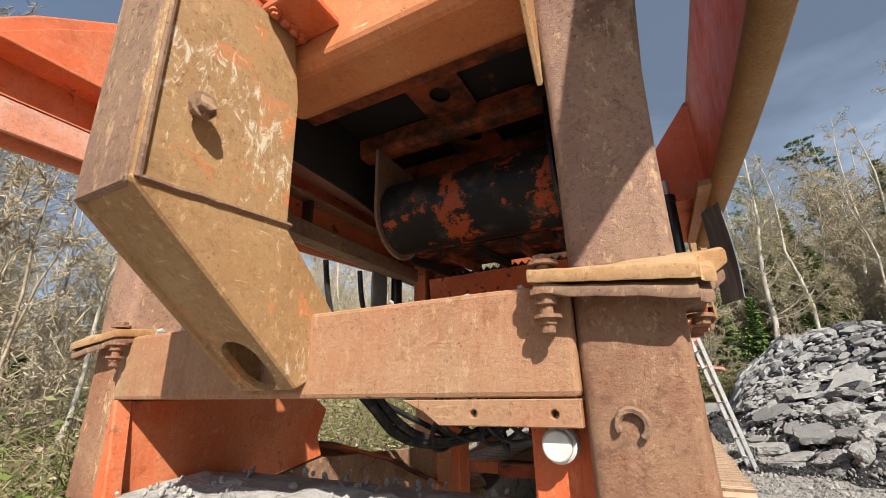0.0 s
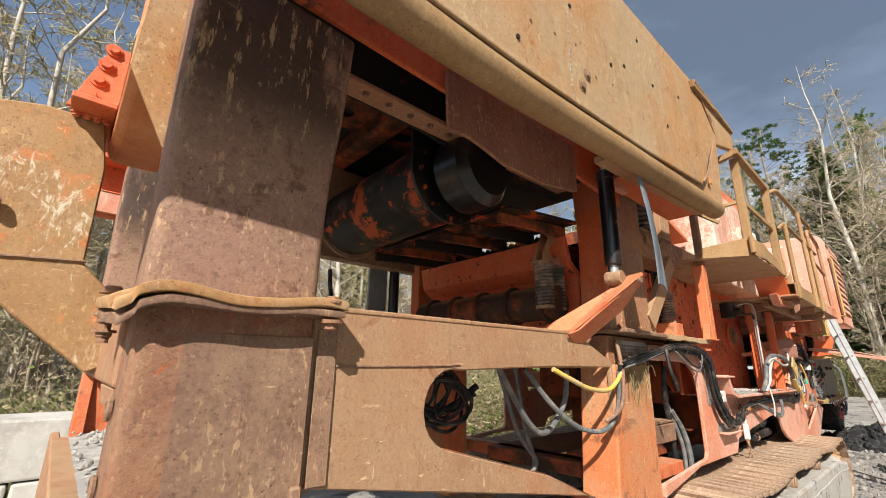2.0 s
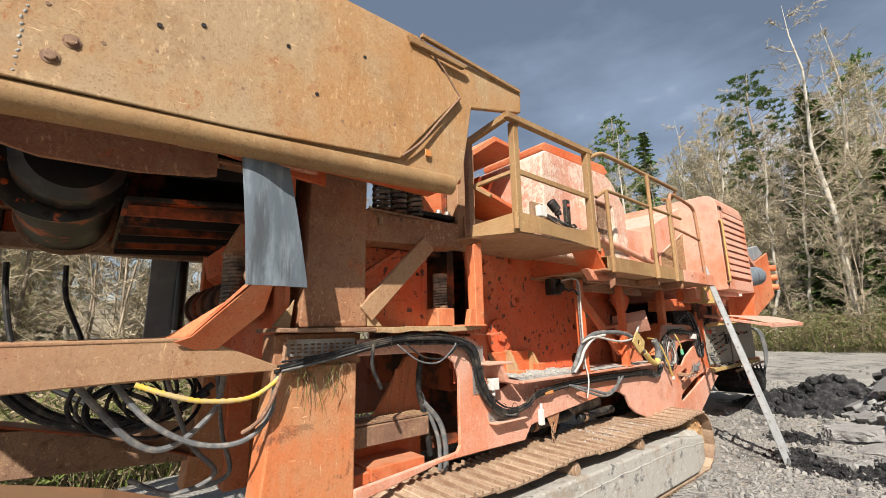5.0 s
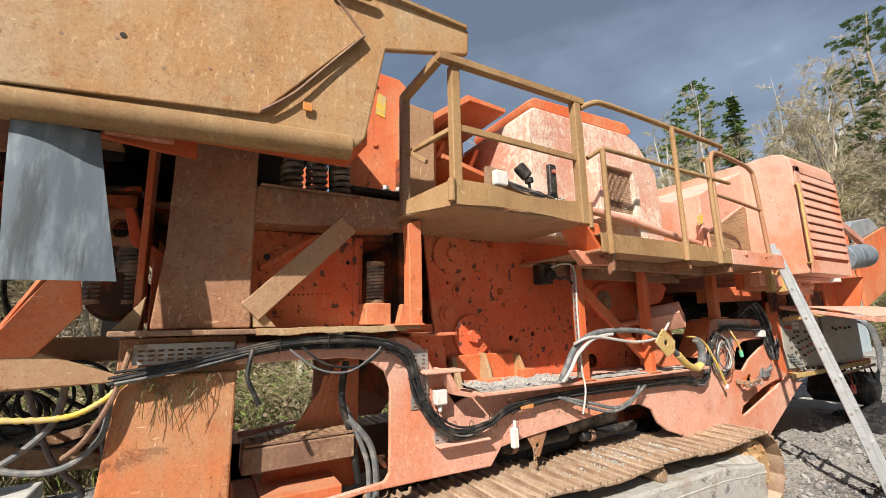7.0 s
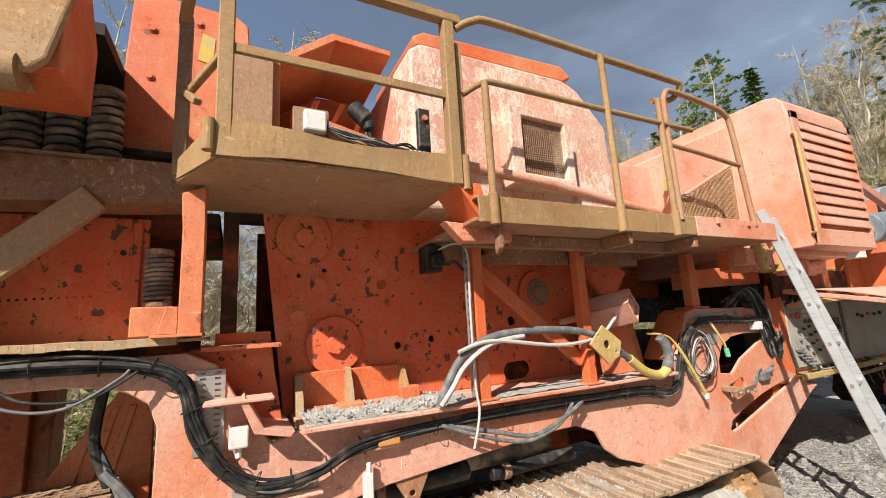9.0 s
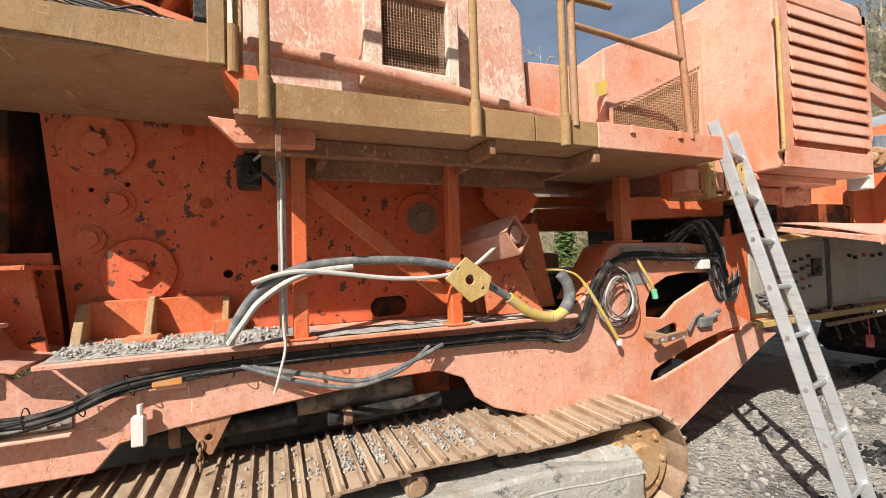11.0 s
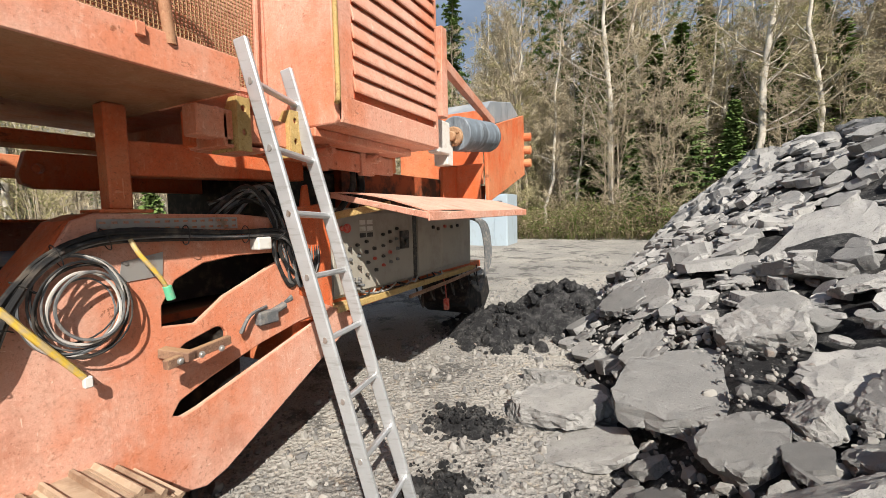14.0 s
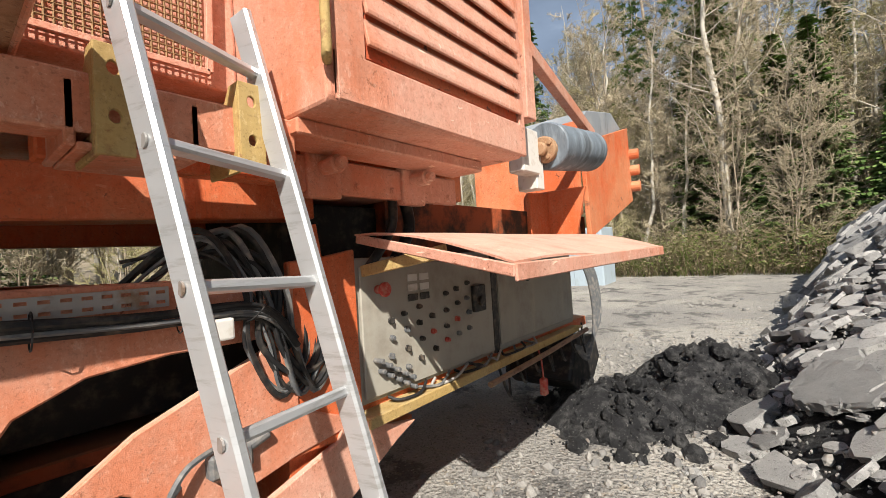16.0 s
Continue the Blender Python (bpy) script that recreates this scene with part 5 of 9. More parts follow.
# crusher mount: beam, brace, red panel
bm = B()
prism(bm, [(3.58, 2.215), (3.58, 2.43), (4.10, 2.43), (4.14, 2.45), (4.50, 2.45), (4.50, 2.26), (4.25, 2.24)], "x", 0.08, 0.305, bev=0.008, seg=2)
mount = part("spring_beam", bm, M_brown_red, crusher, "dusty beam under the springs")
bm = B()
box(bm, 0.06, 0.33, 3.62, 4.20, 2.43, 2.442, 0.002)
for k in range(4):
    bolt(bm, (0.31, 3.7 + 0.1 * k, 2.40), (1, 0, 0), 0.012, 0.012)
box(bm, 0.31, 0.33, 3.70, 3.745, 2.33, 2.40)
pieces("beam_cap", bm, M_brown, mount)
bm = B()
beam(bm, (0.315, 3.60, 1.72), (0.315, 4.13, 2.25), 0.125, 0.05, (1, 0, 0))
part("diagonal_brace", bm, M_frame, mount, "dusty diagonal brace")
bm = B()
holes = [ring(3.78 + 0.028 * k, 1.83 + 0.001 * k, 0.006, 0.006, 6) for k in range(12)] + [ring(4.18, 1.9, 0.015, 0.02, 10), ring(4.20, 2.05, 0.015, 0.022, 10), ring(3.70, 2.06, 0.02, 0.02, 10)]
prism(bm, [(3.55, 1.63), (3.55, 2.22), (4.30, 2.22), (4.30, 1.63)], "x", 0.06, 0.085, bev=0.003)
rp = part("red_panel", bm, M_red, crusher, "orange-red panel with punched holes")
# black discs on the panel, painted in place of the dark of real holes
bm = B()
for hl in holes:
    cyl(bm, (0.083, sum(p[0] for p in hl) / len(hl), sum(p[1] for p in hl) / len(hl)), (0.0862, sum(p[0] for p in hl) / len(hl), sum(p[1] for p in hl) / len(hl)), abs(hl[0][0] - sum(p[0] for p in hl) / len(hl)), 10)
pieces("punched_hole", bm, M_grease, rp)
bm = B()
box(bm, 0.05, 0.10, 4.235, 4.275, 1.63, 2.2)
beam(bm, (0.10, 3.66, 1.98), (0.10, 4.0, 2.21), 0.03, 0.06, (1, 0, 0))
pieces("panel_stiffener", bm, M_red, crusher)
bm = B()
n = 24
prism(bm, [(3.60, 1.612), (3.60, 1.628), (4.58, 1.628), (4.58, 1.612)], "x", 0.05, 0.40, bev=0.003)
for i in range(n):
    y = 3.63 + 0.84 * i / n
    dz = 0.018 * noise.noise((y * 6, 3, 1))
    prism(bm, [(y, 1.60 + dz), (y, 1.635 + dz * 0.4), (y + 0.037, 1.635 + dz * 0.4), (y + 0.037, 1.60 + dz)], "x", 0.385, 0.425, bev=0.002)
part("dusty_shelf", bm, M_ochre, crusher, "dust-caked shelf with a ragged edge")
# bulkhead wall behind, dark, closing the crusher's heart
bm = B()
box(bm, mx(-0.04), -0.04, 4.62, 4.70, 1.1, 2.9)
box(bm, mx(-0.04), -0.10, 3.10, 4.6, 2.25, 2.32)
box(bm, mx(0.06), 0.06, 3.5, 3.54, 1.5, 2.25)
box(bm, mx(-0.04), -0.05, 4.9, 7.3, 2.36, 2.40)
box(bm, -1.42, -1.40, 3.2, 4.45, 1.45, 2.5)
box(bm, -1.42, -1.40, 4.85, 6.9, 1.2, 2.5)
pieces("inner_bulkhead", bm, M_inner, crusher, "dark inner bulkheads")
bm = B()
prism(bm, [(4.60, 1.30), (4.60, 1.64), (4.87, 1.64), (4.92, 1.19), (4.75, 1.19)], "x", -0.02, 0.0, bev=0.002)
box(bm, -0.02, 0.30, 4.55, 4.90, 1.56, 1.58, 0.002)
prism(bm, [(4.50, 1.19), (4.50, 1.57), (4.86, 1.57), (4.92, 1.19)], "x", 0.14, 0.16, bev=0.003)
pieces("side_cheek", bm, M_red, crusher)
# bracket post under the walkway
bm = B()
prism(bm, [(4.475, 1.635), (4.475, 2.10), (4.465, 2.26), (4.56, 2.30), (4.565, 2.10), (4.565, 1.635)], "x", 0.37, 0.455, bev=0.006)
post = part("bracket_post", bm, M_orange, crusher, "bright orange bracket post")
bm = B()
prism(bm, [(4.38, 1.632), (4.57, 1.632), (4.57, 1.645), (4.38, 1.645)], "x", 0.28, 0.47, bev=0.003)
prism(bm, [(4.40, 1.645), (4.475, 1.645), (4.475, 1.76), (4.43, 1.76)], "x", 0.40, 0.452, bev=0.003)
pieces("post_foot", bm, M_orange, post)
# hood brackets above
bm = B()
prism(bm, [(4.12, 2.60), (4.10, 3.1), (4.12, 3.57), (4.20, 3.64), (4.66, 3.61), (4.72, 3.56), (4.73, 3.44), (4.69, 2.60)], "x", -0.16, -0.10, bev=0.008)
for (y, z) in ((4.22, 3.40), (4.22, 3.10), (4.45, 3.50), (4.66, 3.40), (4.66, 3.1), (4.45, 3.0)):
    bolt(bm, (-0.10, y, z), (1, 0, 0), 0.018, 0.014)
red_up = part("upper_side_plate", bm, M_orange, crusher, "orange side plate above the springs")
bm = B()
prism(bm, [(4.45, 3.26), (4.53, 3.24), (4.54, 3.42), (4.47, 3.44)], "x", -0.098, -0.096, bev=0)
part("warning_sign", bm, M_yellow, red_up, "yellow warning sticker")

part("dark_shelf", box(B(), -0.70, 0.06, 4.14, 4.74, 2.56, 2.60, 0.006), M_grease, crusher, "oily shelf below the side plate")
for y in (4.50, 4.60):
    part("shelf_bolt", bolt(B(), (0.0, y, 2.60), (0, 0, 1), 0.026, 0.05), M_zinc, crusher)

# ---------- chassis, jaw, walkway ----------
def chassis(side):
    f = (lambda x: x) if side > 0 else mx
    outer = ([(3.55, 1.455), (3.55, 1.56), (4.50, 1.56), (4.62, 1.50), (4.70, 1.36), (4.86, 1.12), (5.0, 1.165), (7.55, 1.165), (7.72, 1.25), (7.83, 1.34), (7.98, 1.60), (8.06, 1.63), (8.72, 1.62), (9.12, 1.58), (9.12, 1.10), (9.60, 0.88), (9.75, 0.85), (9.62, 0.80), (8.56, 0.255), (8.44, 0.225)]
             + [(8.25, 0.28), (7.60, 0.48), (7.05, 0.66), (6.93, 0.74), (6.86, 0.86), (6.70, 0.925), (6.45, 0.92), (5.42, 0.83), (5.22, 0.80), (5.13, 0.695), (4.60, 0.70), (4.22, 0.70), (3.55, 0.60), (3.55, 0.68), (4.37, 0.74), (4.40, 0.78), (4.405, 1.26), (4.37, 1.36), (4.30, 1.41)]
             + [(4.22, 1.44), (4.10, 1.455)])
    up_hole = [(8.285, 1.10), (8.29, 1.20), (8.36, 1.31), (8.50, 1.375), (8.70, 1.395), (9.00, 1.39), (9.02, 1.36), (8.80, 1.27), (8.60, 1.19), (8.44, 1.08)]
    lo_hole = [(8.30, 0.66), (8.34, 0.64), (8.42, 0.655), (9.28, 0.91), (9.30, 0.95), (9.10, 0.93), (8.80, 0.87), (8.50, 0.78), (8.34, 0.72)]
    mid_hole = slot(8.40, 0.945, 8.55, 0.985, 0.05, 6)
    bm = B()
    prism(bm, outer[::-1], "x", f(0.29), f(0.32), [up_hole, lo_hole, mid_hole], bev=0.006)
    ch = part("chassis_side", bm, M_salmon, crusher, "faded orange chassis side with arched cut-outs")
    bm = B()
    for y0, y1, z0, z1 in ((4.98, 7.58, 1.168, 1.19),):
        prism(bm, [(y0, z0), (y1, z0), (y1, z1), (y0, z1)], "x", f(-0.02), f(0.455), bev=0.004)
    prism(bm, [(4.93, 1.165), (4.78, 1.20), (4.72, 1.34), (4.74, 1.36), (4.82, 1.22), (4.95, 1.19)], "x", f(0.0), f(0.45), bev=0.003)
    pieces("ledge", bm, M_salmon, ch, "narrow ledge along the chassis")
    bm = B()
    prism(bm, [(3.55, 1.54), (3.55, 1.56), (4.50, 1.56), (4.62, 1.50), (4.70, 1.36), (4.68, 1.35), (4.60, 1.48), (4.49, 1.54)], "x", f(0.10), f(0.29), bev=0.003)
    prism(bm, [(7.72, 1.25), (7.98, 1.60), (8.06, 1.63), (8.72, 1.62), (8.72, 1.60), (8.06, 1.61), (8.0, 1.59), (7.74, 1.24)], "x", f(0.05), f(0.29), bev=0.003)
    prism(bm, [(8.44, 0.225), (9.75, 0.85), (9.75, 0.87), (8.42, 0.245)], "x", f(-0.1), f(0.29), bev=0.003)
    pieces("chassis_flange", bm, M_orange, ch)
    return ch


near_ch = chassis(1)
chassis(-1)
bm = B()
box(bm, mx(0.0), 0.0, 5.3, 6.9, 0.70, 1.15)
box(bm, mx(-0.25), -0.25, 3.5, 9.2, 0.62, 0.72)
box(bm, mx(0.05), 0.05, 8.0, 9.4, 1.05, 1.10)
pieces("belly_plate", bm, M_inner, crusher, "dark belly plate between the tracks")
# lower far structure seen through the openings
bm = B()
prism(bm, [(3.25, 0.3), (3.45, 0.3), (3.45, 1.5), (3.25, 1.5)], "x", -1.60, -1.42, bev=0.006)
box(bm, -1.7, 0.2, 3.60, 3.72, 0.62, 0.72)
prism(bm, [(3.72, 0.66), (4.15, 0.66), (4.15, 0.74), (3.72, 0.74)], "x", -0.5, 0.22, bev=0.004)
prism(bm, [(3.66, 0.62), (4.20, 1.40), (4.34, 1.46), (4.34, 0.62)], "x", -0.12, -0.08, bev=0.004)
for k in range(3):
    prism(bm, [(4.02 + 0.07 * k, 1.0), (4.10 + 0.07 * k, 1.32), (4.13 + 0.07 * k, 1.32), (4.05 + 0.07 * k, 1.0)], "x", -0.085, -0.07, bev=0.003)
pieces("inner_frame", bm, M_orange, crusher, "orange inner frame seen through the openings")
part("inner_cross_beam", box(B(), -0.02, 0.16, 3.62, 4.24, 0.86, 0.99, 0.006), M_brown, crusher, "grimy beam across the chassis opening")
holes = [[(-0.005 + 0.042 * j, 3.66 + 0.05 * i), (0.02 + 0.042 * j, 3.66 + 0.05 * i), (0.02 + 0.042 * j, 3.69 + 0.05 * i), (-0.005 + 0.042 * j, 3.69 + 0.05 * i)] for i in range(11) for j in range(4)]
part("grating_step", prism(B(), [(-0.02, 3.63), (0.16, 3.63), (0.16, 4.23), (-0.02, 4.23)], "z", 1.0, 1.012, holes, bev=0), M_brown, crusher, "rusty perforated step")
# hydraulics in the arch above the track
for k, (y0, y1, x, z, rr) in enumerate(((5.30, 5.95, 0.18, 0.76, 0.055), (5.75, 6.60, 0.10, 0.80, 0.075), (6.10, 6.75, 0.20, 0.72, 0.04))):
    hc = part("drive_cylinder", cyl(B(), (x, y0, z), (x, y1, z + 0.01), rr, 20, bev=0.008), M_black if k != 1 else M_spring, crusher, "grimy hydraulic cylinder behind the track", smooth=True)
    part("cylinder_collar", cyl(B(), (x, y0 + 0.08, z), (x, y0 + 0.13, z), rr * 1.2, 20, bev=0.006), M_brown, hc, smooth=True)
part("chain_bracket", prism(B(), [(5.44, 0.86), (5.66, 0.86), (5.57, 0.68), (5.55, 0.68)], "x", 0.292, 0.304, [ring(5.555, 0.76, 0.016, 0.016, 10)], bev=0.003), M_brown_red, crusher, "rusty triangular bracket")
for k in range(4):
    bm = B()
    pts = [(0.31 + (0.012 * math.cos(a) if k % 2 else 0.0), 5.52 + (0.0 if k % 2 else 0.012 * math.cos(a)), 0.73 - 0.032 * k + 0.024 * math.sin(a)) for a in [i * math.tau / 10 for i in range(11)]]
    part("chain_link", tube(bm, pts, 0.005, 6, 1), M_brown, crusher)

# jaw side plate with its covers
bm = B()
holes = [slot(6.46, 1.268, 6.57, 1.272, 0.062, 8)] + [ring(y, z, r, r, 10) for y, z, r in ((5.442, 2.28, 0.022), (5.52, 1.891, 0.016), (5.62, 1.509, 0.024), (5.855, 1.534, 0.022), (5.169, 1.983, 0.013), (6.50, 1.62, 0.036), (5.02, 1.95, 0.012))]
prism(bm, [(4.94, 1.19), (4.82, 2.34), (4.86, 2.38), (7.15, 2.38), (7.30, 1.95), (7.30, 1.19)], "x", -0.05, -0.02, holes, bev=0.004)
jaw = part("jaw_side", bm, M_red, crusher, "orange-red jaw side plate with paint chipped off")
bm = B()
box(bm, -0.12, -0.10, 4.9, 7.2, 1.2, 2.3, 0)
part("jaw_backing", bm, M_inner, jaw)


def disc(y, z, r, hexr, ringed=False, h=0.028):
    bm = B()
    cyl(bm, (-0.02, y, z), (-0.02 + h, y, z), r, 36, bev=0.005)
    d = part("cover_disc", bm, M_red, jaw, "round cover disc", smooth=True)
    bm = B()
    if ringed:
        cyl(bm, (-0.02 + h, y, z), (-0.02 + h + 0.012, y, z), r * 0.62, 28, bev=0.003)
        cyl(bm, (-0.02 + h, y, z), (-0.02 + h + 0.05, y, z), r * 0.30, 20, bev=0.006)
    else:
        cyl(bm, (-0.02 + h, y, z), (-0.02 + h + 0.035, y, z), hexr, 6, bev=0.004)
    part("hex_head", bm, M_red if not ringed else M_brown, d)


disc(5.05, 2.173, 0.160, 0.058)
disc(5.22, 1.540, 0.165, 0.058)
disc(6.737, 1.819, 0.165, 0.05, True)
for y, z, r in ((5.131, 1.881, 0.052), (5.011, 1.703, 0.05), (5.111, 1.285, 0.050)):
    bm = B()
    bolt(bm, (-0.02, y, z), (1, 0, 0), r, 0.035)
    part("bolt_head", bm, M_red, jaw)
bm = B()
for y, z in ((5.442, 2.28), (5.52, 1.891)):
    cyl(bm, (-0.05, y, z), (-0.005, y, z), 0.018, 12)
    cyl(bm, (-0.02, y, z), (-0.012, y, z), 0.03, 14)
pieces("grease_nipple", bm, M_grease, jaw)
# brackets standing on the ledge
for (y0, y1, hgt) in ((4.99, 5.03, 0.20), (5.27, 5.30, 0.22), (5.60, 5.63, 0.20)):
    bm = B()
    prism(bm, [(-0.02, 1.19), (0.16, 1.19), (0.13, 1.19 + hgt * 0.4), (0.06, 1.19 + hgt), (-0.02, 1.19 + hgt)], "y", y0, y1, bev=0.003)
    part("ledge_rib", bm, M_ochre, jaw)
bm = B()
box(bm, 0.0, 0.02, 4.99, 5.62, 1.19, 1.40)
box(bm, 0.02, 0.10, 5.02, 5.60, 1.19, 1.215)
box(bm, 0.10, 0.20, 5.20, 5.34, 1.19, 1.235)
box(bm, 0.10, 0.17, 5.56, 5.68, 1.19, 1.28)
pieces("ledge_bracket", bm, M_orange, jaw)
# stone dust on the ledge
bm = B()
rows = []
for j in range(9):
    rows.append([bm.verts.new((0.0 + 0.42 * j / 8, 5.0 + 0.95 * i / 40, 1.192 + 0.035 * math.sin(math.pi * j / 8) * (0.6 + 0.8 * noise.noise((i * 0.3, j * 0.5, 2))) * (1 if i < 34 else (40 - i) / 6))) for i in range(41)])
for j in range(8):
    for i in range(40):
        bm.faces.new((rows[j][i], rows[j][i + 1], rows[j + 1][i + 1], rows[j + 1][i]))
for _ in range(420):
    x, y, q = rnd.uniform(0.05, 0.43), rnd.uniform(5.0, 5.9), rnd.uniform(0.004, 0.013)
    m = Matrix.Translation((x, y, 1.2 + q * 0.2 + 0.012)) @ Euler((rnd.random() * 6, rnd.random() * 6, rnd.random() * 6)).to_matrix().to_4x4() @ Matrix.Diagonal((q, q * 0.8, q * 0.6, 1))
    bmesh.ops.create_icosphere(bm, subdivisions=1, radius=1, matrix=m)
solo("ledge_gravel", bm, M_gravel_fine, "grey stone dust and chips lying on the ledge", "gravel", kind="stuff")
bm = B()
rows = []
for j in range(5):
    rows.append([bm.verts.new((0.22 + 0.22 * j / 4, 5.9 + 1.6 * i / 40, 1.1915 + 0.010 * (0.5 + noise.noise((i * 0.5, j, 9))))) for i in range(41)])
for j in range(4):
    for i in range(40):
        bm.faces.new((rows[j][i], rows[j][i + 1], rows[j + 1][i + 1], rows[j + 1][i]))
solo("ledge_dust", bm, M_gravel_fine, "thin pale dust along the ledge", "dust", kind="stuff")

# walkway legs and brace
for y, top in ((5.965, 2.08), (6.775, 2.08)):
    bm = B()
    box(bm, 0.37, 0.44, y - 0.035, y + 0.035, 1.19, top, 0.008, 2)
    lg = part("walkway_leg", bm, M_orange, crusher, "scuffed orange walkway leg")
    bm = B()
    box(bm, 0.34, 0.46, y - 0.07, y + 0.07, 1.19, 1.20, 0.002)
    part("leg_foot", bm, M_orange, lg)
bm = B()
beam(bm, (0.36, 6.0, 1.95), (0.36, 6.76, 1.33), 0.075, 0.045, (1, 0, 0))
part("walkway_brace", bm, M_orange, crusher)
bm = B()
holes = [[(5.878, 1.26 + 0.05 * i), (5.896, 1.26 + 0.05 * i), (5.896, 1.285 + 0.05 * i), (5.878, 1.285 + 0.05 * i)] for i in range(16)]
part("conduit_strip", prism(B(), [(5.868, 1.22), (5.906, 1.22), (5.906, 2.06), (5.868, 2.06)], "x", 0.443, 0.448, holes, bev=0), M_zinc, crusher, "slotted zinc strip up the walkway leg")
tube(bm, [(0.33, 5.77, 2.06), (0.43, 5.83, 2.08), (0.465, 5.885, 2.02), (0.462, 5.885, 1.7), (0.464, 5.885, 1.3), (0.48, 5.89, 1.17), (0.49, 5.87, 1.08), (0.485, 5.84, 0.97)], 0.007, 8, 6)
solo("white_lead", bm, M_white_cable, "pale cable tied up the walkway leg, its end hanging", "cable", smooth=True)
blk = part("sensor_block", box(B(), 0.20, 0.32, 5.69, 5.80, 1.93, 2.09, 0.012, 2), M_grease, crusher, "dark dusty block under the deck")
part("block_flange", cyl(B(), (0.32, 5.745, 2.0), (0.37, 5.75, 1.99), 0.045, 18, bev=0.008), M_grease, blk, smooth=True)
bm = B()
tube(bm, [(0.37, 5.75, 1.99), (0.42, 5.77, 1.96), (0.45, 5.81, 1.97), (0.455, 5.86, 1.92)], 0.010, 8, 6)
solo("black_lead", bm, M_black, "short black lead from the block under the deck", "cable", smooth=True)
# walkway platforms
bm = B()
outline = [(0.0, 4.44), (0.46, 4.44), (0.80, 4.62), (0.81, 5.70), (0.0, 5.70)]
prism(bm, outline, "z", 2.305, 2.325, bev=0.003)
deckA = part("walkway_deck", bm, M_frame, crusher, "dusty walkway platform")
bm = B()
n = 34
front = []
for i in range(n + 1):
    y = 4.60 + 1.09 * i / n
    bend = 0.025 * math.sin((y - 4.6) * 4.0) + 0.012 * noise.noise((y * 5, 0, 0))
    front.append((y, bend))
t0, b0, t1, b1 = [], [], [], []
for y, bend in front:
    zt, zb = 2.47 - 0.045 * math.sin((y - 4.6) * 2.9) ** 2 + bend * 0.3, 2.315 + bend * 0.5
    t0.append(bm.verts.new((0.805 + bend, y, zt)))
    b0.append(bm.verts.new((0.815 + bend * 0.3, y, zb)))
    t1.append(bm.verts.new((0.795 + bend, y, zt)))
    b1.append(bm.verts.new((0.805 + bend * 0.3, y, zb)))
for i in range(n):
    bm.faces.new((b0[i], b0[i + 1], t0[i + 1], t0[i]))
    bm.faces.new((b1[i], t1[i], t1[i + 1], b1[i + 1]))
    bm.faces.new((t0[i], t0[i + 1], t1[i + 1], t1[i]))
    bm.faces.new((b0[i], b1[i], b1[i + 1], b0[i + 1]))
prism(bm, [(0.0, 2.315), (0.388, 2.31), (0.388, 2.47), (0.0, 2.40)], "y", -0.006, 0.006, bev=0)
last = bm.verts[:][-8:]
rot = Matrix.Translation((0.455, 4.44, 0)) @ Matrix.Rotation(math.atan2(0.17, 0.35), 4, "Z")
bmesh.ops.transform(bm, matrix=rot, verts=last)
part("kick_plate", bm, M_tan, deckA, "bent tan-dusted kick plate", smooth=False)
bm = B()
outline = [(0.0, 5.72), (0.86, 5.72), (0.86, 8.36), (0.0, 8.36)]
prism(bm, outline, "z", 2.105, 2.125, bev=0.003)
deckB = part("walkway_deck", bm, M_frame, crusher, "dusty lower walkway platform")
bm = B()
box(bm, 0.855, 0.870, 5.74, 7.02, 2.10, 2.235, 0.003)
box(bm, 0.70, 0.855, 5.74, 7.40, 2.225, 2.235, 0.002)
box(bm, 0.853, 0.866, 7.03, 7.41, 2.105, 2.23, 0.003)
warp(bm, lambda c: (0.005 * noise.noise((0, c.y * 4, c.z * 9)), 0, 0.005 * noise.noise((3, c.y * 4, 0))))
part("kick_plate", bm, M_tan, deckB, "tan-dusted ribbed kick plate")
bm = B()
box(bm, 0.855, 0.868, 7.41, 8.36, 2.10, 2.235, 0.004)
box(bm, 0.30, 0.855, 8.35, 8.362, 2.10, 2.235, 0.004)
for y in (7.62, 7.98):
    box(bm, 0.868, 0.885, y, y + 0.03, 2.19, 2.235, 0.003)
part("kick_plate", bm, M_salmon, deckB, "faded orange kick plate")
bm = B()
bm.free()
for x0, x1, y0, y1, z0 in ((0.56, 0.62, 5.80, 7.45, 2.03), (0.30, 0.34, 5.80, 7.45, 1.98), (0.344, 0.556, 6.05, 6.09, 2.02), (0.344, 0.556, 6.78, 6.82, 2.02), (0.344, 0.556, 7.40, 7.44, 2.02), (0.624, 0.84, 6.78, 6.82, 2.03), (0.624, 0.84, 7.40, 7.44, 2.03)):
    part("walkway_beam", box(B(), x0, x1, y0, y1, z0, 2.103, 0.004), M_brown_red, deckB, "rusty walkway beam")
part("bent_hook", prism(B(), [(0.70, 2.10), (0.86, 2.10), (0.84, 1.98), (0.80, 1.95), (0.79, 2.07)], "y", 5.86, 5.885, bev=0.003), M_brown_red, deckB)
bm = B()
prism(bm, [(5.62, 2.13), (6.02, 2.11), (6.02, 2.04), (5.72, 2.03)], "x", 0.66, 0.73, bev=0.004)
st = part("step_plate", bm, M_salmon, crusher, "chequered step plate with worn paint")
bm = B()
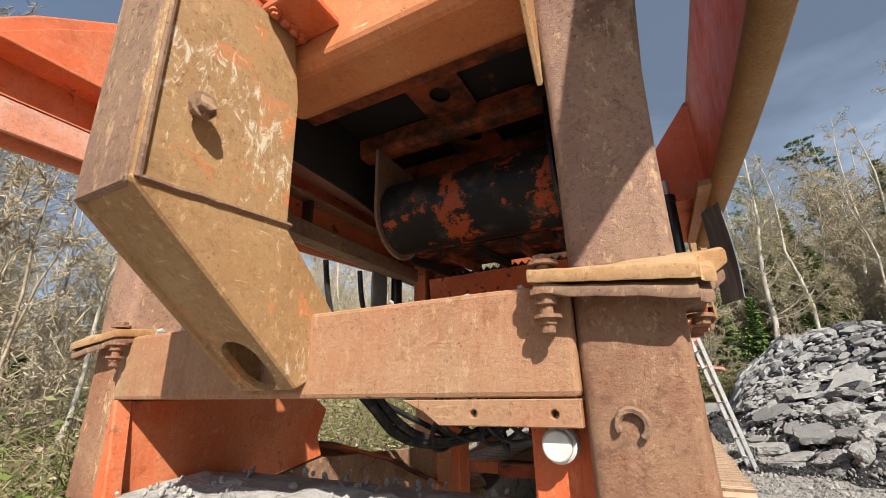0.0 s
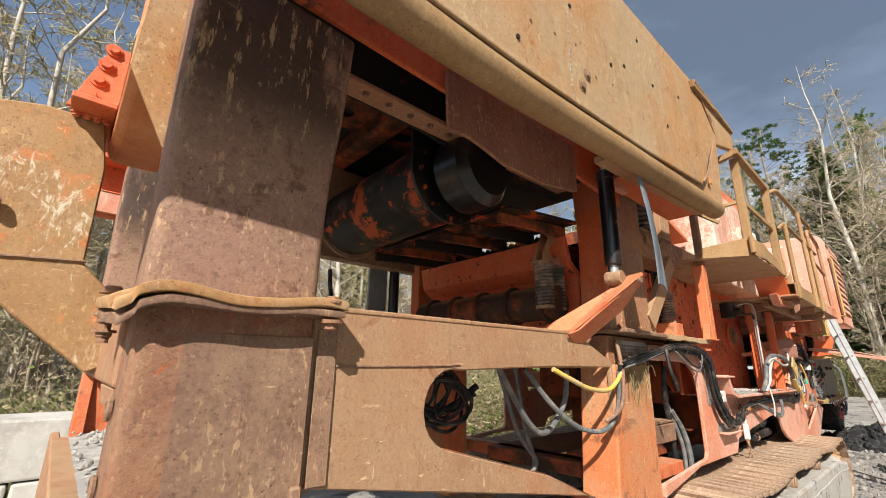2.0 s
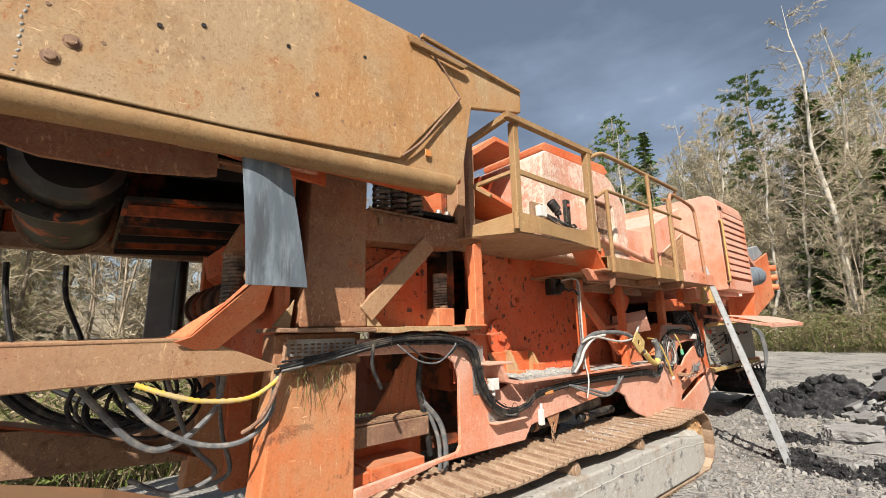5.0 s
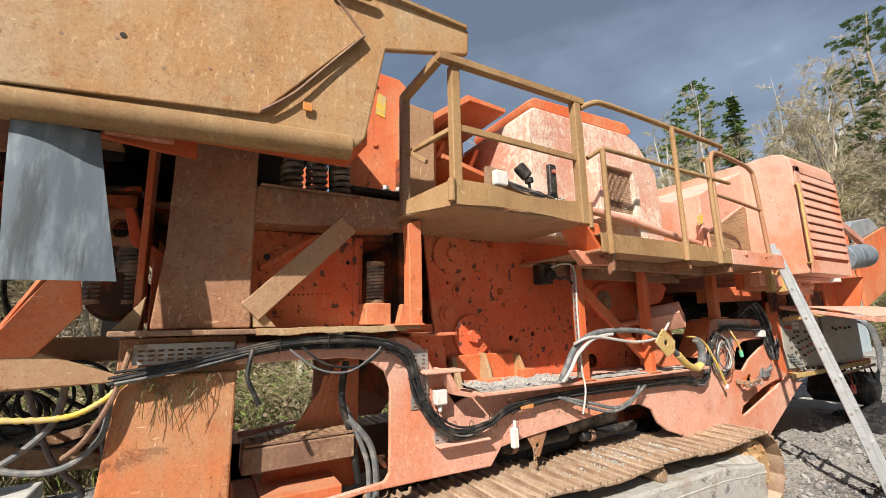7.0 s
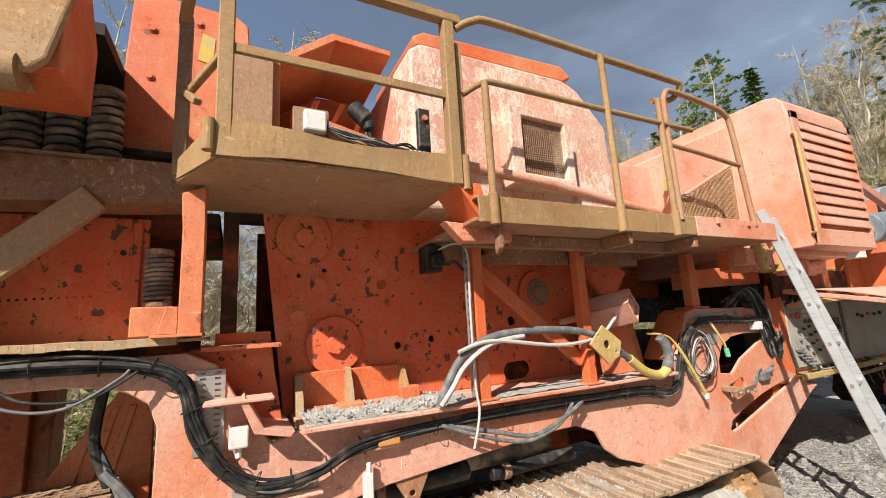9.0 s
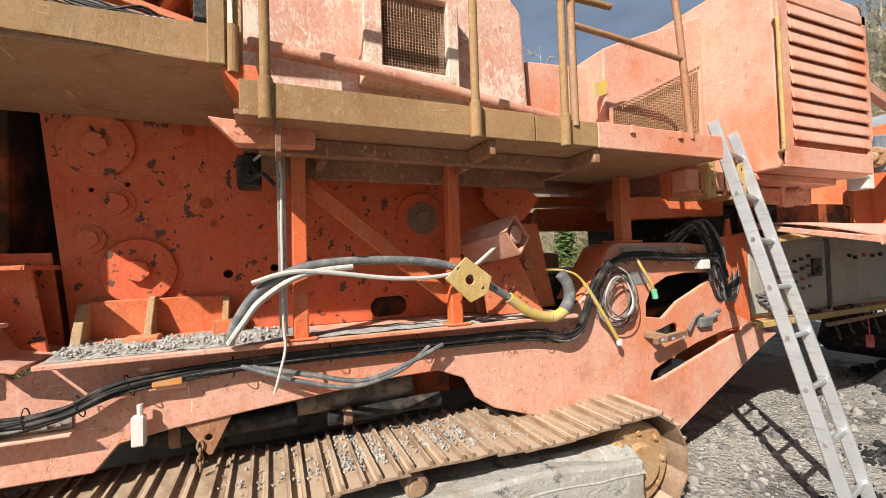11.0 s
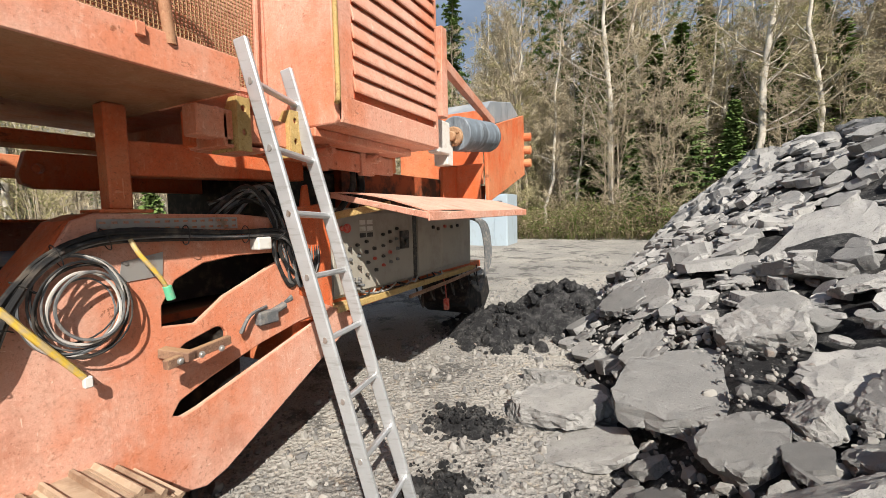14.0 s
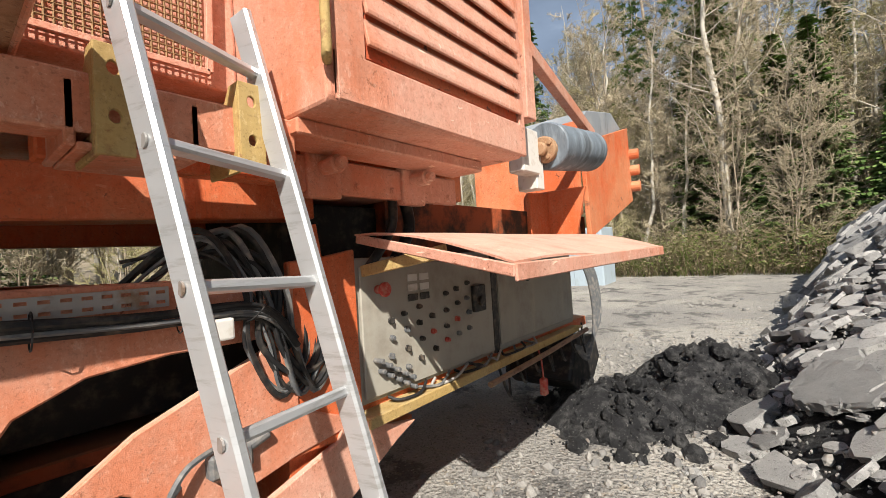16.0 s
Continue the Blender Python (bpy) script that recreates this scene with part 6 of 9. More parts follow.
for i in range(9):
    for j in range(2):
        a = 0.6 if (i + j) % 2 else -0.6
        c = Vector((0.733, 5.72 + 0.033 * i, 2.075 + 0.03 * j))
        beam(bm, c - Vector((0, 0.009 * math.cos(a), 0.009 * math.sin(a))), c + Vector((0, 0.009 * math.cos(a), 0.009 * math.sin(a))), 0.004, 0.004, (1, 0, 0), 0)
pieces("tread_bars", bm, M_salmon, st)
bm = B()
prism(bm, [(5.66, 2.32), (5.80, 2.32), (5.86, 2.12), (5.80, 2.12)], "x", 0.55, 0.80, bev=0.004)
part("step_riser", bm, M_orange, deckB)

# handrails
rail = part("handrail", beam(B(), (0.815, 4.50, 3.215), (0.79, 5.74, 3.235), 0.055, 0.05), M_tan, crusher, "square-tube handrail caked in tan dust")
for (x, y, z0, z1, w, m) in ((0.78, 4.63, 2.33, 3.20, 0.06, M_tan), (0.785, 5.665, 2.30, 3.22, 0.062, M_tan), (0.76, 5.735, 2.32, 3.12, 0.035, M_ochre), (0.45, 4.45, 2.33, 3.13, 0.055, M_brown)):
    bm = B()
    box(bm, x - w / 2, x + w / 2, y - w / 2, y + w / 2, z0, z1, 0.005)
    p_ = part("handrail_post", bm, m, rail)
bm = B()
cyl(bm, (0.81, 4.58, 2.33), (0.81, 4.58, 2.46), 0.022, 14)
cyl(bm, (0.80, 5.72, 2.28), (0.80, 5.72, 2.46), 0.022, 14)
pieces("post_socket", bm, M_tan, rail)
bm = B()
beam(bm, (0.80, 4.51, 3.20), (0.45, 4.44, 3.10), 0.05, 0.05)
beam(bm, (0.45, 4.45, 2.75), (0.62, 4.52, 2.62), 0.03, 0.03)
beam(bm, (0.79, 4.66, 2.80), (0.79, 5.64, 2.785), 0.02, 0.045)
beam(bm, (0.78, 4.64, 2.81), (0.46, 4.46, 2.72), 0.03, 0.03)
pieces("mid_rail", bm, M_tan, rail)
bm = B()
tube(bm, [(0.79, 5.72, 3.19), (0.83, 5.80, 3.23), (0.85, 5.95, 3.245), (0.86, 6.75, 3.225), (0.87, 7.35, 3.205), (0.87, 7.47, 3.19), (0.82, 7.43, 3.10), (0.80, 7.24, 3.06)], 0.021, 10, 6)
rb_ = part("handrail", bm, M_tan, crusher, "dusty tube handrail", smooth=True)
bm = B()
tube(bm, [(0.82, 5.72, 2.79), (0.85, 5.84, 2.865), (0.86, 5.98, 2.87), (0.87, 6.75, 2.855), (0.87, 7.52, 2.855)], 0.017, 10, 6)
pieces("mid_rail", bm, M_tan, rb_, smooth=True)
for (y, z1, x) in ((6.70, 3.22, 0.88), (7.20, 3.03, 0.87), (5.83, 2.86, 0.865)):
    bm = B()
    cyl(bm, (x, y, 2.10), (x, y, z1), 0.02, 12)
    cyl(bm, (x, y, 2.09), (x, y, 2.25), 0.027, 14, bev=0.003)
    part("handrail_post", bm, M_tan, rb_, smooth=True)
bm = B()
tube(bm, [(0.86, 7.27, 2.20), (0.86, 7.27, 2.9), (0.86, 7.30, 3.09), (0.86, 7.42, 3.13), (0.86, 7.80, 3.10), (0.86, 7.97, 3.06), (0.86, 8.03, 2.93), (0.86, 8.10, 2.20)], 0.02, 10, 6)
tube(bm, [(0.86, 7.27, 2.72), (0.86, 7.6, 2.70), (0.86, 8.07, 2.66)], 0.016, 10, 4)
part("end_rail", bm, M_frame, rb_, "orange and rust tube end rail", smooth=True)

# pale housing behind the walkway
bm = B()
prism(bm, [(5.66, 2.33), (5.66, 3.40), (5.74, 3.46), (6.95, 3.46), (7.10, 3.40), (7.36, 3.12), (7.40, 2.33)], "x", -0.75, 0.28, bev=0.02, seg=2)
hs = part("drive_housing", bm, M_pale, crusher, "pink-white housing with paint worn to bare patches")
bm = B()
prism(bm, [(6.30, 2.50), (6.30, 3.06), (6.84, 3.04), (6.84, 2.50)], "x", 0.28, 0.43, [[(6.40, 2.58), (6.77, 2.57), (6.77, 2.98), (6.40, 2.99)]], bev=0.006)
part("window_frame", bm, M_pale, hs)


def mesh_panel(bm, outline, x, step=0.017, w=0.0032):
    """Woven wire inside an outline (y, z)."""
    ys = [p[0] for p in outline]
    zs = [p[1] for p in outline]

    def span(val, horizontal):
        hits = []
        for (a, b) in zip(outline, outline[1:] + outline[:1]):
            p, q = (a[1], b[1]) if horizontal else (a[0], b[0])
            if (p <= val < q) or (q <= val < p):
                t = (val - p) / (q - p)
                hits.append((a[0] + (b[0] - a[0]) * t) if horizontal else (a[1] + (b[1] - a[1]) * t))
        return sorted(hits)

    def bar(p, q, d):
        vs = [bm.verts.new(c) for c in ((x, p[0] - d[0], p[1] - d[1]), (x, p[0] + d[0], p[1] + d[1]), (x + w, p[0], p[1]), (x, q[0] - d[0], q[1] - d[1]), (x, q[0] + d[0], q[1] + d[1]), (x + w, q[0], q[1]))]
        for f in ((0, 2, 5, 3), (2, 1, 4, 5), (1, 0, 3, 4)):
            bm.faces.new([vs[i] for i in f])

    z = min(zs) + step / 2
    while z < max(zs):
        h = span(z, True)
        if len(h) >= 2:
            bar((h[0], z), (h[-1], z), (0, w))
        z += step
    y = min(ys) + step / 2
    while y < max(ys):
        h = span(y, False)
        if len(h) >= 2:
            bar((y, h[0]), (y, h[-1]), (w, 0))
        y += step
    return bm


bm = mesh_panel(B(), [(6.40, 2.57), (6.77, 2.57), (6.77, 2.99), (6.40, 2.99)], 0.39)
part("wire_mesh", bm, M_brown, hs, "rusty wire mesh")
bm = B()
cyl(bm, (0.22, 6.6, 2.78), (0.30, 6.6, 2.78), 0.17, 24)
box(bm, 0.282, 0.29, 6.39, 6.78, 2.56, 3.0, 0)
part("pulley", bm, M_inner, hs)
bm = B()
prism(bm, [(5.72, 3.46), (5.70, 3.52), (5.78, 3.57), (6.98, 3.60), (7.08, 3.52), (6.98, 3.46)], "x", -0.6, 0.26, bev=0.015, seg=2)
part("top_cover", bm, M_orange, hs, "bright orange top cover")
bm = B()
tube(bm, [(0.62, 5.74, 2.49), (0.62, 6.4, 2.44), (0.60, 7.0, 2.37), (0.58, 7.44, 2.33)], 0.032, 12, 5)
part("guard_pipe", bm, M_salmon, hs, "faded orange pipe", smooth=True)
# open hood on the feeder end
bm = B()
prism(bm, [(4.86, 2.60), (4.86, 3.28), (5.02, 3.40), (5.22, 3.55), (5.62, 3.52), (5.62, 3.48), (5.24, 3.50), (5.05, 3.36), (4.90, 3.25), (4.90, 2.60)], "x", -0.7, 0.05, bev=0.004)
box(bm, -0.75, -0.70, 4.88, 5.64, 2.4, 3.5)
for k in range(3):
    prism(bm, [(5.0 + 0.18 * k, 2.9), (5.04 + 0.18 * k, 2.9), (5.20 + 0.18 * k, 3.25), (5.16 + 0.18 * k, 3.25)], "x", -0.70, -0.3, bev=0.003)
prism(bm, [(4.98, 2.95), (5.60, 2.80), (5.60, 2.84), (4.98, 2.99)], "x", -0.70, 0.02, bev=0.003)
pieces("jaw_hood", bm, M_orange, crusher, "open orange hood over the jaw")
bm = B()
box(bm, -0.7, 0.12, 4.70, 5.64, 2.40, 2.60)
prism(bm, [(4.64, 2.40), (4.64, 3.30), (4.86, 3.28), (4.86, 2.40)], "x", -0.10, 0.10, bev=0.006)
pieces("jaw_seat", bm, M_frame, crusher)

# ---------- engine housing, frame below it, control cabinet, conveyor ----------
bm = B()
prism(bm, [(7.44, 2.24), (7.44, 2.86), (8.12, 2.90), (8.12, 2.24)], "x", -0.9, 0.20, bev=0.012, seg=2)
eh = part("engine_housing", bm, M_salmon, crusher, "faded salmon-orange engine housing with louvres")
bm = B()
prism(bm, [(7.95, 2.24), (7.95, 2.95), (8.10, 3.02), (8.93, 3.36), (8.93, 2.24)], "x", -1.3, 0.36, bev=0.012, seg=2)
part("housing_rear", bm, M_salmon, eh)
bm = B()
prof = [(0.84, 2.08), (0.855, 2.10), (0.855, 3.26), (0.84, 3.36), (0.79, 3.43), (0.70, 3.46), (-1.6, 3.46), (-1.6, 2.08)]
prism(bm, prof, "y", 8.93, 10.02, bev=0.014, seg=2)
lv = part("louvre_box", bm, M_salmon, eh, "salmon-orange box end with rows of louvres")
# sheet behind the slats, redder than they are to paint in gap shade
bm = B()
box(bm, 0.856, 0.86, 9.07, 9.96, 2.24, 3.20, 0)
part("louvre_gap", bm, M_red, lv, "red sheet behind the louvres, coloured for the shade in the gaps")
for k in range(10):
    z = 2.265 + 0.094 * k
    bm = B()
    prism(bm, [(0.858, z + 0.084), (0.868, z + 0.089), (0.888, z + 0.016), (0.887, z + 0.003), (0.876, z + 0.003)], "y", 9.06, 9.97, bev=0.002)
    part("louvre_slat", bm, M_salmon, lv)
bm = B()
box(bm, 0.855, 0.872, 8.95, 9.06, 2.10, 3.28, 0.004)
box(bm, 0.855, 0.872, 9.97, 10.02, 2.10, 3.28, 0.004)
box(bm, 0.855, 0.874, 8.95, 10.02, 2.085, 2.23, 0.006)
box(bm, 0.855, 0.872, 8.95, 10.02, 3.21, 3.28, 0.004)
pieces("louvre_frame", bm, M_salmon, lv)
bm = B()
tube(bm, [(0.86, 8.93, 3.05), (0.885, 8.91, 3.05), (0.895, 8.905, 3.0), (0.895, 8.905, 2.6), (0.895, 8.905, 2.24), (0.885, 8.91, 2.19), (0.86, 8.93, 2.19)], 0.014, 10, 4)
part("grab_handle", bm, M_yellow_rust, lv, "rusted grab handle with flaking paint", smooth=True)
bm = mesh_panel(B(), [(7.97, 2.27), (8.80, 2.27), (8.82, 2.93), (7.97, 2.52)], 0.40, 0.019)
gm = part("wire_mesh", bm, M_meshwire, eh, "rust-yellow wire mesh guard")
bm = B()
for a, b in (((7.97, 2.27), (8.82, 2.27)), ((8.82, 2.27), (8.84, 2.95)), ((8.84, 2.95), (7.96, 2.53)), ((7.96, 2.53), (7.97, 2.27))):
    beam(bm, (0.40, *a), (0.40, *b), 0.02, 0.02, (1, 0, 0), 0.002)
pieces("mesh_frame", bm, M_salmon, gm)
bm = B()
prism(bm, [(7.86, 2.60), (7.97, 2.64), (7.97, 2.74), (7.86, 2.70)], "x", 0.362, 0.366, bev=0)
part("warning_sticker", bm, M_yellow, eh, "yellow warning sticker")
bm = B()
prism(bm, [(10.03, 2.35), (10.03, 3.30), (10.12, 3.32), (10.12, 2.35)], "x", 0.2, 0.70, bev=0.006)
prism(bm, [(10.6, 2.47), (10.62, 3.26), (10.72, 3.26), (10.72, 2.47)], "x", 0.50, 0.60, bev=0.006)
beam(bm, (0.55, 10.68, 2.98), (0.30, 12.6, 2.80), 0.07, 0.10)
beam(bm, (0.55, 10.1, 2.9), (0.55, 10.65, 2.9), 0.06, 0.08)
pieces("conveyor_support", bm, M_salmon, crusher, "orange conveyor support arm")

# sub-frame under the housing
bm = B()
prism(bm, [(8.40, 1.93), (8.40, 2.10), (10.05, 2.08), (10.05, 1.93)], "x", 0.38, 0.46, bev=0.006)
prism(bm, [(8.40, 1.93), (8.40, 2.10), (10.05, 2.08), (10.05, 1.93)], "x", mx(0.46), mx(0.38), bev=0.006)
prism(bm, [(8.22, 1.88), (8.26, 2.02), (9.6, 2.05), (9.6, 1.80), (8.30, 1.80), (8.23, 1.83)], "x", -0.97, -0.90, [ring(8.31, 1.92, 0.03, 0.03, 12)], bev=0.006)
prism(bm, [(8.10, 2.05), (8.10, 2.13), (9.6, 2.15), (9.6, 2.06)], "x", -1.10, -0.86, bev=0.006)
prism(bm, [(8.20, 1.80), (8.20, 1.96), (9.30, 2.02), (9.30, 1.84)], "x", 0.06, 0.22, bev=0.006)
prism(bm, [(6.95, 1.95), (6.95, 2.60), (7.9, 2.60), (7.9, 2.14), (8.33, 1.97)], "x", -1.42, -1.39, bev=0.004)
sub = pieces("sub_frame", bm, M_orange, crusher, "orange sub-frame below the engine housing")
bm = B()
box(bm, -1.5, 0.40, 8.95, 10.0, 1.98, 2.08)
box(bm, 0.56, 0.66, 8.30, 8.95, 1.95, 2.08)
box(bm, 0.52, 0.70, 8.93, 9.90, 2.03, 2.08)
pieces("frame_rail", bm, M_salmon, sub)
bm = B()
for k, y in enumerate((9.15, 9.62)):
    cyl(bm, (0.50, y, 1.99), (0.60, y, 1.99), 0.032, 14, bev=0.004)
    cyl(bm, (0.60, y, 1.99), (0.63, y, 1.99), 0.02, 12, bev=0.003)
    box(bm, 0.47, 0.52, y - 0.07, y + 0.07, 1.88, 2.05)
box(bm, 0.46, 0.50, 9.05, 9.95, 1.90, 2.03)
for k in range(5):
    bolt(bm, (0.50, 9.12 + 0.19 * k, 1.935), (1, 0, 0), 0.012, 0.012)
pieces("pivot_bracket", bm, M_salmon, sub, "bracket with pivot pins")
bm = B()
box(bm, 0.195, 0.285, 8.135, 8.225, 1.645, 2.103, 0.008)
box(bm, 0.14, 0.315, 8.08, 8.29, 1.632, 1.647, 0.003)
part("frame_post", bm, M_orange, sub)
bm = B()
prism(bm, [(7.12, 1.93), (7.12, 2.10), (7.30, 2.10), (7.55, 1.95), (7.42, 1.80), (7.25, 1.78)], "x", 0.10, 0.14, bev=0.004)
prism(bm, [(7.0, 1.62), (7.06, 1.20), (7.45, 1.20), (7.28, 1.55), (7.18, 1.68)], "x", 0.10, 0.14, bev=0.004)
prism(bm, [(7.0, 1.62), (7.06, 1.20), (7.45, 1.20), (7.28, 1.55), (7.18, 1.68)], "x", 0.24, 0.28, bev=0.004)
cyl(bm, (0.08, 7.20, 1.40), (0.30, 7.20, 1.40), 0.05, 16, bev=0.005)
pieces("toggle_bracket", bm, M_red, crusher, "orange toggle bracket")
bm = B()
for z in (-0.10, 0.09):
    box(bm, -0.10, 0.10, -0.34, 0.10, z, z + 0.016, 0.003)
for x in (-0.10, 0.084):
    box(bm, x, x + 0.016, -0.34, 0.10, -0.10, 0.106, 0.003)
cyl(bm, (0, -0.05, 0), (0, 0.02, 0), 0.062, 18, bev=0.006)
cyl(bm, (0, 0.03, 0), (0, 0.09, 0), 0.062, 18, bev=0.006)
cyl(bm, (0, -0.56, 0), (0, 0.03, 0), 0.03, 12)
out_ = Vector((0.20, 0.086, 0.038)).normalized()
u_ = Vector((0.0, 0.159, 0.133))
u_ = (u_ - out_ * u_.dot(out_)).normalized()
bmesh.ops.transform(bm, matrix=Matrix.Translation(Vector((0.53, 7.115, 1.68)) - out_ * 0.08) @ Matrix((u_, out_, u_.cross(out_))).transposed().to_4x4() @ Matrix.Scale(0.83, 4), verts=bm.verts[:])
part("tension_box", bm, M_salmon, crusher, "tilted open steel box with a rubber buffer")
bm = B()
prism(bm, [(7.34, 1.20), (7.33, 1.44), (7.40, 1.78), (7.55, 1.78), (7.68, 1.20)], "x", 0.06, 0.10, bev=0.005)
for y_, z_ in ((7.43, 1.50), (7.50, 1.30)):
    bolt(bm, (0.10, y_, z_), (1, 0, 0), 0.036, 0.05)
pieces("toggle_post", bm, M_orange, crusher, "orange post with two large bolts")
# machinery behind the openings: plain boxes, the shade put into their black colour
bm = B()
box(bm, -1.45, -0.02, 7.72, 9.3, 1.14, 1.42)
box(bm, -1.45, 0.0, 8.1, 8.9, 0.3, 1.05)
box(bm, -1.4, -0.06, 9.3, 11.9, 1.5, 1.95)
pieces("machinery", bm, M_black, crusher, "plain black boxes for shaded machinery")
for y in (8.42, 8.66):
    part("ladder_bracket", prism(B(), [(0.40, 2.10), (0.60, 2.10), (0.66, 2.06), (0.66, 1.92), (0.40, 1.92)], "y", y, y + 0.02, [ring(0.56, 2.0, 0.02, 0.02, 10)], bev=0.004), M_salmon, crusher, "faded orange bracket behind the ladder")
part("bracket_shelf", box(B(), 0.40, 0.66, 8.44, 8.66, 1.915, 1.93, 0.003), M_salmon, crusher)
# upright orange fin beside the cabinet
bm = B()
prism(bm, [(9.11, 0.92), (9.11, 1.66), (9.25, 1.67), (9.43, 1.70), (9.43, 0.90)], "x", 0.27, 0.31, bev=0.006)
prism(bm, [(9.18, 1.66), (9.21, 1.80), (9.25, 1.81), (9.27, 1.67)], "x", 0.28, 0.30, bev=0.003)
part("cabinet_fin", bm, M_orange, crusher, "bright orange end plate of the control cabinet")
# control cabinet
bm = B()
box(bm, -0.35, 0.285, 9.44, 11.84, 1.0, 1.66, 0.006)
cab = part("control_cabinet", bm, M_panel, crusher, "grey control cabinet with dusty switch panels")
for y0, y1, z0, z1 in ((9.46, 10.53, 1.02, 1.62), (10.62, 11.82, 1.04, 1.62)):
    bm = B()
    box(bm, 0.285, 0.30, y0, y1, z0, z1, 0.005)
    part("panel_door", bm, M_panel, cab, "dusty grey panel door")
bm = B()
box(bm, 0.285, 0.296, 10.54, 10.60, 1.0, 1.64, 0.002)
part("centre_strip", bm, M_switch, cab)
r = random.Random(3)
for i in range(3):
    for j in range(2):
        bm = B()
        box(bm, 0.30, 0.306, 9.76 + 0.09 * j, 9.83 + 0.09 * j, 1.43 + 0.05 * i, 1.465 + 0.05 * i, 0.002)
        part("meter", bm, M_white if i else M_switch, cab, "small rectangular meter")
for i in range(4):
    for j in range(7):
        y, z = 9.62 + 0.105 * j + r.uniform(-0.01, 0.01), 1.10 + 0.085 * i + 0.02 * j + r.uniform(-0.008, 0.008)
        if z > 1.40 and y < 10.0:
            continue
        bm = B()
        if r.random() < 0.55:
            cyl(bm, (0.30, y, z), (0.318, y, z), 0.014, 14, bev=0.002)
            cyl(bm, (0.318, y, z), (0.328, y, z), 0.010, 12, bev=0.002)
        else:
            cyl(bm, (0.30, y, z), (0.308, y, z), 0.016, 14, bev=0.002)
            beam(bm, (0.318, y, z - 0.013), (0.318, y, z + 0.013), 0.012, 0.02, (1, 0, 0), 0.002)
        part("switch", bm, M_redbtn if (i == 1 and j in (3, 5)) or (i == 0 and j == 4) else M_switch if r.random() < 0.7 else M_grey, cab)
for i in range(5):
    y, z = 9.52 + 0.05 * i, 1.19 - 0.03 * i
    bm = B()
    cyl(bm, (0.30, y, z), (0.36, y, z), 0.012, 12, bev=0.003)
    cyl(bm, (0.30, y + 0.025, z - 0.055), (0.34, y + 0.025, z - 0.055), 0.012, 12, bev=0.003)
    pieces("lever_switch", bm, M_grey, cab)
bm = B()
cyl(bm, (0.30, 9.56, 1.51), (0.34, 9.56, 1.51), 0.02, 16)
cyl(bm, (0.34, 9.56, 1.51), (0.365, 9.56, 1.51), 0.034, 18, bev=0.006)
part("emergency_button", bm, M_redbtn, cab, "faded red mushroom button")
bm = B()
box(bm, 0.30, 0.33, 10.30, 10.42, 1.30, 1.46, 0.006)
cyl(bm, (0.33, 10.36, 1.36), (0.35, 10.36, 1.36), 0.03, 16, bev=0.003)
part("key_box", bm, M_switch, cab, "dark lock box")
for k, (y, z) in enumerate(((10.9, 1.47), (11.0, 1.45), (11.15, 1.47), (11.3, 1.46), (11.45, 1.47))):
    bm = B()
    cyl(bm, (0.30, y, z), (0.325, y, z), 0.018, 14, bev=0.003)
    part("switch", bm, M_switch if k != 2 else M_redbtn, cab)
# hatch propped open over the cabinet
bm = B()
rows = []
for j in range(7):
    v = j / 6
    rows.append([(0.33 + 0.84 * v, 9.42 - 0.10 * v + (2.45 - 0.55 * v) * i / 10, 1.765 - 0.15 * v ** 1.3 + 0.012 * math.sin(i * 0.9) * v + 0.02 * math.sin(v * 3)) for i in range(11)])
for off in (0.0, -0.008):
    g = [[bm.verts.new((p[0], p[1], p[2] + off)) for p in row] for row in rows]
    for j in range(6):
        for i in range(10):
            bm.faces.new((g[j][i], g[j][i + 1], g[j + 1][i + 1], g[j + 1][i]))
    if off == 0:
        g0 = g
rim = [(0, i) for i in range(11)] + [(j, 10) for j in range(1, 7)] + [(6, i) for i in range(9, -1, -1)] + [(j, 0) for j in range(5, 0, -1)]
for a, b in zip(rim, rim[1:] + rim[:1]):
    bm.faces.new((g0[a[0]][a[1]], g0[b[0]][b[1]], g[b[0]][b[1]], g[a[0]][a[1]]))
hatch = part("cabinet_hatch", bm, M_salmon, crusher, "salmon-orange hatch propped open like an awning", smooth=True)
bm = B()
beam(bm, (1.17, 9.32, 1.585), (1.17, 11.22, 1.60), 0.012, 0.055)
beam(bm, (0.33, 9.43, 1.745), (1.17, 9.32, 1.59), 0.012, 0.04)
part("hatch_lip", bm, M_salmon, hatch)
bm = B()
beam(bm, (0.33, 9.45, 1.60), (0.82, 9.44, 1.665), 0.02, 0.05)
part("hatch_stay", bm, M_yellow_rust, hatch, "rusty stay bar")
# ledge and pipe under the cabinet
bm = B()
box(bm, 0.10, 0.36, 9.42, 11.85, 0.955, 0.97, 0.003)
beam(bm, (0.36, 9.42, 0.945), (0.36, 11.75, 0.965), 0.02, 0.05)
lip = pieces("cabinet_ledge", bm, M_yellow_rust, crusher, "rusty ledge below the panels")
bm = B()
tube(bm, [(0.40, 10.3, 0.88), (0.40, 11.0, 0.90), (0.38, 11.9, 0.93)], 0.018, 10, 4)
part("pipe", bm, M_brown, lip, smooth=True)
r = random.Random(5)
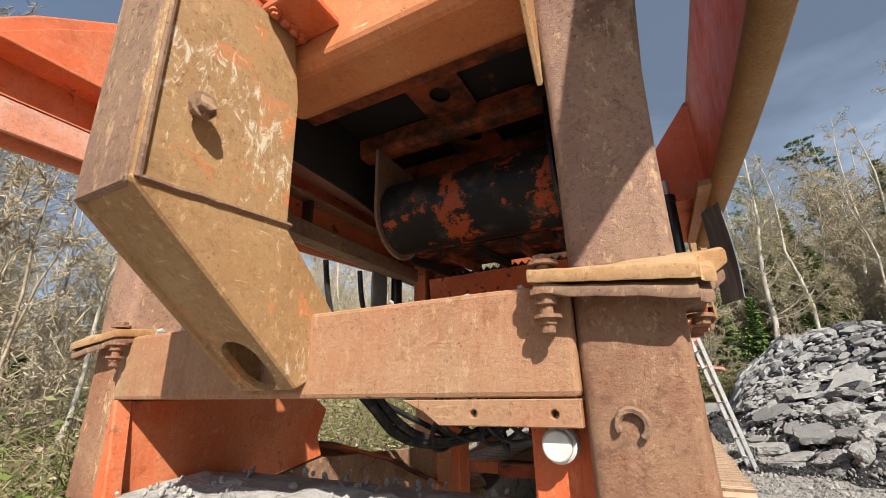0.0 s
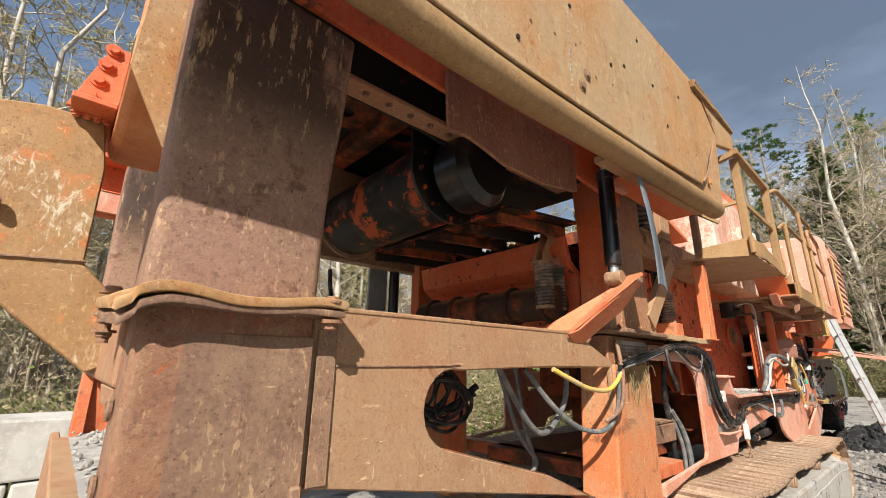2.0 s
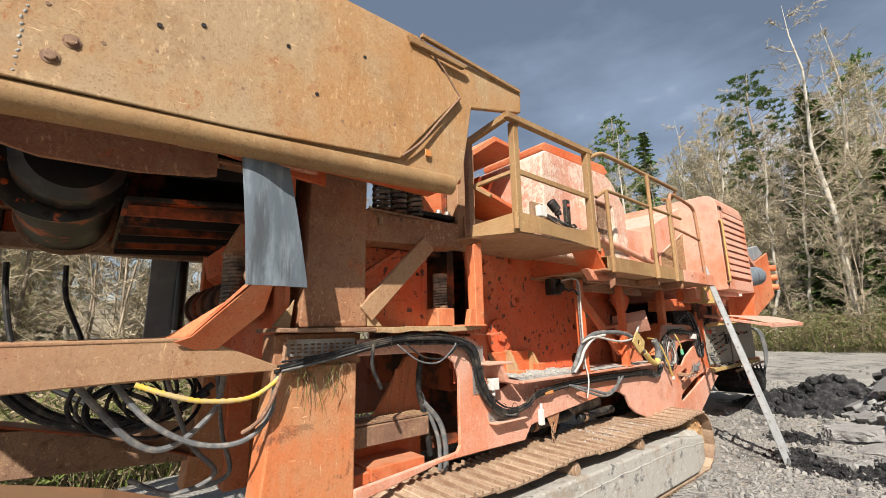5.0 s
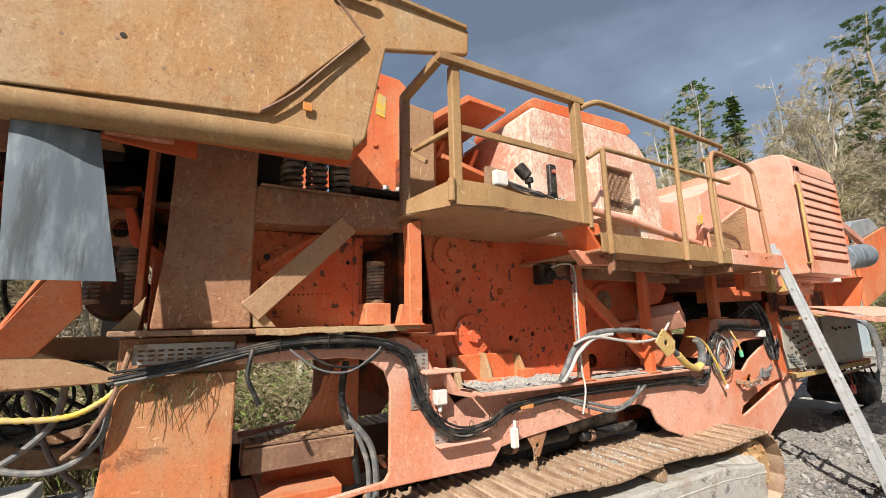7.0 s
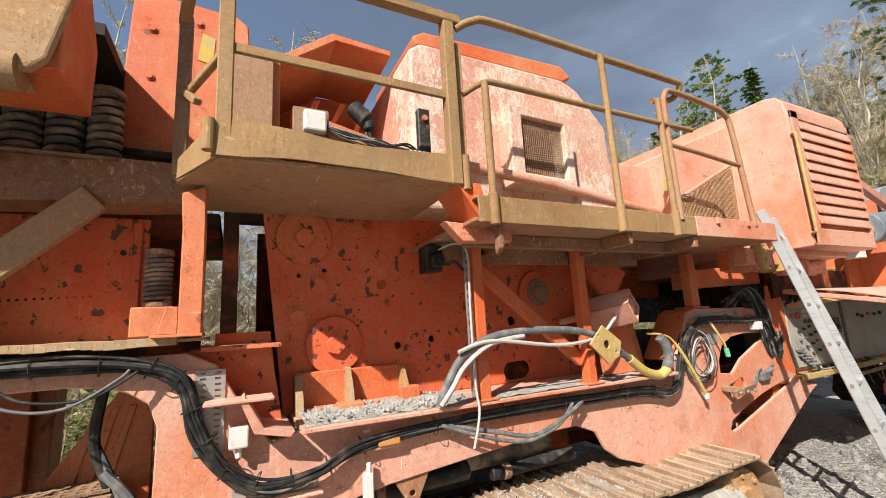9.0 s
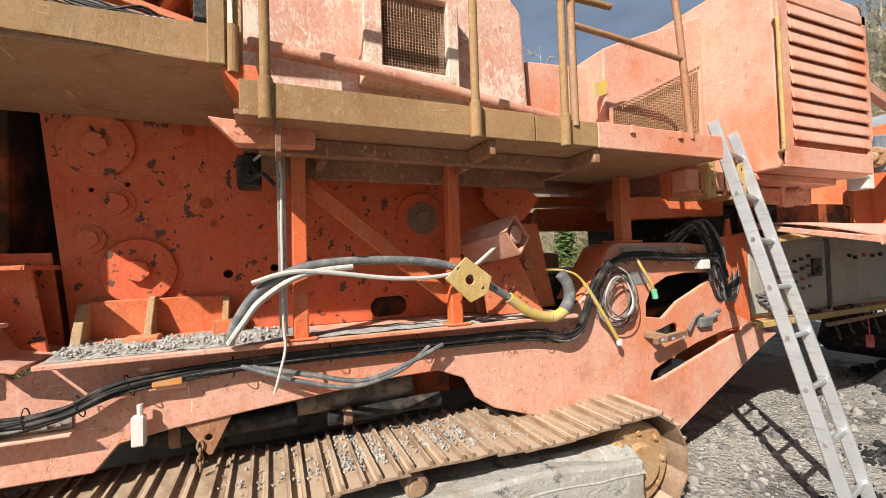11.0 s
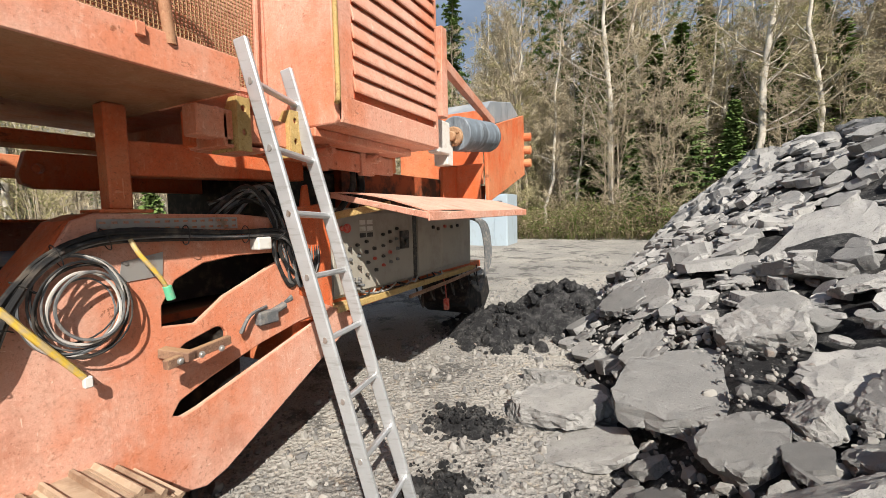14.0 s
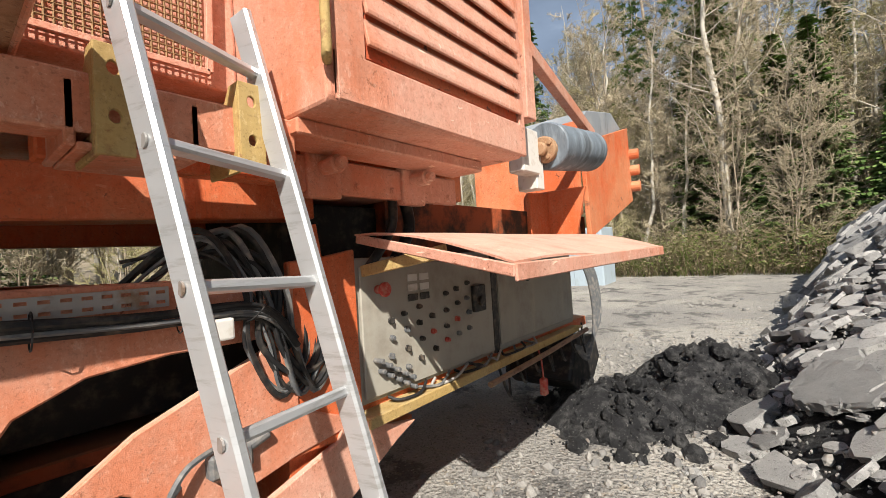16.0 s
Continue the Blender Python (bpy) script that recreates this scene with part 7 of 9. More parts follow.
for k in range(9):
    y = 9.6 + 0.17 * k
    bm = B()
    tube(bm, [(0.29, y, 1.0), (0.34, y + r.uniform(-.08, .1), 0.985), (0.36, y + r.uniform(0, .2), 0.99), (0.30, y + r.uniform(.1, .3), 1.01)], 0.008, 6, 5)
    solo("loose_cable", bm, (M_black, M_grey, M_white_cable)[k % 3], "loose cable lying on the cabinet ledge", "cable", "ledge cables", smooth=True)
for k in range(7):
    y = 10.5 + 0.22 * k
    bm = B()
    tube(bm, [(0.33, y, 0.95), (0.36, y + 0.03, 0.80), (0.35, y + 0.10, 0.72 + 0.03 * (k % 3)), (0.30, y + 0.18, 0.80), (0.28, y + 0.22, 0.96)], 0.009, 6, 5)
    solo("hanging_cable", bm, M_black, "black cable looping below the control cabinet", "cable", "cabinet loops", smooth=True)
bm = B()
box(bm, 0.34, 0.39, 11.02, 11.07, 0.60, 0.72, 0.008)
tube(bm, [(0.365, 11.045, 0.72), (0.36, 11.04, 0.85), (0.34, 11.03, 0.95)], 0.006, 6, 4)
solo("pull_handle", bm, M_redbtn, "faded red pull handle hanging on a cord", "handle")
# belly under the cabinet
bm = B()
prism(bm, [(9.1, 0.62), (9.75, 0.88), (12.2, 0.92), (12.2, 1.0), (9.1, 1.0)], "x", mx(0.26), 0.26, bev=0.004)
part("rear_belly", bm, M_orange, crusher)
bm = B()
prism(bm, [(11.9, 0.45), (12.1, 0.30), (12.5, 0.32), (12.7, 0.5), (12.6, 0.75), (12.1, 0.8)], "x", -0.5, 0.2, bev=0.03, seg=2)
part("rear_wheel_guard", bm, M_black, crusher)
bm = B()
for k in range(5):
    tube(bm, [(0.22, 11.9 + 0.03 * k, 1.55), (0.34, 12.05 + 0.05 * k, 1.45), (0.36, 12.15 + 0.04 * k, 1.0), (0.30, 12.1, 0.62 + 0.03 * k), (0.22, 12.0, 0.75)], 0.016, 8, 6)
solo("hose_bundle", bm, M_grey, "bundle of grey hoses looping beside the cabinet", "hose", smooth=True)

# conveyor head: drum, belt, chute
bm = B()
cyl(bm, (0.42, 11.22, 2.43), (0.42, 12.12, 2.53), 0.18, 28, bev=0.01)
drum = part("conveyor_drum", bm, M_flap, crusher, "black conveyor drum", smooth=True)
bm = B()
cyl(bm, (0.42, 11.16, 2.395), (0.42, 11.22, 2.40), 0.10, 20, bev=0.01)
cyl(bm, (0.42, 11.10, 2.39), (0.42, 11.16, 2.395), 0.05, 16, bev=0.01)
for a in range(4):
    bolt(bm, (0.42 + 0.075 * math.cos(a * 1.57 + 0.6), 11.165, 2.395 + 0.075 * math.sin(a * 1.57 + 0.6)), (0, -1, 0), 0.018, 0.02)
part("bearing", bm, M_frame, drum, "dusty flange bearing", smooth=True)
bm = B()
box(bm, 0.24, 0.40, 11.08, 11.20, 2.10, 2.42)
box(bm, 0.30, 0.42, 10.85, 11.10, 2.20, 2.52, 0.01)
part("bearing_bracket", bm, M_white, drum, "pale bracket at the drum")
bm = B()
prism(bm, [(12.67, 2.50), (12.60, 2.75), (14.35, 3.25), (14.40, 2.25), (13.4, 1.95), (12.72, 1.75)], "x", 0.14, 0.19, bev=0.006)
prism(bm, [(-1.2, 2.2), (-1.2, 3.0), (0.14, 3.0), (0.14, 2.0)], "y", 12.62, 12.66, bev=0.006)
chute = part("discharge_chute", bm, M_orange, crusher, "bright orange discharge chute")
bm = B()
prism(bm, [(11.6, 1.72), (11.62, 2.16), (12.60, 2.22), (12.70, 1.80), (12.2, 1.62)], "x", 0.02, 0.06, bev=0.004)
prism(bm, [(-0.2, 1.7), (-0.2, 2.2), (0.42, 2.2), (0.30, 1.7)], "y", 11.98, 12.02, bev=0.004)
pieces("chute_side", bm, M_orange, chute)
bm = B()
prism(bm, [(12.75, 3.0), (13.0, 3.20), (13.9, 3.38), (14.3, 3.24), (13.9, 3.10), (12.9, 2.84)], "x", -1.2, 0.12, bev=0.01)
part("rubber_cover", bm, M_sheet, chute, "blue-grey rubber cover")
bm = B()
for k in range(3):
    cyl(bm, (0.16, 14.40, 2.45 + 0.22 * k), (0.30, 14.42, 2.45 + 0.22 * k), 0.07, 14, bev=0.01)
pieces("edge_roller", bm, M_orange, chute)
bm = B()
prism(bm, [(9.9, 1.66), (9.9, 2.0), (13.0, 2.0), (13.0, 1.66)], "x", mx(0.10), 0.02, bev=0.004)
part("conveyor_trough", bm, M_inner, crusher)
bm = B()
tube(bm, [(0.30, 9.75, 2.0), (0.30, 9.80, 1.8), (0.26, 9.70, 1.62)], 0.03, 10, 6)
tube(bm, [(0.38, 9.60, 2.0), (0.36, 9.62, 1.8), (0.30, 9.5, 1.6)], 0.022, 10, 6)
solo("rubber_hose", bm, M_black, "black rubber hose hanging under the housing", "hose", smooth=True)
# white storage box beyond
bm = B()
box(bm, -4.9, -2.87, 22.2, 23.4, 0.22, 2.32, 0.03, 2)
cont = solo("storage_container", bm, M_cont, "pale blue-white storage container behind the machine", "container")
bm = B()
for k in range(2):
    box(bm, -3.86 + 0.49 * k, -3.40 + 0.49 * k, 22.18, 22.2, 0.34, 2.22, 0.006)
pieces("container_door", bm, M_cont, cont)
bm = B()
for k in range(3):
    box(bm, -3.28, -3.06, 22.172, 22.178, 2.0 - 0.14 * k, 2.07 - 0.14 * k, 0)
pieces("sign_bars", bm, M_grey, cont, "small illegible label bars")

# ---------- crawler tracks ----------
TX0, TX1 = 0.06, 0.69


def belt_path(s):
    """Point and direction along the track belt, by length from the top rear; a sagging oval."""
    y0, y1, zt, rad = 4.0, 7.86, 0.585, 0.30
    zc = zt - rad
    top = y1 - y0
    arcl = math.pi * rad
    total = 2 * (top + arcl)
    s = s % total
    if s < top:
        y = y0 + s
        sag = -0.035 * (math.sin((y - 4.0) / 3.86 * math.pi * 3) ** 2)
        return Vector((0, y, zt + sag)), Vector((0, 1, 0))
    s -= top
    if s < arcl:
        a = math.pi / 2 - s / rad
        return Vector((0, y1 + rad * math.cos(a), zc + rad * math.sin(a))), Vector((0, math.sin(a), -math.cos(a)))
    s -= arcl
    if s < top:
        return Vector((0, y1 - s, zc - rad)), Vector((0, -1, 0))
    s -= top
    a = -math.pi / 2 - s / rad
    return Vector((0, y0 + rad * math.cos(a), zc + rad * math.sin(a))), Vector((0, math.sin(a), -math.cos(a)))


bm = B()
w = (TX1 - TX0) / 2
prof = [(-0.084, 0.0), (-0.084, 0.010), (-0.072, 0.014), (-0.066, 0.036), (-0.054, 0.036), (-0.048, 0.014), (0.020, 0.012), (0.026, 0.034), (0.038, 0.034), (0.044, 0.012), (0.082, 0.006), (0.082, 0.0)]
prism(bm, prof, "x", -w, w, bev=0)
shoe_mesh = bm_mesh("track_shoe", bm, M_shoe)
bm = B()
for sx in (-0.16, -0.10, 0.10, 0.16):
    cyl(bm, (sx, -0.02, 0.012), (sx, -0.02, 0.026), 0.014, 6)
    cyl(bm, (sx, 0.06, 0.010), (sx, 0.06, 0.022), 0.014, 6)
bolt_mesh = bm_mesh("shoe_bolts", bm, M_brown)


def track(side):
    cx = (TX0 + TX1) / 2 if side > 0 else mx((TX0 + TX1) / 2)
    lift = lambda y: level(0.5, y) * 0.0
    bm = B()
    prism(bm, [(4.0, 0.16), (4.0, 0.40), (4.4, 0.46), (7.2, 0.44), (7.62, 0.38), (7.80, 0.36), (7.80, 0.10), (7.6, 0.02), (4.2, 0.02)], "x", cx - w * 0.5, cx + w * 1.05, bev=0.02, seg=2)
    warp(bm, lambda c: (0, 0, 0.02 * noise.noise((c.y * 3, c.x * 4, 1))))
    tr_ = part("crawler_track", bm, M_mud, crusher, "crawler track with rust-brown shoes and a mud-caked frame")
    bm = B()
    n = 46
    rows = []
    for j in range(7):
        v = j / 6
        rows.append([bm.verts.new((cx + w * (0.55 + 0.52 * v), 4.3 + 3.5 * i / n, 0.44 - 0.10 * v * v - 0.06 * max(0, (i / n - 0.8)) * 4 * v + 0.035 * noise.noise((i * 0.35, j * 0.5, 6)) * (1 - abs(v - 0.5)))) for i in range(n + 1)])
    for j in range(6):
        for i in range(n):
            bm.faces.new((rows[j][i], rows[j][i + 1], rows[j + 1][i + 1], rows[j + 1][i]))
    part("caked_mud", bm, M_mud, tr_, "pale dried mud caked on the track frame", smooth=True)
    for (y, r_, z) in ((7.86, 0.245, 0.285), (4.0, 0.245, 0.285)):
        bm = B()
        cyl(bm, (cx - w * 0.55, y, z), (cx + w * 0.72, y, z), r_, 32, bev=0.015)
        cyl(bm, (cx + w * 0.70, y, z), (cx + w * 0.86, y, z), 0.13, 24, bev=0.01)
        for a in range(8):
            bolt(bm, (cx + w * 0.72, y + 0.19 * math.cos(a * 0.785), z + 0.19 * math.sin(a * 0.785)), (1, 0, 0), 0.016, 0.02)
        part("idler_wheel", bm, M_ochre, tr_, "dusty idler wheel", smooth=True)
    for y in (5.35, 6.45):
        bm = B()
        cyl(bm, (cx - w * 0.3, y, 0.49), (cx + w * 0.86, y, 0.49), 0.058, 18, bev=0.008)
        cyl(bm, (cx + w * 0.86, y, 0.49), (cx + w * 0.90, y, 0.49), 0.042, 16, bev=0.004)
        part("carrier_roller", bm, M_shoe, tr_, smooth=True)
    total = 2 * (3.86 + math.pi * 0.30)
    count = 62
    pitch = total / count
    for k in range(count):
        p, d = belt_path(k * pitch)
        up = Vector((1, 0, 0)).cross(d)
        m = Matrix((Vector((1, 0, 0)), d, up)).transposed().to_4x4()
        jit = random.Random(k * 3 + side)
        ob = new("track_shoe", shoe_mesh)
        ob.parent = tr_
        ob.matrix_basis = Matrix.Translation(p + Vector((cx + jit.uniform(-0.006, 0.006), 0, 0))) @ m @ pose(0, 0, 0, jit.uniform(-3.0, 3.0), 0, jit.uniform(-0.6, 0.6))
    return tr_


track(1)
track(-1)
# gravel lying on the shoes
bm = B()
r = random.Random(21)
for k in range(900):
    y = r.choice((r.uniform(5.6, 7.2), r.gauss(6.25, 0.12), r.gauss(6.7, 0.1)))
    x = r.uniform(0.10, 0.55) if r.random() < 0.6 else r.gauss(0.45, 0.06)
    q = r.uniform(0.004, 0.012)
    p, _ = belt_path(y - 4.0)
    m = Matrix.Translation((x, y, p.z + 0.016 + q * 0.4)) @ Euler((r.random() * 6, r.random() * 6, r.random() * 6)).to_matrix().to_4x4() @ Matrix.Diagonal((q, q * 0.8, q * 0.6, 1))
    bmesh.ops.create_icosphere(bm, subdivisions=1, radius=1, matrix=m)
solo("track_gravel", bm, M_gravel_fine, "grey stone chips lying between the track grousers", "gravel", kind="stuff")

# ---------- ladder ----------
ladder = thing("ladder", "aluminium ladder leaning against the crusher", "ladder", (1.29, 8.77, 0.0))
feet = (Vector((1.256, 8.728, -0.05)), Vector((1.193, 9.052, -0.05)))
tops = (Vector((0.733, 8.474, 2.38)), Vector((0.635, 8.811, 2.36)))
for a, b in zip(feet, tops):
    bm = B()
    beam(bm, a, b, 0.068, 0.028, (-0.25, 0.96, 0), 0.007)
    st_ = part("stile", bm, M_alu, ladder)
    bm = B()
    prism(bm, [(-0.03, -0.05), (0.03, -0.05), (0.022, 0.06), (-0.022, 0.06)], "y", -0.022, 0.022, bev=0.004)
    bmesh.ops.translate(bm, verts=bm.verts[:], vec=a + Vector((-0.008, 0, 0.045)))
    part("ladder_foot", bm, M_grey, ladder)
length = (tops[0] - feet[0]).length
k = 0.22
while k < length - 0.05:
    t = k / length
    p, q = feet[0].lerp(tops[0], t), feet[1].lerp(tops[1], t)
    bm = B()
    beam(bm, p, q, 0.032, 0.026, (0.33, 0, -1), 0.006)
    part("rung", bm, M_alu, ladder)
    bm = B()
    for c, sgn in ((p, -1), (q, 1)):
        cyl(bm, c + Vector((0.0, 0.013 * sgn, 0)), c + Vector((0.0, 0.017 * sgn, 0)), 0.015, 10)
    pieces("rung_rivet", bm, M_zinc, ladder)
    k += 0.298
# rusty holders where the ladder rests
for y in (8.50, 8.80):
    bm = B()
    prism(bm, [(y - 0.035, 1.90), (y + 0.035, 1.90), (y + 0.035, 2.14), (y - 0.035, 2.14)], "x", 0.682, 0.695, [ring(y, 2.09, 0.012, 0.016, 8), ring(y, 1.985, 0.012, 0.016, 8)], bev=0.002)
    prism(bm, [(0.50, 1.90), (0.682, 1.90), (0.682, 2.14), (0.64, 2.14), (0.50, 1.95)], "y", y - 0.035, y - 0.025, bev=0.002)
    part("ladder_holder", bm, M_yellow_rust, crusher, "rust-yellow perforated holder")

# ---------- cables, hoses, small fittings along the side ----------
r = random.Random(31)
main = [(0.35, 3.05, 1.42), (0.35, 3.35, 1.47), (0.37, 3.75, 1.545), (0.375, 4.10, 1.555), (0.375, 4.36, 1.525), (0.375, 4.50, 1.44), (0.375, 4.565, 1.25), (0.38, 4.66, 1.07), (0.385, 4.83, 0.965), (0.385, 5.06, 0.985), (0.365, 5.29, 1.065), (0.365, 5.88, 1.10), (0.365, 6.50, 1.105), (0.365, 7.25, 1.09), (0.365, 7.52, 1.04), (0.365, 7.66, 1.10), (0.365, 7.76, 1.30), (0.365, 7.88, 1.46), (0.365, 8.10, 1.535), (0.365, 8.62, 1.515), (0.36, 8.95, 1.50), (0.33, 9.10, 1.35)]
kinds = [M_black] * 9 + [M_grey] * 3
for k, mat in enumerate(kinds):
    oy, oz, ox = r.uniform(-0.03, 0.03), r.uniform(-0.034, 0.034), r.uniform(-0.012, 0.028)
    i0, i1 = (0, len(main)) if k % 3 else (2, len(main) - r.randint(0, 5))
    pts = [(p[0] + ox + r.uniform(-0.006, 0.006), p[1] + oy * (0.4 + 0.6 * math.sin(i * 1.3 + k) ** 2), p[2] + oz + r.uniform(-0.010, 0.010)) for i, p in enumerate(main)][i0:i1]
    bm = B()
    tube(bm, pts, r.choice((0.007, 0.008, 0.010, 0.012)), 7, 7)
    solo("cable", bm, mat, "black cable strapped along the chassis" if mat == M_black else "grey conduit strapped along the chassis", "cable", "cable bundle", smooth=True)
# cable ties
for k in range(26):
    i = 2 + k * 0.72
    a, b = main[int(i)], main[min(int(i) + 1, len(main) - 1)]
    c = Vector(a).lerp(Vector(b), i % 1)
    d = (Vector(b) - Vector(a)).normalized()
    bm = B()
    pts = []
    s_ = Vector((1, 0, 0))
    u_ = d.cross(s_).normalized()
    for j in range(13):
        an = j * math.tau / 12
        pts.append(c + Vector((0.008, 0, 0)) + s_ * 0.033 * math.cos(an) + u_ * 0.047 * math.sin(an))
    tube(bm, pts, 0.0025, 4, 1)
    solo("cable_tie", bm, M_black, "black tie round the cable bundle", "cable tie", "cable ties")
# drooping loops
for pts, rad, mat in (
    ([(0.39, 5.75, 1.08), (0.43, 6.0, 1.02), (0.45, 6.25, 0.965), (0.43, 6.5, 1.02), (0.39, 6.7, 1.085)], 0.013, M_grey),
    ([(0.39, 5.70, 1.09), (0.44, 5.95, 1.0), (0.46, 6.2, 0.945), (0.44, 6.45, 0.99), (0.39, 6.62, 1.085)], 0.011, M_grey),
    ([(0.40, 3.62, 1.53), (0.42, 3.60, 1.40), (0.43, 3.64, 1.30), (0.43, 3.66, 1.26)], 0.012, M_black),
    ([(0.40, 3.80, 1.52), (0.43, 3.95, 1.41), (0.43, 4.12, 1.39), (0.41, 4.28, 1.48), (0.39, 4.32, 1.53)], 0.006, M_grey),
    ([(0.40, 3.86, 1.53), (0.43, 4.0, 1.43), (0.42, 4.2, 1.42), (0.39, 4.36, 1.52)], 0.006, M_black),
):
    bm = B()
    tube(bm, pts, rad, 8, 8)
    solo("cable_loop", bm, mat, "cable loop drooping from the bundle", "cable", "drooping loops", smooth=True)
# grey hose arching over the ledge into a yellow sleeve
bm = B()
tube(bm, [(0.47, 5.66, 1.21), (0.50, 5.70, 1.32), (0.50, 5.81, 1.455), (0.50, 6.037, 1.545), (0.50, 6.46, 1.552), (0.50, 6.754, 1.502), (0.48, 7.006, 1.367), (0.46, 7.236, 1.235)], 0.022, 10, 8)
solo("grey_hose", bm, M_grey, "thick grey hose arching over the ledge", "hose", smooth=True)
bm = B()
tube(bm, [(0.49, 5.66, 1.21), (0.52, 5.72, 1.30), (0.52, 5.80, 1.40), (0.52, 5.97, 1.50), (0.51, 6.2, 1.53)], 0.014, 8, 6)
solo("pale_hose", bm, M_white_cable, "pale conduit beside the arching hose", "hose", smooth=True)
bm = B()
tube(bm, [(0.53, 5.757, 1.473), (0.53, 5.975, 1.517), (0.52, 6.447, 1.461), (0.50, 6.787, 1.485), (0.48, 6.969, 1.587), (0.45, 7.03, 1.63)], 0.011, 8, 6)
solo("white_cable", bm, M_white_cable, "white cable running across the posts", "cable", smooth=True)
bm = B()
path = [(0.47, 7.08, 1.325), (0.455, 7.24, 1.225), (0.44, 7.40, 1.185), (0.43, 7.50, 1.22)]
tube(bm, path, lambda f: 0.031 + 0.004 * math.sin(f * 150), 12, 16)
slv = solo("yellow_sleeve", bm, M_yellow, "ribbed yellow sleeve on the grey hose", "sleeve", smooth=True)
bm = B()
tube(bm, [(0.43, 7.49, 1.215), (0.42, 7.545, 1.29), (0.42, 7.53, 1.38), (0.41, 7.49, 1.44)], 0.036, 12, 6)
part("hose_elbow", bm, M_grey, slv, "grey hose elbow", smooth=True)
bm = B()
tube(bm, [(0.36, 7.42, 1.47), (0.38, 7.55, 1.455), (0.39, 7.66, 1.40), (0.40, 7.80, 1.20), (0.385, 7.95, 0.99)], lambda f: 0.008 + 0.005 * (f > 0.55), 8, 8)
solo("yellow_cable", bm, M_yellow, "yellow cable with a plug hanging over the chassis", "cable", smooth=True)
bm = B()
box(bm, 0.375, 0.40, 7.945, 7.975, 0.945, 0.99, 0.004)
solo("cable_plug", bm, M_white, "pale plug on the end of the yellow cable", "plug")
bm = B()
tube(bm, [(0.375, 8.15, 1.53), (0.40, 8.17, 1.46), (0.41, 8.24, 1.35), (0.40, 8.275, 1.29)], 0.010, 8, 6)
ys = solo("yellow_lead", bm, M_yellow, "short yellow lead with a green plug", "cable", smooth=True)
bm = B()
cyl(bm, (0.40, 8.275, 1.30), (0.40, 8.29, 1.235), 0.019, 12, bev=0.003)
part("green_plug", bm, M_green, ys, "green plug")
# coil of wires on the chassis
for k in range(11):
    cy, cz, rr = 7.97 + r.uniform(-0.03, 0.03), 1.27 + r.uniform(-0.03, 0.03), 0.145 + r.uniform(-0.05, 0.035)
    n = 20
    pts = [(0.355 + 0.010 * k % 0.05 + 0.012 * math.sin(a * 2 + k), cy + rr * 0.92 * math.cos(a), cz + rr * 1.1 * math.sin(a)) for a in [i * math.tau / n for i in range(n + 1)]]
    bm = B()
    tube(bm, pts, r.choice((0.004, 0.004, 0.006)), 6, 2)
    solo("wire_coil", bm, (M_grey, M_black, M_grey, M_white_cable)[k % 4], "coiled wire hanging on the chassis", "wire", "wire coils", smooth=True)
# tangle beside the ladder
for k in range(12):
    y = 8.85 + r.uniform(-0.1, 0.1)
    pts = [(0.22, y - 0.2, 1.60 + r.uniform(-0.05, 0.1)), (0.30, y, 1.72 + r.uniform(-0.05, 0.08)), (0.31 + r.uniform(0, 0.05), y + 0.12, 1.58), (0.34, y + 0.16 + r.uniform(-0.06, 0.06), 1.38), (0.33, y + 0.24, 1.20 + r.uniform(-0.06, 0.06)), (0.31, y + 0.36, 1.30), (0.29, y + 0.36, 1.5)]
    bm = B()
    tube(bm, pts, r.choice((0.006, 0.008, 0.012)), 6, 6)
    solo("tangled_cable", bm, (M_black, M_black, M_grey)[k % 3], "tangled cable beside the control cabinet", "cable", "cable tangle", smooth=True)
# slotted cable trays
for y0, y1, z0, z1 in ((4.54, 4.66, 1.12, 1.48), (4.70, 5.06, 0.90, 0.965), (8.06, 8.70, 1.545, 1.605)):
    bm = B()
    holes = []
    nu, nv = max(1, int((y1 - y0) / 0.042)), max(1, int((z1 - z0) / 0.024))
    for i in range(nu):
        for j in range(nv):
            cy, cz = y0 + (i + 0.5) * (y1 - y0) / nu, z0 + (j + 0.5) * (z1 - z0) / nv
            holes.append([(cy - 0.012, cz - 0.005), (cy + 0.012, cz - 0.005), (cy + 0.012, cz + 0.005), (cy - 0.012, cz + 0.005)])
    prism(bm, [(y0, z0), (y1, z0), (y1, z1), (y0, z1)], "x", 0.324, 0.328, holes, bev=0)
    part("slotted_tray", bm, M_zinc, crusher, "slotted zinc cable tray")
bm = B()
box(bm, 0.32, 0.40, 4.70, 5.08, 0.885, 0.897, 0.003)
box(bm, 0.32, 0.46, 4.58, 4.86, 1.335, 1.352, 0.004)
pieces("tray_shelf", bm, M_salmon, crusher)
# fittings
bm = B()
box(bm, 0.34, 0.375, 5.335, 5.485, 1.02, 1.10, 0.006)
amb = solo("marker_lamp", bm, M_salmon, "dusty amber marker lamp in an orange frame", "lamp")
bm = B()
box(bm, 0.375, 0.388, 5.352, 5.468, 1.037, 1.083, 0.008, 2)
part("lens", bm, M_amber, amb, "dusty amber lens")
bm = B()
box(bm, 0.345, 0.385, 5.275, 5.325, 0.795, 0.925, 0.006)
cyl(bm, (0.365, 5.305, 0.925), (0.365, 5.305, 0.97), 0.012, 10)
sw = solo("limit_switch", bm, M_white, "pale limit switch hanging below the chassis", "switch")
bm = B()
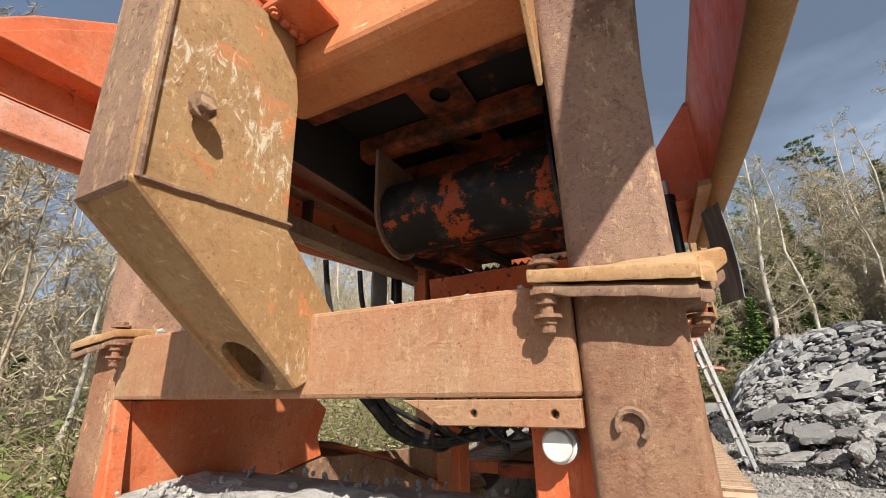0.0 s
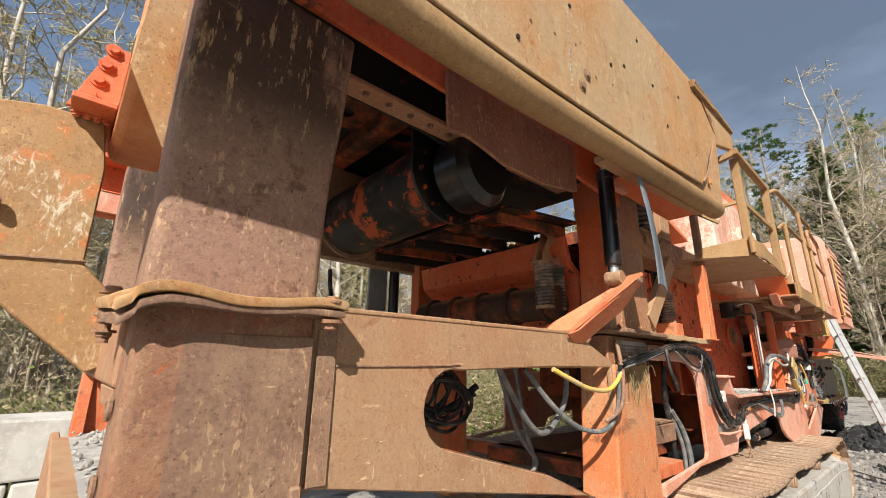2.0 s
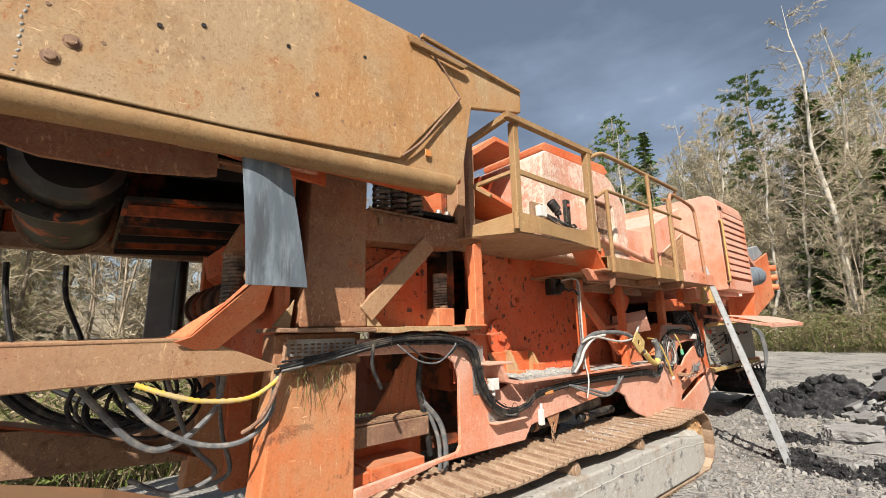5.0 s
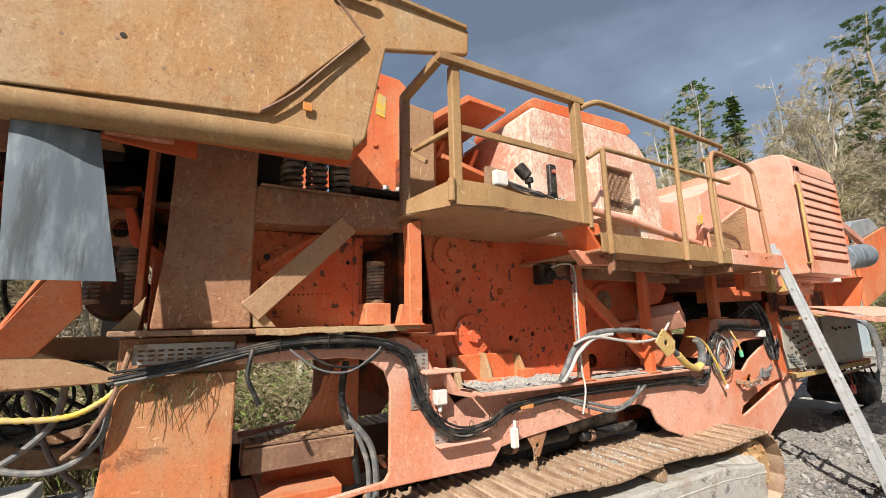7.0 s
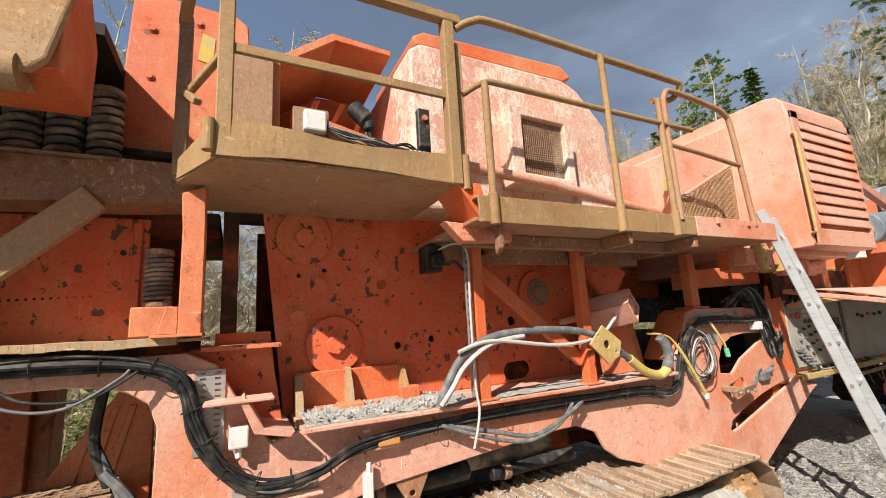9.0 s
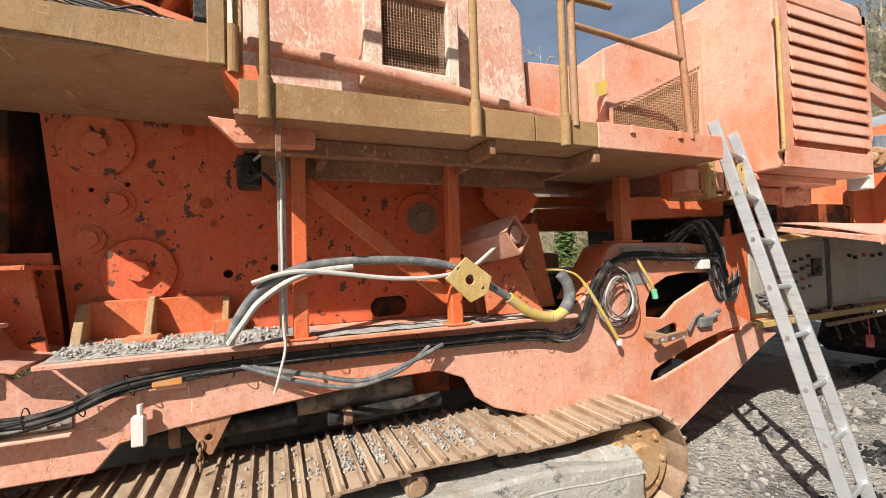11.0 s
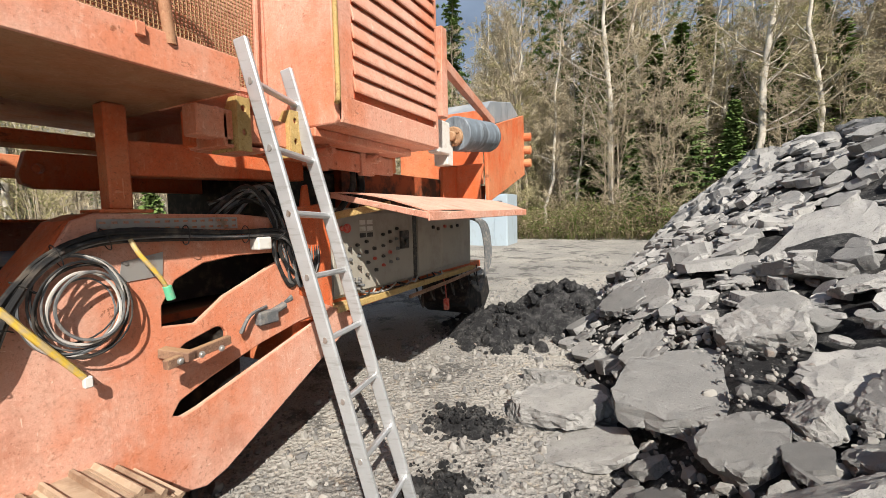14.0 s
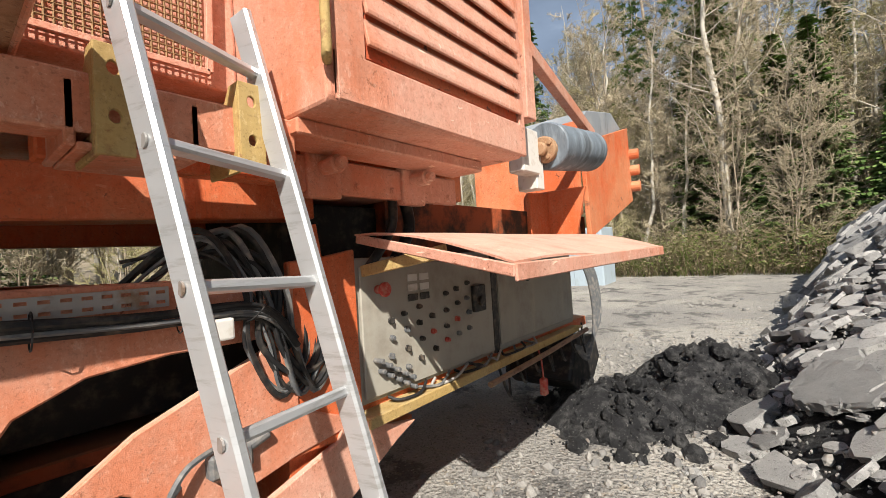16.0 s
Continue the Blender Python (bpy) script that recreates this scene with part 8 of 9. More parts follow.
box(bm, 0.34, 0.40, 4.68, 4.76, 1.14, 1.23, 0.008, 2)
cyl(bm, (0.37, 4.72, 1.14), (0.37, 4.72, 1.10), 0.013, 10)
solo("junction_box", bm, M_white, "grey-white junction box on the chassis", "box")
bm = B()
box(bm, 0.325, 0.40, 8.77, 8.86, 1.42, 1.49, 0.008, 2)
solo("white_box", bm, M_white, "small white plastic box below the cables", "box")
bm = B()
holes = [ring(6.80, 1.44, 0.026, 0.026, 12), ring(6.735, 1.50, 0.008, 0.008, 8), ring(6.875, 1.39, 0.008, 0.008, 8)]
prism(bm, [(6.66, 1.45), (6.78, 1.56), (6.93, 1.45), (6.90, 1.36), (6.80, 1.32)], "x", 0.545, 0.56, holes, bev=0.003)
solo("loose_plate", bm, M_yellow_rust, "yellow rusty plate with a hole threaded on the cable", "plate")
bm = B()
prism(bm, [(8.12, 1.33), (8.30, 1.34), (8.31, 1.45), (8.14, 1.42)], "x", 0.321, 0.325, bev=0)
part("type_plate", bm, M_zinc, crusher, "scratched grey type plate")
bm = B()
beam(bm, (0.32, 8.27, 0.985), (0.46, 8.33, 0.965), 0.05, 0.045)
beam(bm, (0.44, 8.22, 0.955), (0.40, 8.56, 0.975), 0.035, 0.045)
jl = solo("jack_bracket", bm, M_brown, "rusty angle bracket sticking out of the chassis", "bracket")
bm = B()
for k in range(3):
    bolt(bm, (0.452, 8.28 + 0.1 * k, 0.958), (1, 0, 0), 0.011, 0.01)
pieces("bracket_bolt", bm, M_zinc, jl)
bm = B()
box(bm, 0.24, 0.36, 8.78, 8.92, 0.98, 1.06, 0.01)
cyl(bm, (0.28, 8.9, 1.04), (0.30, 9.06, 1.10), 0.03, 12, bev=0.004)
cyl(bm, (0.33, 8.84, 1.02), (0.34, 8.98, 1.07), 0.022, 12, bev=0.004)
tube(bm, [(0.30, 8.72, 1.0), (0.36, 8.66, 0.98), (0.36, 8.72, 1.06), (0.32, 8.86, 1.08)], 0.01, 6, 5)
solo("valve_block", bm, M_grey, "grey valve block with hose ends", "valve")
# clutter on the walkway: lamp, camera, box, cables, light
bm = B()
box(bm, 0.68, 0.71, 4.90, 5.06, 2.45, 2.63, 0.004)
bx = solo("switch_box", bm, M_brown, "white switch box on a rusty plate", "box")
bm = B()
box(bm, 0.71, 0.76, 4.94, 5.04, 2.50, 2.60, 0.01, 2)
part("box_cover", bm, M_white, bx, "white box cover")
bm = B()
cyl(bm, (0.70, 5.17, 2.68), (0.72, 5.24, 2.60), 0.042, 14, bev=0.012)
cyl(bm, (0.72, 5.24, 2.60), (0.72, 5.25, 2.56), 0.03, 12, bev=0.006)
tube(bm, [(0.72, 5.24, 2.57), (0.72, 5.25, 2.52), (0.71, 5.24, 2.44)], 0.01, 8, 4)
solo("work_lamp", bm, M_black, "black work lamp on the walkway edge", "lamp", smooth=True)
bm = B()
beam(bm, (0.70, 5.04, 2.535), (0.72, 5.44, 2.46), 0.04, 0.05)
beam(bm, (0.72, 5.40, 2.47), (0.72, 5.68, 2.45), 0.03, 0.04)
solo("lamp_bar", bm, M_frame, "dusty bar carrying cables along the walkway edge", "bar")
bm = B()
box(bm, 0.735, 0.765, 5.42, 5.53, 2.425, 2.475, 0.006)
ll = solo("led_light", bm, M_black, "small rectangular work light lying on the kick plate", "lamp")
bm = B()
for i in range(4):
    for j in range(2):
        box(bm, 0.765, 0.770, 5.43 + 0.024 * i, 5.447 + 0.024 * i, 2.431 + 0.02 * j, 2.447 + 0.02 * j, 0.002)
pieces("light_lens", bm, M_white, ll, "pale lenses")
for k in range(7):
    pts = [(0.73, 5.02, 2.55), (0.76, 5.10 + r.uniform(0, .05), 2.50 + r.uniform(-.03, .02)), (0.77, 5.25 + r.uniform(-.04, .04), 2.46 + r.uniform(-.02, .03)), (0.76, 5.38 + r.uniform(-.04, .04), 2.47 + r.uniform(-.03, .03)), (0.74, 5.5, 2.46)]
    bm = B()
    tube(bm, pts, 0.005, 5, 5)
    solo("thin_cable", bm, (M_black, M_grey, M_black)[k % 3], "thin cable tangled at the work lamp", "cable", "lamp cables", smooth=True)
bm = B()
box(bm, 0.56, 0.60, 5.56, 5.63, 2.52, 2.80, 0.006)
ctl = solo("push_button_box", bm, M_switch, "dark push-button box beside the post", "control box")
bm = B()
cyl(bm, (0.60, 5.595, 2.74), (0.615, 5.595, 2.74), 0.016, 12)
part("red_button", bm, M_redbtn, ctl)
# cables under the rear frame, seen through the long opening
for k in range(10):
    cy, cz, rr = 2.55 + r.uniform(-0.12, 0.12), 1.20 + r.uniform(-0.06, 0.06), 0.16 + r.uniform(-0.05, 0.06)
    x = -1.05 + 0.05 * k
    n = 18
    pts = [(x + 0.12 * math.sin(a + k), cy + rr * 1.3 * math.cos(a), cz + rr * math.sin(a)) for a in [i * math.tau / n for i in range(n + 1)]]
    bm = B()
    tube(bm, pts, r.choice((0.010, 0.014)), 6, 2)
    solo("coiled_cable", bm, M_black, "black cable hanging in coils inside the frame", "cable", "frame cables", smooth=True)
for k, (pts, rad, mat) in enumerate((
    ([(-1.35, 1.75, 1.36), (-1.30, 1.85, 1.25), (-1.25, 2.05, 1.08), (-1.15, 2.35, 1.0), (-0.95, 2.7, 1.05), (-0.8, 2.95, 1.2)], 0.030, M_black),
    ([(-1.30, 1.85, 1.36), (-1.26, 1.95, 1.22), (-1.2, 2.15, 1.08), (-1.1, 2.45, 1.02), (-0.9, 2.75, 1.08), (-0.8, 2.98, 1.25)], 0.026, M_black),
    ([(0.16, 2.35, 1.385), (0.22, 2.50, 1.20), (0.26, 2.70, 1.075), (0.30, 2.90, 1.06), (0.32, 3.03, 1.18), (0.33, 3.06, 1.38), (0.34, 3.2, 1.46)], 0.014, M_grey),
    ([(0.10, 2.2, 1.40), (0.10, 2.45, 1.1), (0.10, 2.62, 1.05), (0.10, 2.8, 1.2), (0.10, 2.84, 1.38)], 0.016, M_grey),
    ([(0.31, 3.10, 1.55), (0.35, 3.06, 1.35), (0.36, 2.98, 1.18), (0.30, 2.9, 1.1)], 0.012, M_brown),
    ([(-0.25, 2.6, 1.40), (-0.22, 2.75, 1.0), (-0.2, 2.9, 0.8), (-0.25, 2.7, 0.72), (-0.4, 2.5, 0.8)], 0.014, M_grey),
    ([(-0.35, 2.9, 1.40), (-0.32, 2.95, 1.0), (-0.3, 3.0, 0.75), (-0.45, 2.8, 0.66)], 0.014, M_grey),
    ([(0.15, 4.18, 1.42), (0.14, 4.16, 1.20), (0.13, 4.22, 1.0), (0.12, 4.28, 0.70)], 0.022, M_black),
    ([(0.16, 4.20, 1.08), (0.18, 4.32, 0.94), (0.20, 4.36, 0.78), (0.20, 4.36, 0.60)], 0.020, M_grey),
    ([(0.13, 4.16, 1.20), (0.15, 4.26, 0.98), (0.17, 4.32, 0.80), (0.17, 4.33, 0.60)], 0.016, M_grey),
)):
    bm = B()
    tube(bm, pts, rad, 8, 7)
    solo("frame_hose", bm, mat, "hose slung through the rear frame", "hose", "frame hoses", smooth=True)
bm = B()
pts = [(0.29, 2.42, 1.385), (0.32, 2.55, 1.33), (0.33, 2.70, 1.285), (0.33, 2.90, 1.275), (0.335, 3.02, 1.33), (0.34, 3.12, 1.42), (0.34, 3.28, 1.47)]
tube(bm, pts, lambda f: 0.013 + 0.002 * math.sin(f * 190), 10, 12)
solo("yellow_conduit", bm, M_yellow, "ribbed yellow conduit hanging at the frame opening", "conduit", smooth=True)

# ---------- rubble heap ----------
def chunk_mesh(seed, flat, fine):
    r = random.Random(seed)
    bm = B()
    n = r.randint(9, 13)
    for k in range(n):
        a = (k + r.uniform(-0.35, 0.35)) * math.tau / n
        e = r.uniform(0.72, 1.0)
        w = r.uniform(0.86, 1.06)
        z0, z1 = -flat * r.uniform(0.75, 1.0), flat * r.uniform(0.8, 1.0)
        bm.verts.new((math.cos(a) * e, math.sin(a) * e * 0.82, z1))
        bm.verts.new((math.cos(a) * e * w, math.sin(a) * e * 0.82 * w, z0))
    bmesh.ops.convex_hull(bm, input=bm.verts[:])
    bmesh.ops.delete(bm, geom=[v for v in bm.verts if not v.link_faces], context="VERTS")
    bmesh.ops.triangulate(bm, faces=bm.faces[:])
    for _ in range(3 if fine else 1):
        longest = [e for e in bm.edges if e.calc_length() > (0.16 if fine else 0.5)]
        if longest:
            bmesh.ops.subdivide_edges(bm, edges=longest, cuts=1)
            bmesh.ops.triangulate(bm, faces=bm.faces[:])
    bmesh.ops.recalc_face_normals(bm, faces=bm.faces[:])
    for v in bm.verts:
        c = v.co.copy()
        rim = min(1.0, math.hypot(c.x, c.y / 0.82))
        q = noise.noise_vector(c * 2.1 + Vector((seed, 0, 0))) * 0.08 + noise.noise_vector(c * 6.5 + Vector((0, seed, 0))) * 0.075 * (0.4 + 0.6 * rim)
        v.co += Vector((q.x, q.y, q.z * (0.25 if flat < 0.3 else 0.8)))
        if fine:
            side_ = min(1.0, max(0.0, (rim - 0.62) / 0.25))
            v.co += noise.noise_vector(c * 14) * (0.012 + 0.035 * side_)
    return bm_mesh("rubble_chunk", bm, M_rubble)


FLAT = (0.15, 0.12, 0.18, 0.26, 0.36, 0.44, 0.32, 0.13, 0.20, 0.40, 0.26, 0.15)
chunks = [chunk_mesh(100 + k, f, True) for k, f in enumerate(FLAT)]
rough_chunks = [chunk_mesh(100 + k, f, False) for k, f in enumerate(FLAT)]
gx2, gy2 = [0.8 + 0.22 * i for i in range(52)], [7.8 + 0.22 * i for i in range(100)]
verts, n2 = [], len(gx2)
for y in gy2:
    for x in gx2:
        h = heap(x, y)
        verts.append((x, y, level(x, y) - 0.05 + (h + 0.07 * noise.noise((x * 3, y * 3, 1)) * min(1, h * 3) if h > 0.02 else -0.12)))
faces = [(j * n2 + i, j * n2 + i + 1, (j + 1) * n2 + i + 1, (j + 1) * n2 + i) for j in range(len(gy2) - 1) for i in range(n2 - 1)]
me = bpy.data.meshes.new("rubble_heap")
me.from_pydata(verts, [], faces)
me.materials.append(M_crumb)
rubble = tagged(new("rubble_heap", me), "heap of broken grey asphalt slabs and black crumbs", "rubble heap", kind="stuff")
r = random.Random(77)
spots = []
# large flat slabs lying at the toe
for x, y, sz, k, tilt, turn in ((1.95, 9.95, 0.36, 7, 8, 70), (1.60, 10.25, 0.30, 4, 10, 10), (2.25, 10.9, 0.30, 1, 25, 120), (2.95, 10.6, 0.30, 4, 18, 45), (3.4, 11.6, 0.38, 0, 34, 200), (2.25, 12.0, 0.34, 1, 14, 10), (1.70, 9.1, 0.30, 3, 6, 160), (2.3, 9.0, 0.26, 5, 12, 80), (2.9, 9.0, 0.28, 3, 20, 300), (3.4, 9.7, 0.34, 2, 28, 15), (1.5, 10.9, 0.26, 6, 10, 210), (2.6, 8.55, 0.28, 4, 15, 140), (3.2, 8.7, 0.28, 0, 24, 250)):
    spots.append((x, y, sz, k, tilt, turn))
SLABS = (((2.60, 10.25, 0.46), (-0.12, -0.22, 0.97), 0.66, 1, 30), ((3.72, 12.4, 1.24), (-0.38, -0.48, 0.78), 0.62, 7, 80), ((3.45, 10.0, 0.62), (-0.2, -0.25, 0.94), 0.50, 4, 10), ((1.72, 10.25, 0.16), (-0.1, -0.05, 1), 0.38, 3, 70), ((1.98, 12.05, 0.62), (-0.45, -0.3, 0.84), 0.34, 0, 20))


def free_spot(x, y, sz, near):
    return all(math.hypot(x - p[0], y - p[1]) > 0.72 * (sz + p[2]) for p in near) and all(math.hypot(x - c[0][0], y - c[0][1]) > 0.85 * c[2] + 0.4 * sz for c in SLABS)


big = list(spots)
tries = 0
while len(big) < 420 and tries < 9000:
    tries += 1
    y = 8.0 + 11.5 * r.random() ** 1.1
    x = toe(y) - 0.15 + 4.6 * r.random() ** 1.1
    sz = r.choice((0.34, 0.26, 0.26, 0.20, 0.20, 0.16, 0.16, 0.13)) * r.uniform(0.85, 1.15)
    if math.hypot(x - 2.2, y - 7.5) < 1.1 or heap(x, y) < 0.03 or not free_spot(x, y, sz, big):
        continue
    big.append((x, y, sz, r.choice((0, 1, 2, 2, 3, 4, 6, 7, 8, 10, 11)), r.gauss(0, 17), r.random() * 360))
spots = big
tries = 0
while len(spots) < 4300 and tries < 60000:
    tries += 1
    y = 8.0 + 16 * r.random() ** 1.25
    x = toe(y) - 0.5 + 6.8 * r.random() ** 1.1
    if math.hypot(x - 2.2, y - 7.5) < 1.0:
        continue
    h = heap(x, y)
    if h <= 0.01 and r.random() < 0.8:
        continue
    if any(math.hypot(x - c[0][0], y - c[0][1]) < 0.72 * c[2] for c in SLABS):
        continue
    q_ = r.random()
    sz = r.uniform(0.035, 0.09) if q_ < 0.75 else r.uniform(0.09, 0.17)
    if y > 17 and q_ > 0.6:
        sz = r.uniform(0.15, 0.34)
    if h <= 0.01:
        sz *= 0.5
    spots.append((x, y, sz, r.randrange(12), r.gauss(0, 24), r.random() * 360))
spots.sort(key=lambda s_: math.hypot(s_[0] - 2.2, s_[1] - 8.6) - 4.0 * s_[2])


def spot_matrix(sp, r):
    x, y, sz, k, tilt, turn = sp
    z = level(x, y) + heap(x, y)
    e = 0.3
    sx = (heap(x + e, y) - heap(x - e, y)) / (2 * e)
    sy = (heap(x, y + e) - heap(x, y - e)) / (2 * e)
    nrm = Vector((-sx * 0.8, -sy * 0.8, 1)).normalized()
    q = nrm.to_track_quat("Z", "Y").to_matrix().to_4x4()
    return Matrix.Translation((x, y, z + sz * 0.10)) @ q @ pose(0, 0, 0, tilt, r.uniform(-8, 8), turn) @ Matrix.Diagonal((sz, sz * r.uniform(0.7, 1.0), sz * r.uniform(0.8, 1.15), 1))


r = random.Random(78)
# large slabs lying on the slope
for (c, nrm, sz, k, turn) in SLABS:
    ob = new("rubble_chunk", chunks[k])
    ob.parent = rubble
    ob.matrix_basis = Matrix.Translation(c) @ Vector(nrm).to_track_quat("Z", "Y").to_matrix().to_4x4() @ pose(0, 0, 0, 0, 0, turn) @ Matrix.Diagonal((sz, sz * 0.95, sz * 0.7, 1))
for sp in spots[:285]:
    ob = new("rubble_chunk", chunks[sp[3]])
    ob.parent = rubble
    ob.matrix_basis = spot_matrix(sp, r)
vv, ff = [], []
for sp in spots[285:]:
    m = spot_matrix(sp, r)
    me0 = rough_chunks[sp[3]]
    base = len(vv)
    vv += [tuple(m @ v.co) for v in me0.vertices]
    ff += [tuple(base + i for i in p.vertices) for p in me0.polygons]
me = bpy.data.meshes.new("far_rubble")
me.from_pydata(vv, [], ff)
me.materials.append(M_rubble)
fr = new("far_rubble", me)
fr.parent = rubble
tagged(fr, "smaller broken slabs further up the heap", kind="stuff")
# pebbles on the yard
r = random.Random(5)
ico = B()
bmesh.ops.create_icosphere(ico, subdivisions=1, radius=1)
iv = [v.co.copy() for v in ico.verts]
iff = [[v.index for v in f.verts] for f in ico.faces]
ico.free()
vv, ff = [], []
for k in range(9000):
    y = 7.2 + 8.5 * r.random() ** 1.4 if k % 5 else r.uniform(-1, 20)
    x = r.uniform(-0.4, 3.2)
    if 0.0 < x < 0.75 and y < 8.25:
        continue
    q = r.uniform(0.006, 0.02) if r.random() < 0.85 else r.uniform(0.02, 0.055)
    m = Matrix.Translation((x, y, level(x, y) + heap(x, y) + q * 0.15)) @ Euler((r.random() * 6, r.random() * 6, r.random() * 6)).to_matrix().to_4x4() @ Matrix.Diagonal((q, q * r.uniform(0.6, 1), q * r.uniform(0.4, 0.8), 1))
    base = len(vv)
    vv += [tuple(m @ (v * (1 + 0.25 * noise.noise(v * 2 + Vector((k, 0, 0)))))) for v in iv]
    ff += [tuple(base + i for i in f) for f in iff]
me = bpy.data.meshes.new("pebbles")
me.from_pydata(vv, [], ff)
me.materials.append(M_pebble)
tagged(new("pebbles", me), "loose stones scattered over the gravel yard", "stones", kind="stuff")

# ---------- concrete blocks beyond the rear frame ----------
wall = thing("block_wall", "wall of large white-grey concrete blocks at the edge of the yard", "wall", (-3.6, 0.0, -0.4), kind="structure")
for row in range(3):
    for k in range(9):
        y0 = -4.2 + 1.02 * k + (0.5 if row % 2 else 0)
        if y0 > 1.2 - 0.4 * row:
            continue
        bm = B()
        z0 = -0.55 + 0.49 * row
        jx = 0.02 * noise.noise((k * 3.1, row * 5.7, 0))
        box(bm, -4.1 + jx, -3.5 + jx, y0 + 0.012, y0 + 1.008, z0 + 0.006, z0 + 0.484, 0.02, 2)
        warp(bm, lambda c: tuple(0.012 * v for v in noise.noise_vector(c * 3)))
        part("concrete_block", bm, M_concrete, wall)

# ---------- forest ----------
def limb(vv, ff, pts, radii, seg):
    """A tapered limb through points, appended to lists."""
    base = len(vv)
    n = len(pts)
    side = None
    for i, c in enumerate(pts):
        d = (pts[min(i + 1, n - 1)] - pts[max(i - 1, 0)]).normalized()
        side = d.orthogonal().normalized() if side is None else (side - d * side.dot(d)).normalized()
        u = d.cross(side)
        for k in range(seg):
            a = k * math.tau / seg
            vv.append(tuple(c + (side * math.cos(a) + u * math.sin(a)) * radii[i]))
    for i in range(n - 1):
        for k in range(seg):
            ff.append((base + i * seg + k, base + i * seg + (k + 1) % seg, base + (i + 1) * seg + (k + 1) % seg, base + (i + 1) * seg + k))


def list_mesh(name, vv, ff, mat, smooth=False):
    me = bpy.data.meshes.new(name)
    me.from_pydata(vv, [], ff)
    me.materials.append(mat)
    if smooth:
        me.polygons.foreach_set("use_smooth", [True] * len(me.polygons))
    return me


def bare_tree(seed, height, birch, stems=1, dense=1.0):
    r = random.Random(seed)
    tree = thing("birch_tree" if birch else "bare_tree", "slender white-barked birch with bare budding twigs" if birch else "bare grey-brown tree with budding twigs", "tree", group="forest trees")
    tv, tf, cv, cf = [], [], [], []
    for s_ in range(stems):
        lean = Vector((r.uniform(-1, 1), r.uniform(-1, 1), 0)) * (0.05 if stems == 1 else 0.16)
        off = Vector((r.uniform(-0.25, 0.25), r.uniform(-0.25, 0.25), 0)) * (stems > 1)
        hgt = height * r.uniform(0.8, 1.0)
        n = 9
        pts = [off + lean * hgt * (i / n) ** 1.2 + Vector((r.uniform(-1, 1), r.uniform(-1, 1), 0)) * 0.012 * hgt * (i > 0) + Vector((0, 0, hgt * i / n - 0.3 * (i == 0))) for i in range(n + 1)]
        r0 = 0.0078 * hgt * r.uniform(0.8, 1.15) / (1 + 0.25 * (stems - 1))
        limb(tv, tf, pts, [r0 * (1 - i / n) ** 0.85 + 0.006 for i in range(n + 1)], 7)
        for b in range(int((30 if birch else 36) * dense)):
            f = r.uniform(0.22 if birch else 0.12, 0.97)
            i = min(int(f * n), n - 1)
            p = pts[i].lerp(pts[i + 1], f * n - i)
            a = r.random() * math.tau
            ln = hgt * (0.06 + 0.15 * (1 - f)) * r.uniform(0.6, 1.25)
            d = Vector((math.cos(a), math.sin(a), r.uniform(0.35, 1.0))).normalized()
            q = [p]
            for k in range(3):
                q.append(q[-1] + (d + Vector((r.uniform(-.25, .25), r.uniform(-.25, .25), 0.15 * k))) * ln / 3)
            rb = r0 * 0.30 * (1 - f * 0.7)
            limb(tv, tf, q, [rb, rb * 0.7, rb * 0.45, 0.003], 4)
            for t in range(int(11 * dense)):
                g = r.uniform(0.2, 1.0) * 2.999
                j = int(g)
                s0 = q[j].lerp(q[j + 1], g - j)
                dd = (d + Vector((r.uniform(-1, 1), r.uniform(-1, 1), r.uniform(-0.5, 0.9)))).normalized()
                l2 = ln * r.uniform(0.22, 0.5)
                m_ = s0 + dd * l2 * 0.5 + Vector((0, 0, r.uniform(-.06, .06) * l2))
                e_ = s0 + dd * l2 + Vector((0, 0, (-0.25 if birch else 0.1) * l2))
                limb(cv, cf, [s0, m_, e_], [0.011, 0.008, 0.004], 3)
                for _ in range(5):
                    c0 = s0.lerp(e_, r.uniform(0.3, 1.0))
                    d3 = Vector((r.uniform(-1, 1), r.uniform(-1, 1), r.uniform(-0.8, 0.6))).normalized() * l2 * 0.4
                    limb(cv, cf, [c0, c0 + d3], [0.0075, 0.004], 3)
    for nm, v_, f_, mt in (("trunk", tv, tf, M_birch if birch else M_bark), ("crown", cv, cf, M_twig)):
        ob = new(nm, list_mesh(nm, v_, f_, mt, nm == "trunk"))
        ob.parent = tree
    return tree


